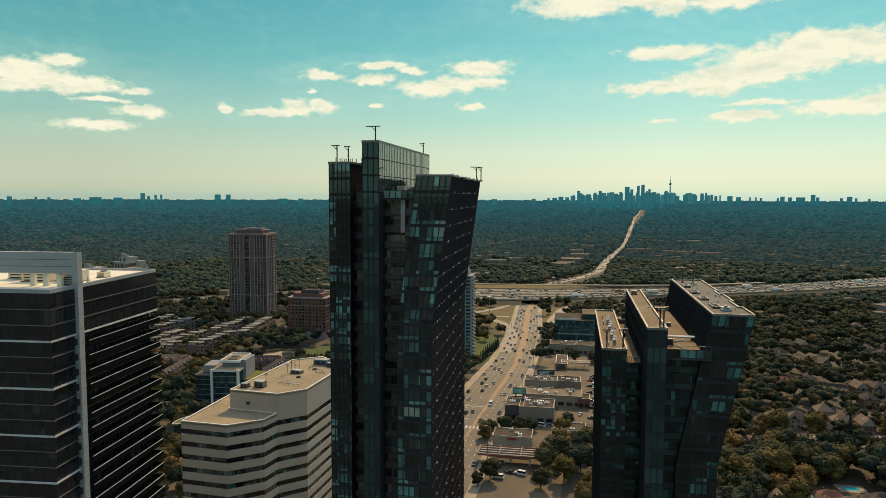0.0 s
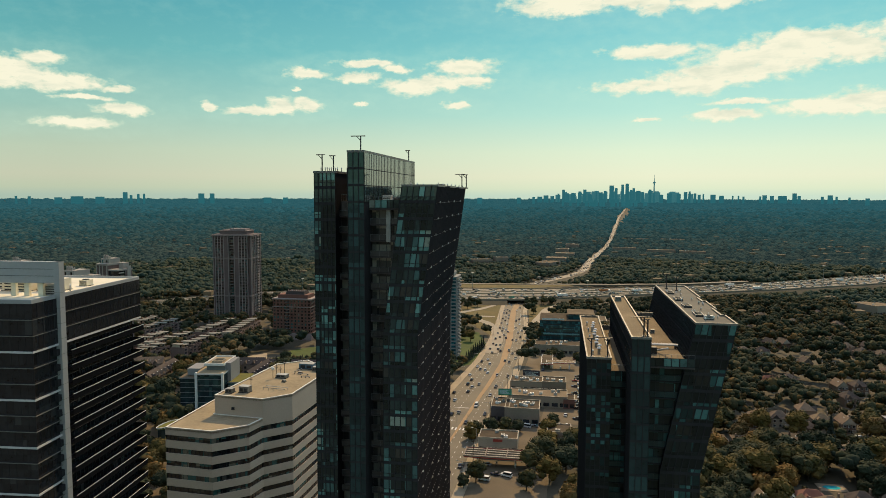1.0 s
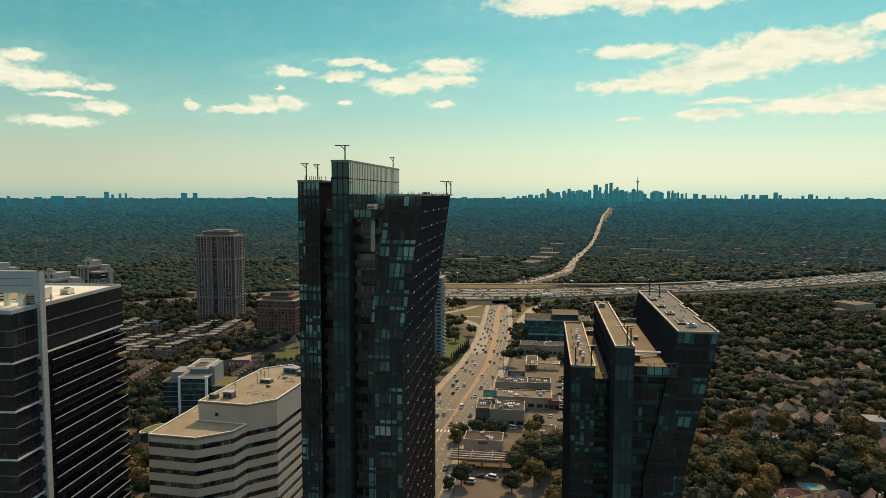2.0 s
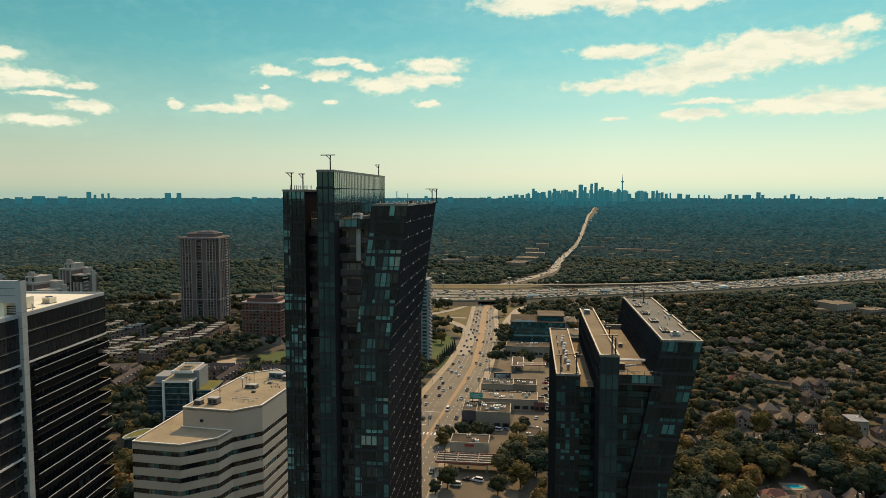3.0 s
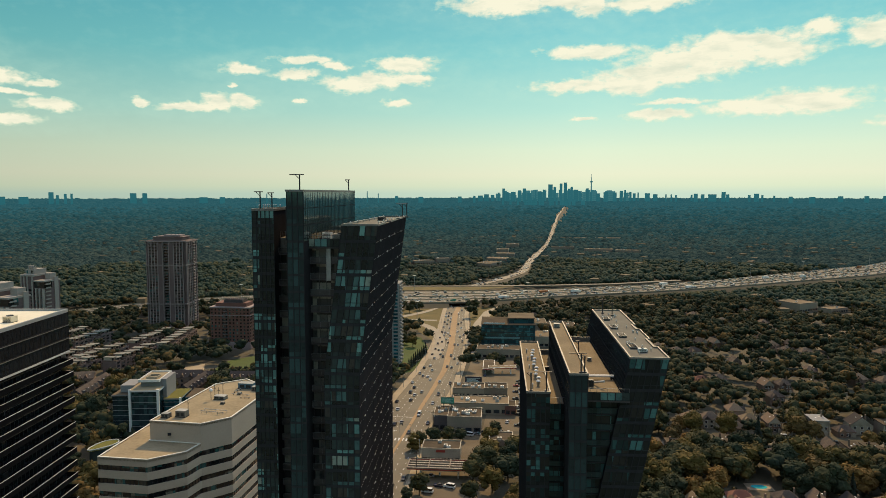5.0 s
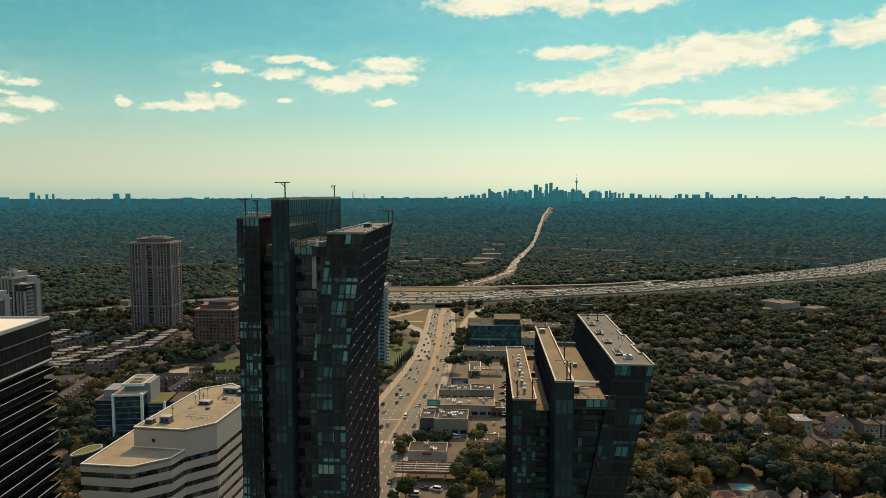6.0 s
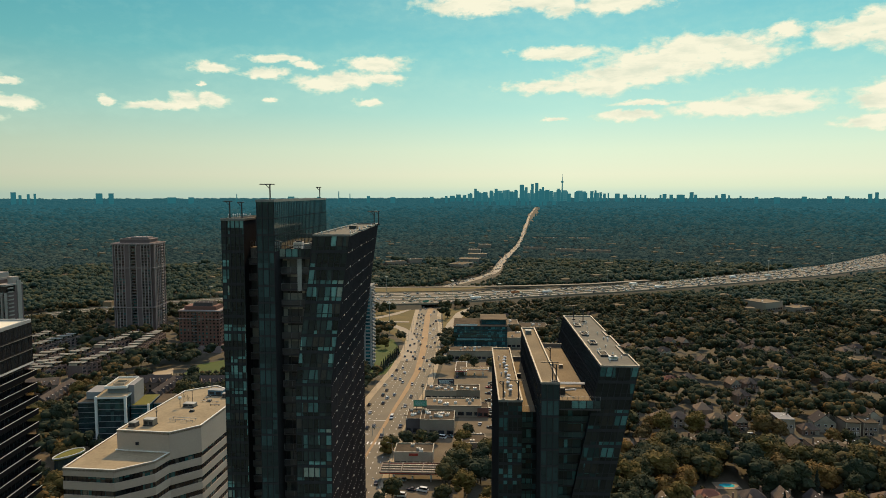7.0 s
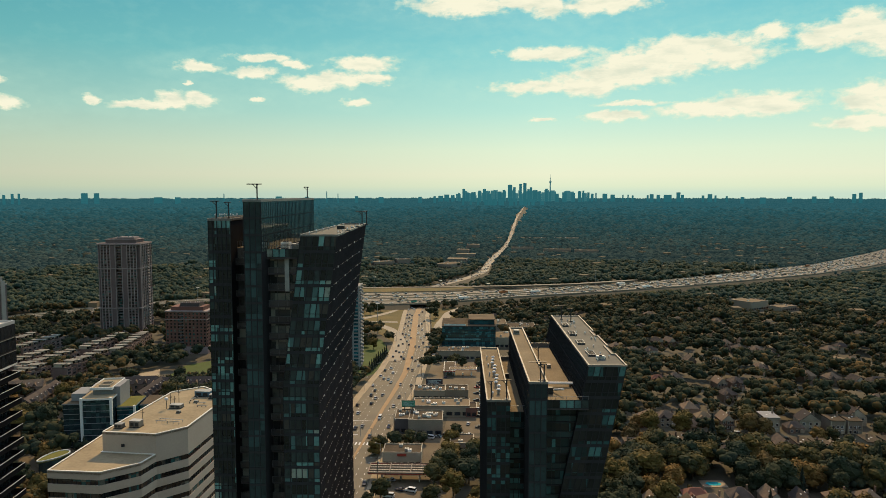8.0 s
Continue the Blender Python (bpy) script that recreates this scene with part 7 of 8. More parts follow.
ORANGE = mat("orange_trailer", (0.34, 0.12, 0.04), 0.6)
for q, fr, m in ((66, 0.58, ORANGE), (64, 0.2, WHITE), (70, 0.42, WHITE), (77, 0.84, WHITE), (84, 0.15, WHITE), (92, 0.62, WHITE), (99, 0.38, WHITE), (108, 0.8, ORANGE), (45, 0.3, WHITE)):
    p, p2 = H_N[q] * (1 - fr) + H_F[q] * fr, H_N[q + 1] * (1 - fr) + H_F[q + 1] * fr
    truck(p[0], p[1], deck_z(*p) + 0.04, math.degrees(math.atan2(*(p2 - p)[::-1])) - 90, m)

# ---- lamp posts, signals and poles
BARK = mat("bark", (0.09, 0.07, 0.05), 0.95, (0.05, 0.04, 0.03), 1.0, 6.0)


def mast(x, y, h, label, name="street_lamp", high=False, turn=0.0):
    t = thing(name, label, "street lamp", "highway masts" if high else "street lamps", (x, y, ground_z(x, y)), turn)
    part("pole", Mesh().cyl(0, 0, 0, h, 0.32 if high else 0.14, 7, 0.16 if high else 0.08), EQUIP, t)
    if high:
        part("lamp_ring", Mesh().cyl(0, 0, h - 0.4, h, 2.2, 10), EQUIP, t)
    else:
        part("arm", Mesh().bar((0, 0, h - 0.2), (2.4, 0, h + 0.3), 0.07), EQUIP, t)
        part("lamp_head", Mesh().box(2.0, 3.0, -0.2, 0.2, h + 0.2, h + 0.42), EQUIP, t)


for x, y in ((76, 978), (216, 876), (161, 920), (59, 724), (-250, 850), (-152, 905), (420, 1010), (640, 1070), (760, 1110), (980, 1230)):
    mast(x, y, 32, "tall highway light mast with a lamp ring", "light_mast", True)
for k in range(8, 62, 5):
    mast(*offset(AV_R, 2.0)[k], 9.5, "grey street lamp on the sidewalk", turn=170)
    mast(*offset(AV_L, -2.0)[k], 9.5, "grey street lamp on the sidewalk", turn=-10)
t = thing("overhead_sign", "green overhead highway sign on the bridge", "road sign", "", (122, 905, -4), 30)
part("panel", Mesh().box(-5, 5, -0.1, 0.1, 0, 3.0), GREENS, t)
part("bracket", Mesh().box(-4, -3.7, 0.1, 0.8, 0, 2).box(3.7, 4, 0.1, 0.8, 0, 2), STEEL, t)
for k in (10, 17, 24, 31, 38, 45, 52):
    x, y = offset(AV_R, 4.2)[k]
    t = thing("utility_pole", "dark wooden utility pole with a crossarm", "utility pole", "utility poles", (x, y, ground_z(x, y)), -AX)
    part("pole", Mesh().cyl(0, 0, 0, 13.5, 0.2, 7, 0.13), BARK, t)
    part("crossarm", Mesh().box(-1.3, 1.3, -0.09, 0.09, 12.3, 12.5), BARK, t)
    part("transformer", Mesh().cyl(0.45, 0, 9.8, 10.9, 0.28, 8), EQUIP, t)
for x, y in ((28, 390), (22, 396), (47, 425)):
    t = thing("signal_mast", "traffic signal on a curved mast arm", "traffic light", "signals", (x, y, 0), -AX)
    part("pole", Mesh().cyl(0, 0, 0, 6.5, 0.12, 6), EQUIP, t)
    part("arm", Mesh().bar((0, 0, 6.3), (-5, 0, 6.6), 0.07), EQUIP, t)
    part("signal_head", Mesh().box(-5.2, -4.8, -0.2, 0.2, 5.5, 6.6), STEEL, t)

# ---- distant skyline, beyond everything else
# teal emission on these blocks stands in for haze; DISTW carries the most
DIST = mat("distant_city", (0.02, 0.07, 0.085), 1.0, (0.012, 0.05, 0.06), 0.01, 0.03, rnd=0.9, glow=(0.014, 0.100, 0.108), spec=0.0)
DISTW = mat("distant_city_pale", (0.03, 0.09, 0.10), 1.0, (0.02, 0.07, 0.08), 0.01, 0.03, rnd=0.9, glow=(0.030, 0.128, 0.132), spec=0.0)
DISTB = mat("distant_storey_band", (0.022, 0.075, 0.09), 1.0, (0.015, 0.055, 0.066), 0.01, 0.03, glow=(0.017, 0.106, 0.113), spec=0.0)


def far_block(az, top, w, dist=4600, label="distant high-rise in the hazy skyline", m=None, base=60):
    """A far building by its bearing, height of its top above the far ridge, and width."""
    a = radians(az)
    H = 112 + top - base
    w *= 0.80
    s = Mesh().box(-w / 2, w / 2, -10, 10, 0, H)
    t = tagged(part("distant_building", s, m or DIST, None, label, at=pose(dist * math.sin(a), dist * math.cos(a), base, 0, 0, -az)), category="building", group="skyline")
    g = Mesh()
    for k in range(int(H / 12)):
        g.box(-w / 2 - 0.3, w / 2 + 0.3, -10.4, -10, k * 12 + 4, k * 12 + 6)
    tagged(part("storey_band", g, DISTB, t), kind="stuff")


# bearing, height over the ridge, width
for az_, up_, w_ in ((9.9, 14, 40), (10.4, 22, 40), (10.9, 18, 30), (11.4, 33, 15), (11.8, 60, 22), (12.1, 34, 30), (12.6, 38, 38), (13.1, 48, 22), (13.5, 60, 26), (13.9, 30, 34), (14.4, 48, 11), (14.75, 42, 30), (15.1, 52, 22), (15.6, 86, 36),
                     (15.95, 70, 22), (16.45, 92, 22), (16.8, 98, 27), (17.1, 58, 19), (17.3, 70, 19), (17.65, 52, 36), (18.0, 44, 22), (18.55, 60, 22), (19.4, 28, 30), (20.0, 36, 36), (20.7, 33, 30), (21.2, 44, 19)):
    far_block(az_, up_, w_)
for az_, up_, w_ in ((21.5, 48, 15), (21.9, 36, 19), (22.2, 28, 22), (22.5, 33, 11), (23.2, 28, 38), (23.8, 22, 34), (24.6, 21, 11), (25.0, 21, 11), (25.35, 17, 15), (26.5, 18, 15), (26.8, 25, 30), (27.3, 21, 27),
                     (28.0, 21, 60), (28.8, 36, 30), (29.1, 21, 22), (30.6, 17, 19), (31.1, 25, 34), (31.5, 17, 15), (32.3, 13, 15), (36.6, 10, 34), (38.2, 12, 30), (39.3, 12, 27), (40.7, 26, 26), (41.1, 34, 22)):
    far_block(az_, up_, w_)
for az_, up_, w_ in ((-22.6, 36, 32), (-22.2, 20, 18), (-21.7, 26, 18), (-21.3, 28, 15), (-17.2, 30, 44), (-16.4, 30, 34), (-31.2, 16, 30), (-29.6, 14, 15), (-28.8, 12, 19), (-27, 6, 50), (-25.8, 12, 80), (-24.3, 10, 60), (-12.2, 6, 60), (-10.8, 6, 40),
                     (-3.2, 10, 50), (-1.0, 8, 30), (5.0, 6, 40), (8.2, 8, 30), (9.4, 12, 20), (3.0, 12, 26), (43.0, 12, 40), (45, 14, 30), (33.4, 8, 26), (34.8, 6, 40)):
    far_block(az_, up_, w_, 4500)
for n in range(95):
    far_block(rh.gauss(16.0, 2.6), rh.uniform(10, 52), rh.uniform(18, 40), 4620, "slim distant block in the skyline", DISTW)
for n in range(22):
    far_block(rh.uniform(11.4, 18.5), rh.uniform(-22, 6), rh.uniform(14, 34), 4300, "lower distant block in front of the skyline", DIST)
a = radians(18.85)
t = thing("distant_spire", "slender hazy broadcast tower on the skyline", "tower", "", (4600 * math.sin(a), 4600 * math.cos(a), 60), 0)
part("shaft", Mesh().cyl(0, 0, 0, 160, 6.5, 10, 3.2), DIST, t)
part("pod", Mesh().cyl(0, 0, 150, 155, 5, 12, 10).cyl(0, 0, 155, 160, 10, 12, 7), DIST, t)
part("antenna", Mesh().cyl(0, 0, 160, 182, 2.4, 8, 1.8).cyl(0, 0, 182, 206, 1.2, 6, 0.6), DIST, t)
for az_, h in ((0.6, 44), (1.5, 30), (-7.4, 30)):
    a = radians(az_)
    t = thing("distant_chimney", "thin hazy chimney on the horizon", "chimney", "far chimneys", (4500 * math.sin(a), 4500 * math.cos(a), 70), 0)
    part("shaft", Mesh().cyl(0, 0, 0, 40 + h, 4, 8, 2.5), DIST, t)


# ---- trees
LEAF = mat("foliage", (0.105, 0.073, 0.018), 0.9, ((0.024, 0.033, 0.017), (0.042, 0.044, 0.018)), 0.12, 0.7, isl=0.2, rnd=0.6, bump=0.6, bscale=0.55, bdist=1.3, spec=0.15)
LEAF_A = mat("autumn_foliage", (0.21, 0.115, 0.03), 0.9, ((0.08, 0.055, 0.02), (0.13, 0.08, 0.024)), 0.15, 1.4, isl=0.2, rnd=0.5, bump=0.6, bscale=0.55, bdist=1.3, spec=0.15)
CONIF = mat("conifer_foliage", (0.028, 0.034, 0.02), 0.9, (0.013, 0.018, 0.012), 0.2, 1.5, isl=0.3, rnd=0.4, bump=0.8, bscale=2.0, spec=0.15)
WOOD = mat("woodland_foliage", (0.108, 0.064, 0.020), 0.95, ((0.019, 0.028, 0.018), (0.028, 0.036, 0.019), (0.043, 0.043, 0.020)), 0.012, 0.5, isl=0.5, bump=0.5, bscale=0.5, bdist=1.4, spec=0.1, amount=0.75)
# foliage again, bluer and paler: the valley's haze is mixed into its base colour
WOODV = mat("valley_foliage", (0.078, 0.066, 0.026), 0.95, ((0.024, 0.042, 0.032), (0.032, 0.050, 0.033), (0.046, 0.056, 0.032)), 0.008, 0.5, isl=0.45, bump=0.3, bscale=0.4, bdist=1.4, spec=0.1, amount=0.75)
# five tones by distance: haze painted as a teal glow, stronger farther out
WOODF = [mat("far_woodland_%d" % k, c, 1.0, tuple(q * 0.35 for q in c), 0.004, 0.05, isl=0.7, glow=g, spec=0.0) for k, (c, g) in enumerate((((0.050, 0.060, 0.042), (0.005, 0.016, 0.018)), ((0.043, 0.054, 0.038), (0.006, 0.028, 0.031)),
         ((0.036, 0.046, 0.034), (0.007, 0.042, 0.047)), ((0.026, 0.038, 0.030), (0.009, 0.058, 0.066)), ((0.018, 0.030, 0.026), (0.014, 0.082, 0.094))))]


def lumpy(n, rng, amt):
    v, f = ico(n)
    k = Vector((rng.random() * 50, rng.random() * 50, rng.random() * 50))
    d = np.array([noise.noise(Vector(p) * 1.7 + k) + 0.5 * noise.noise(Vector(p) * 4.1 + k) for p in v])
    return v * (1 + amt * d)[:, None], f


def crown_mesh(seed, w, h, m):
    """Clumps of foliage on an uneven crown, with loose sprays of leaves that break the outline."""
    rng = random.Random(seed)
    s = Mesh()
    cs = []
    for k in range(20):
        a, q = rng.random() * 6.283, math.sqrt(rng.random()) * 0.72
        z = rng.uniform(0.12, 0.8)
        q *= 1.0 - 0.75 * max(0, z - 0.35)
        cs.append((q * w / 2 * math.cos(a), q * w / 2 * math.sin(a), h * z, w * rng.uniform(0.10, 0.22)))
    cs.append((0, 0, h * 0.45, w * 0.30))
    for x, y, z, r in cs:
        v, f = lumpy(2, rng, 0.42)
        s.add(v * (r, r, r * 0.82) + (x, y, z), f)
    for k in range(1000):
        x, y, z, r = rng.choice(cs)
        d = Vector((rng.gauss(0, 1), rng.gauss(0, 1), rng.gauss(0.25, 1))).normalized()
        p = Vector((x, y, z)) + d * r * rng.uniform(0.9, 1.3)
        a = Vector((rng.gauss(0, 1), rng.gauss(0, 1), rng.gauss(0, 0.6))).normalized() * rng.uniform(0.22, 0.6)
        b = d.cross(a).normalized() * rng.uniform(0.2, 0.5)
        s.add([p - a, p + b, p + a, p - b], [(0, 1, 2, 3)])
    return s.data("crown", [m])


def trunk_mesh(seed, h, r):
    rng = random.Random(seed)
    s = Mesh().cyl(0, 0, 0, h * 0.55, r, 7, r * 0.6)
    for k in range(5):
        a = k * 1.26 + rng.random()
        s.bar((0, 0, h * rng.uniform(0.3, 0.5)), (h * 0.2 * math.cos(a), h * 0.2 * math.sin(a), h * rng.uniform(0.6, 0.8)), r * 0.35, 5)
    return s.data("trunk", [BARK])


def conifer_mesh(seed, w, h):
    rng = random.Random(seed)
    s = Mesh()
    n = 9
    for k in range(n):
        z = h * (0.08 + 0.9 * k / n)
        r = w / 2 * (1 - k / n) + 0.2
        for j in range(9):
            a = j * 0.698 + rng.random() * 0.5
            e = r * rng.uniform(0.75, 1.15)
            s.add([(0, 0, z + h * 0.12), (e * math.cos(a - 0.4), e * math.sin(a - 0.4), z - 0.1), (e * 1.1 * math.cos(a), e * 1.1 * math.sin(a), z - 0.3), (e * math.cos(a + 0.4), e * math.sin(a + 0.4), z - 0.1)], [(0, 1, 2), (0, 2, 3)])
    return s.data("crown", [CONIF])


CROWNS = [(crown_mesh(k, 9 + k % 4, 8 + k % 3, LEAF), trunk_mesh(k, 9 + k % 3, 0.28)) for k in range(7)] + [(crown_mesh(20 + k, 8 + k, 7.5, LEAF_A), trunk_mesh(20 + k, 9, 0.25)) for k in range(3)]
CONES = [(conifer_mesh(40 + k, 4.6, 12), trunk_mesh(40 + k, 8, 0.2)) for k in range(2)]


def tree(x, y, k, size, cone=False, label=""):
    cr, tr = (CONES if cone else CROWNS)[k % (2 if cone else 10)]
    lab = label or ("dark green conifer" if cone else "leafy tree turning autumn orange" if k % 10 > 6 else "leafy green broadleaf tree") + " among houses"
    t = tagged(part("tree", tr, None, None, lab), category="tree", group="conifers" if cone else "trees")
    t.matrix_basis = pose(x, y, ground_z(x, y) - 0.1, 0, 0, (x * 37 + y * 11) % 360)
    t.scale = (size, size, size * (0.9 + 0.2 * ((x * 13) % 1)))
    part("crown", cr, None, t, at=(0, 0, 0.6 if cone else 2.2))


rt = random.Random(21)
count = 0
NEAR = []
# street trees and the clump beside the shops
for x, y, s in ((32, 371, 0.9), (40, 377, 0.9), (48, 377, 0.85), (55, 379, 0.7), (28, 366, 0.9), (53, 321, 1.3), (62, 335, 1.3), (70, 320, 1.4), (74, 338, 1.2), (80, 350, 1.2), (66, 350, 1.1), (71, 371, 1.0), (76, 380, 1.0), (60, 308, 1.3), (48, 300, 1.0), (26, 309, 1.1), (20, 303, 0.7),
                (84, 330, 1.2), (90, 345, 1.3), (86, 312, 1.3), (98, 330, 1.2), (100, 350, 1.2), (104, 365, 1.1), (78, 302, 1.3), (94, 300, 1.3), (70, 292, 1.2), (110, 320, 1.3), (112, 300, 1.2), (112, 342, 1.2), (118, 360, 1.2),
                (98, 572, 0.8), (108, 566, 0.8), (116, 556, 0.8), (92, 588, 0.8), (114, 578, 0.7), (128, 552, 0.8), (130, 545, 0.9), (134, 520, 0.9)):
    tree(x, y, rt.randrange(7), s)
    count += 1
for x, y, s in ((8, 590, 1.0), (16, 606, 1.1), (30, 640, 1.2), (40, 655, 1.3), (48, 640, 1.2), (36, 668, 1.2), (22, 660, 1.2), (50, 672, 1.0), (12, 640, 1.1), (36, 700, 1.0), (24, 780, 1.1), (60, 850, 1.2), (46, 862, 1.3), (74, 868, 1.2), (30, 858, 1.3), (52, 876, 1.3), (66, 880, 1.1),
                (136, 812, 0.9), (146, 870, 1.2), (160, 880, 1.2), (172, 885, 1.1), (140, 878, 1.1), (16, 560, 0.9), (5, 570, 1.0)):
    tree(x, y, rt.randrange(7), s)
# courtyard trees behind the pale office
for x, y, s, k in ((-113, 302, 1.1, 0), (-121, 313, 1.2, 8), (-108, 312, 1.0, 2), (-128, 326, 1.1, 3), (-118, 330, 1.2, 4), (-136, 338, 1.1, 7), (-142, 352, 1.2, 5), (-150, 340, 1.2, 1), (-133, 312, 1.1, 6), (-124, 298, 1.1, 2),
                   (-112, 345, 1.0, 9), (-104, 330, 1.1, 0), (-146, 322, 1.2, 3), (-152, 366, 1.1, 4), (-118, 288, 1.1, 5), (-106, 288, 1.0, 1), (-150, 306, 1.2, 6), (-100, 312, 1.0, 3)):
    tree(x, y, k, s)
    NEAR.append((x, y))
# large trees between the house rows, the golden ones apart
for x, y, s, k in ((164, 328, 1.45, 0), (173, 333, 1.5, 1), (178, 324, 1.35, 2), (158, 309, 1.5, 3), (146, 304, 1.4, 4), (184, 318, 1.3, 5), (180, 306, 1.35, 6), (164, 296, 1.3, 7), (138, 300, 1.4, 1), (246, 358, 1.4, 8), (252, 354, 1.2, 8), (222, 334, 1.2, 0), (227, 325, 1.35, 3),
                   (207, 310, 1.5, 2), (216, 316, 1.45, 5), (203, 296, 1.35, 6), (225, 308, 1.45, 1), (234, 307, 1.4, 4), (225, 288, 1.4, 9), (231, 285, 1.3, 8), (214, 289, 1.3, 0), (240, 301, 1.3, 2), (168, 318, 1.4, 0), (195, 318, 1.4, 3), (150, 318, 1.3, 6), (250, 310, 1.4, 0),
                   (262, 304, 1.4, 3), (274, 306, 1.3, 9), (284, 300, 1.4, 1), (246, 288, 1.3, 7), (262, 284, 1.3, 5), (186, 378, 1.0, 7), (252, 371, 1.2, 2), (132, 310, 1.4, 2), (126, 296, 1.4, 5), (118, 288, 1.4, 3), (128, 322, 1.3, 0), (138, 326, 1.3, 4), (140, 290, 1.2, 6), (318, 340, 1.2, 1), (340, 336, 1.3, 8),
                   (176, 352, 0.9, 7), (184, 350, 0.9, 2), (222, 350, 0.9, 5), (276, 340, 1.0, 8), (284, 338, 0.9, 1)):
    tree(x, y, k, s * 1.08)
    NEAR.append((x, y))
    count += 1
for k in range(9):
    tree(38 + k * 2.4, 548 + k * 7.5, k, 0.85, True, "dark conifer beside the avenue sidewalk")
for k in range(12):
    tree(-130 + k * 4.4, 537 + k * 0.8 + (k % 3) * 2, k, 0.62, True, "dark conifer along a park lawn")
for n in range(30000):
    if count > 300:
        break
    a = radians(rt.uniform(5, 44) if n % 4 else rt.uniform(-34, -8))
    r = rt.uniform(285, 420) if n % 4 else rt.uniform(330, 560)
    x, y = r * math.sin(a), r * math.cos(a)
    if (0 < x < 125 and y > 280) or open_ground(x, y, 2.2) or any((x - p) ** 2 + (y - q) ** 2 < 60 for p, q in NEAR):
        continue
    if x < 0 and x > -120 and y < 350:
        continue
    NEAR.append((x, y))
    k = rt.randrange(7) if rt.random() < 0.72 else 7 + rt.randrange(3)
    tree(x, y, k, rt.uniform(0.85, 1.6), rt.random() < 0.10)
    count += 1

# the rest of the trees, past counting
TEMPL = []
for k in range(6):
    rng = random.Random(70 + k)
    vs, fs, n0 = [], [], 0
    for j in range(9):
        v, f = lumpy(2 if j == 0 else 1, rng, 0.45)
        a = j * 2.4 + rng.random()
        r = 0.58 if j == 0 else rng.uniform(0.2, 0.4)
        e = rng.uniform(0.45, 0.75)
        off = (0, 0, 0) if j == 0 else (e * math.cos(a), e * math.sin(a), rng.uniform(-0.3, 0.55) * (1.3 - e))
        vs.append(v * r * (1, 1, 0.85) + off)
        fs.append(np.array(f) + n0)
        n0 += len(v)
    lv, lf = [], []
    for j in range(110):
        b = rng.choice(vs)
        p = Vector(b[rng.randrange(len(b))]) * rng.uniform(1.0, 1.15)
        a1 = Vector((rng.gauss(0, 1), rng.gauss(0, 1), rng.gauss(0, 0.6))).normalized() * rng.uniform(0.04, 0.11)
        a2 = a1.cross(p).normalized() * rng.uniform(0.05, 0.12)
        lf += [(n0, n0 + 1, n0 + 2), (n0, n0 + 2, n0 + 3)]
        lv += [p - a1, p + a2, p + a1, p - a2]
        n0 += 4
    vs.append(np.array([q[:] for q in lv]))
    fs.append(np.array(lf))
    TEMPL.append((np.concatenate(vs), np.concatenate(fs)))
SMALL = []
for k in range(6):
    rng = random.Random(90 + k)
    vs, fs, n0 = [], [], 0
    for j in range(5):
        v, f = lumpy(1, rng, 0.5)
        a, e = j * 1.57 + rng.random(), 0.0 if j == 0 else rng.uniform(0.4, 0.75)
        vs.append(v * (0.7 if j == 0 else rng.uniform(0.28, 0.5)) * (1, 1, 0.85) + (e * math.cos(a), e * math.sin(a), 0 if j == 0 else rng.uniform(-0.2, 0.35)))
        fs.append(np.array(f) + n0)
        n0 += len(v)
    SMALL.append((np.concatenate(vs), np.concatenate(fs)))
TINY = [(lambda v, f: (v * (1, 1, 0.7), np.array(f)))(*lumpy(1, random.Random(110 + k), 0.4)) for k in range(6)]


def wood(name, spots, shapes, m, label):
    V, F, n0 = [], [], 0
    for x, y, r, h, k in spots:
        v, f = shapes[k % len(shapes)]
        c, s = math.cos(k * 1.7), math.sin(k * 1.7)
        w = np.c_[v[:, 0] * c - v[:, 1] * s, v[:, 0] * s + v[:, 1] * c, v[:, 2]] * (r, r, max(r * 0.9, h * 0.42))
        V.append(w + (x, y, ground_z(x, y) + h * 0.58))
        F.append(f + n0)
        n0 += len(v)
    return bulk(name, np.concatenate(V), np.concatenate(F), m, label, "trees")


def spots(r0, r1, az0, az1, spacing, size, check, seed):
    """Trees on a jittered grid in a sector of the plan."""
    rng = random.Random(seed)
    out, r = [], r0
    while r < r1:
        st = spacing(r)
        n = int((az1 - az0) * r / st)
        for i in range(n):
            a = az0 + (az1 - az0) * (i + rng.random()) / n
            q = r + rng.uniform(-0.5, 0.5) * st
            x, y = q * math.sin(a), q * math.cos(a)
            w = size(q) * rng.choice((0.55, 0.75, 0.9, 1.0, 1.2, 1.55)) * rng.uniform(0.9, 1.1)
            w *= 1.0 + 0.75 * noise.noise(Vector((x / 70, y / 70, seed)))
            w = min(w, 1.3 * size(q))
            h = min(7 + w * 1.2, 18) * rng.uniform(0.75, 1.2)
            blocked = check(x, y, w, h, rng)
            if blocked == 2 and rng.random() < 0.8:
                w, h = w * 0.45, 5.0
                blocked = check(x, y, w, h, rng)
            if not blocked:
                out.append((x, y, w, h, rng.randrange(1000)))
        r += st * 0.9
    return out


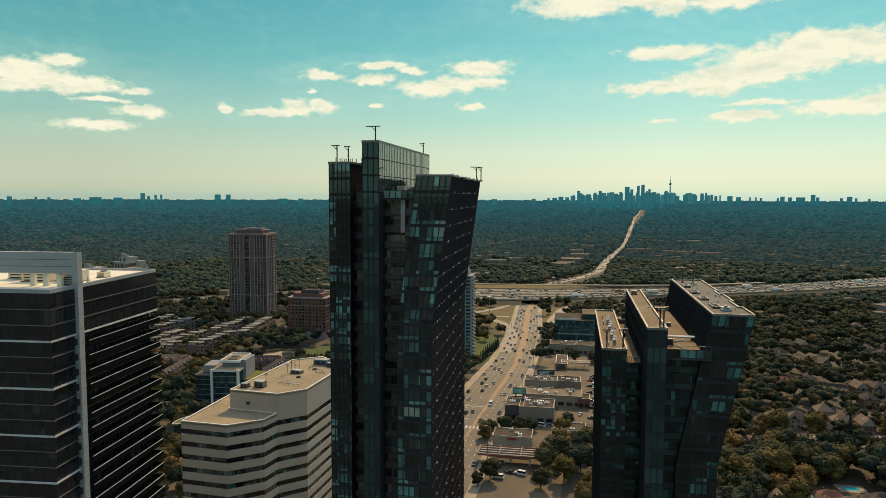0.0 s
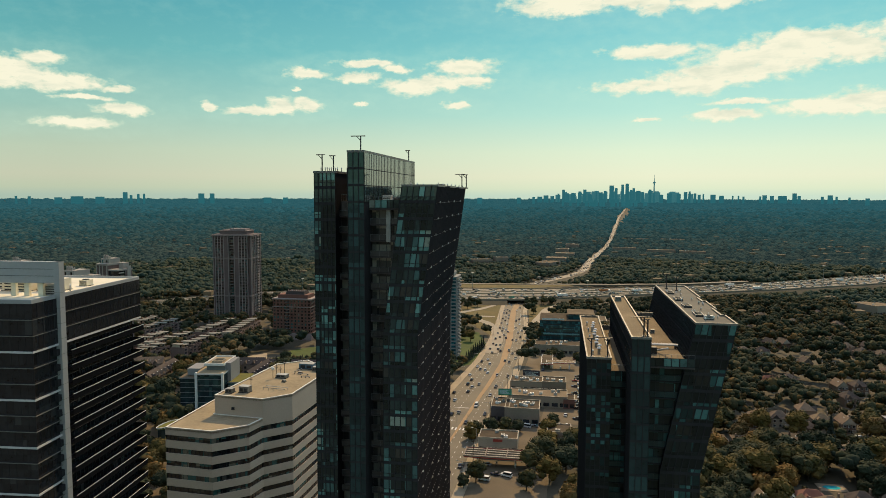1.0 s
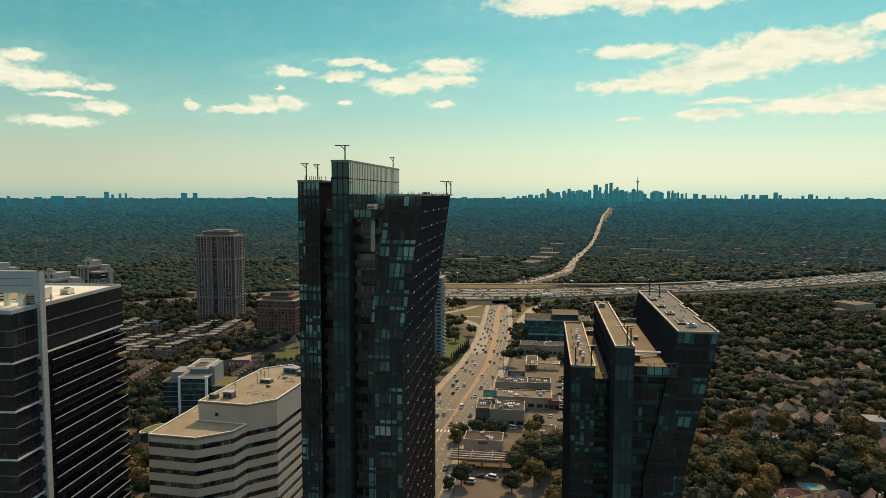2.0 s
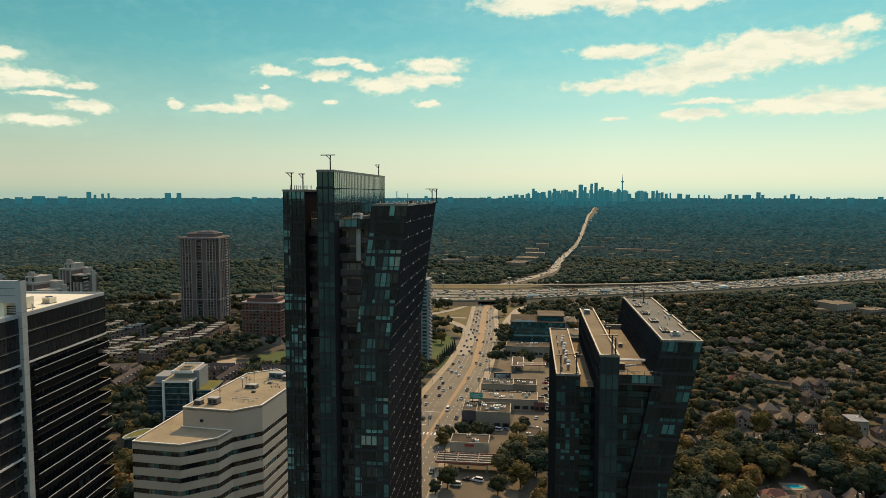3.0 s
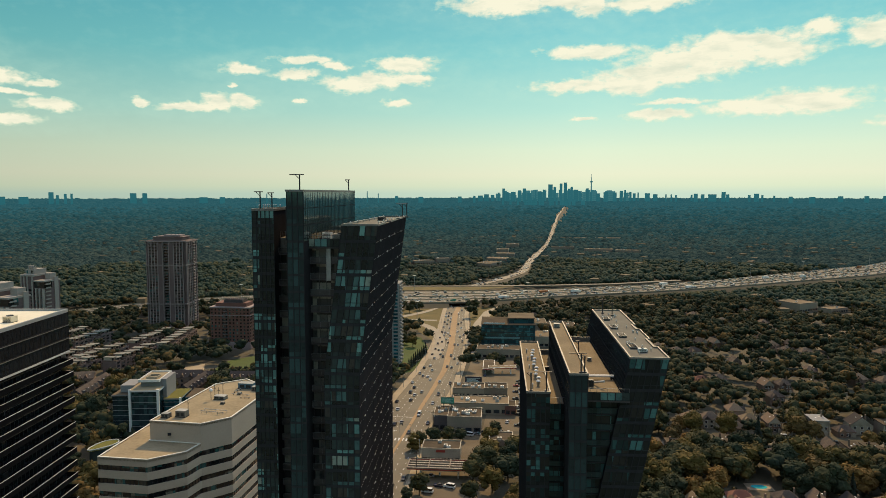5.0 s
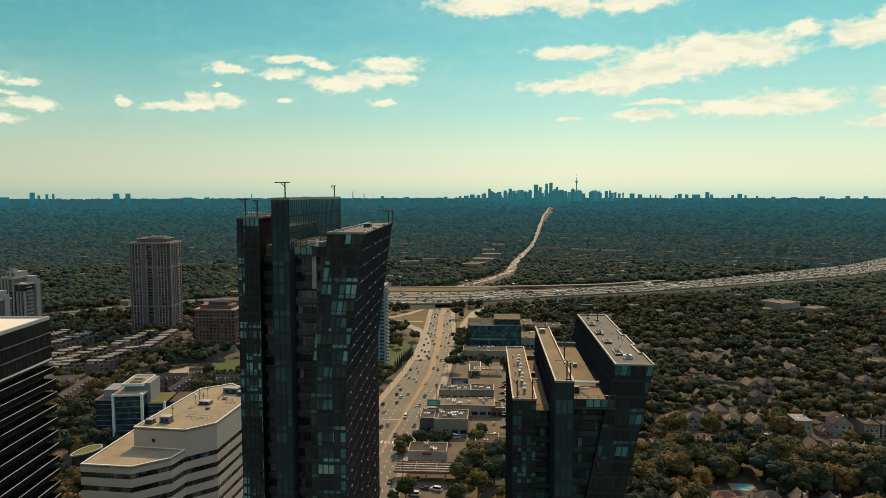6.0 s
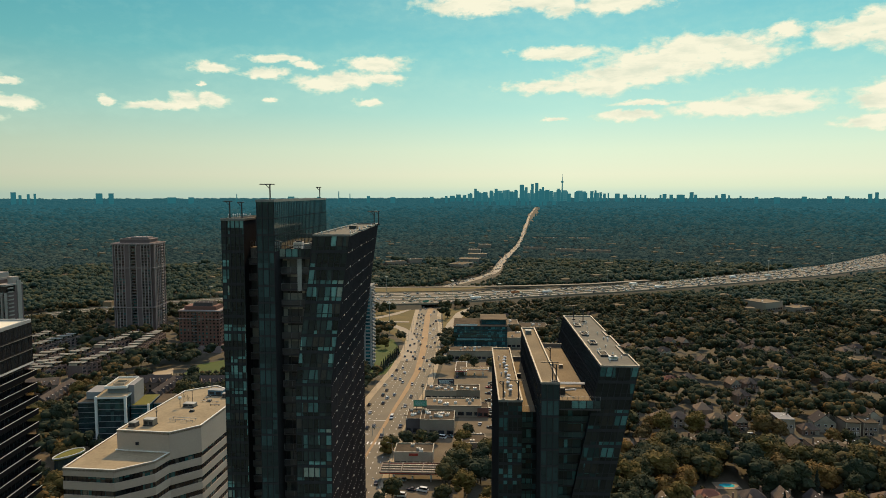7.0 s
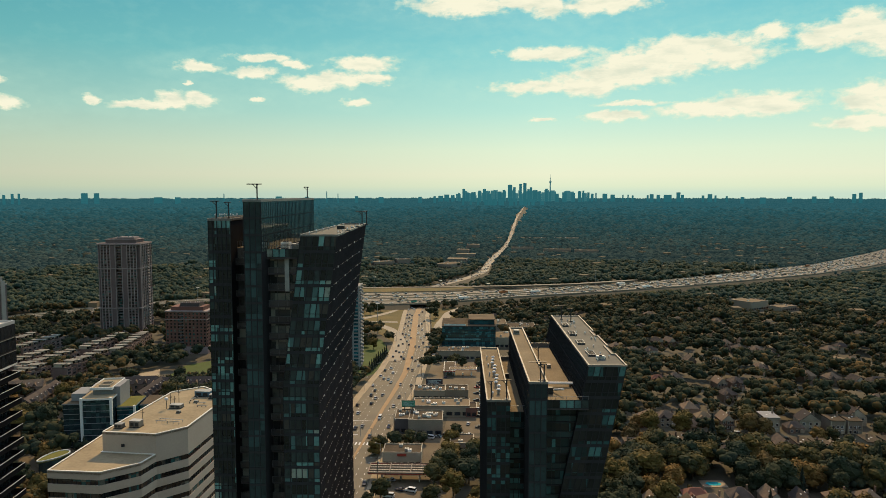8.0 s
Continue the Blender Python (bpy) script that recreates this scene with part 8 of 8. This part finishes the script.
def chk(x, y, w, h, rng):
    if any((x - p) ** 2 + (y - q) ** 2 < 40 for p, q in NEAR) if x * x + y * y < 330000 else False:
        return True
    if y < 360 and -125 < x < 125:
        return True
    if -300 < x < -150 and 530 < y < 750 and rng.random() < 0.6:
        return True
    q = 1.0 + 10.0 / math.hypot(x, y)
    if h > 6 and x > 120 and open_ground(x * q, y * q, 0.0):
        return 2
    return 1 if open_ground(x, y, w * 0.45) else 2 if blocks(x, y, h + 2, w) else 0


mid = spots(285, 1000, radians(-37), radians(46), lambda r: 10.6, lambda r: 6.2, chk, 1)
wood("woodland_near", mid, TEMPL, WOOD, "dense broadleaf trees round the houses")
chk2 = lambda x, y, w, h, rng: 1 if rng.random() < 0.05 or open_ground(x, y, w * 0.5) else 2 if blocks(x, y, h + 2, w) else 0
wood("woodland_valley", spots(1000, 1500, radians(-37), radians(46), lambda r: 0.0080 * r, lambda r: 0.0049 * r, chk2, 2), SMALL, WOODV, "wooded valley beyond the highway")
chk3 = lambda x, y, w, h, rng: 1 if rng.random() < 0.04 or open_ground(x, y, 4) else 2 if blocks(x, y, min(h, 12) * 0.58 + w * 0.95, w * 0.6) else 0
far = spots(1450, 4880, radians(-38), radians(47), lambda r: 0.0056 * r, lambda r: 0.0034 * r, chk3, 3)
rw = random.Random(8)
# sort far trees into rings, each ring with its own painted haze
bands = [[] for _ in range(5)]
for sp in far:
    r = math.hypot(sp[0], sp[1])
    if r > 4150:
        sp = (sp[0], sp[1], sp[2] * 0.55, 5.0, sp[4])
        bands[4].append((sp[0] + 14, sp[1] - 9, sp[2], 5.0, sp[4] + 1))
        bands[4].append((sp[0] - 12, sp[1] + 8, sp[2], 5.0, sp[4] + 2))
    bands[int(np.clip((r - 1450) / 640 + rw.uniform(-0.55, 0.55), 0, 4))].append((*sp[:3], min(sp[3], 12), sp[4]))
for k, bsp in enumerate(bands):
    wood("backdrop_woodland", bsp, TINY, WOODF[k], "far woodland with a teal glow added for haze")
# roofs that show between far trees
fm = Mesh()
for n in range(300):
    a, r = radians(rt.uniform(-35, 44)), rt.uniform(880, 2600)
    x, y = r * math.sin(a), r * math.cos(a)
    if open_ground(x, y, 8) or blocks(x, y, 14, 12):
        continue
    w, d, h = rt.uniform(9, 17), rt.uniform(9, 14), rt.uniform(9.5, 13.5)
    fm.rbox(x, y, ground_z(x, y), w, d, h, rt.uniform(-20, 20))
tagged(part("far_roof", fm, TANROOF, None, "pale roofs showing between far trees"), "", "roofs", "", "stuff")
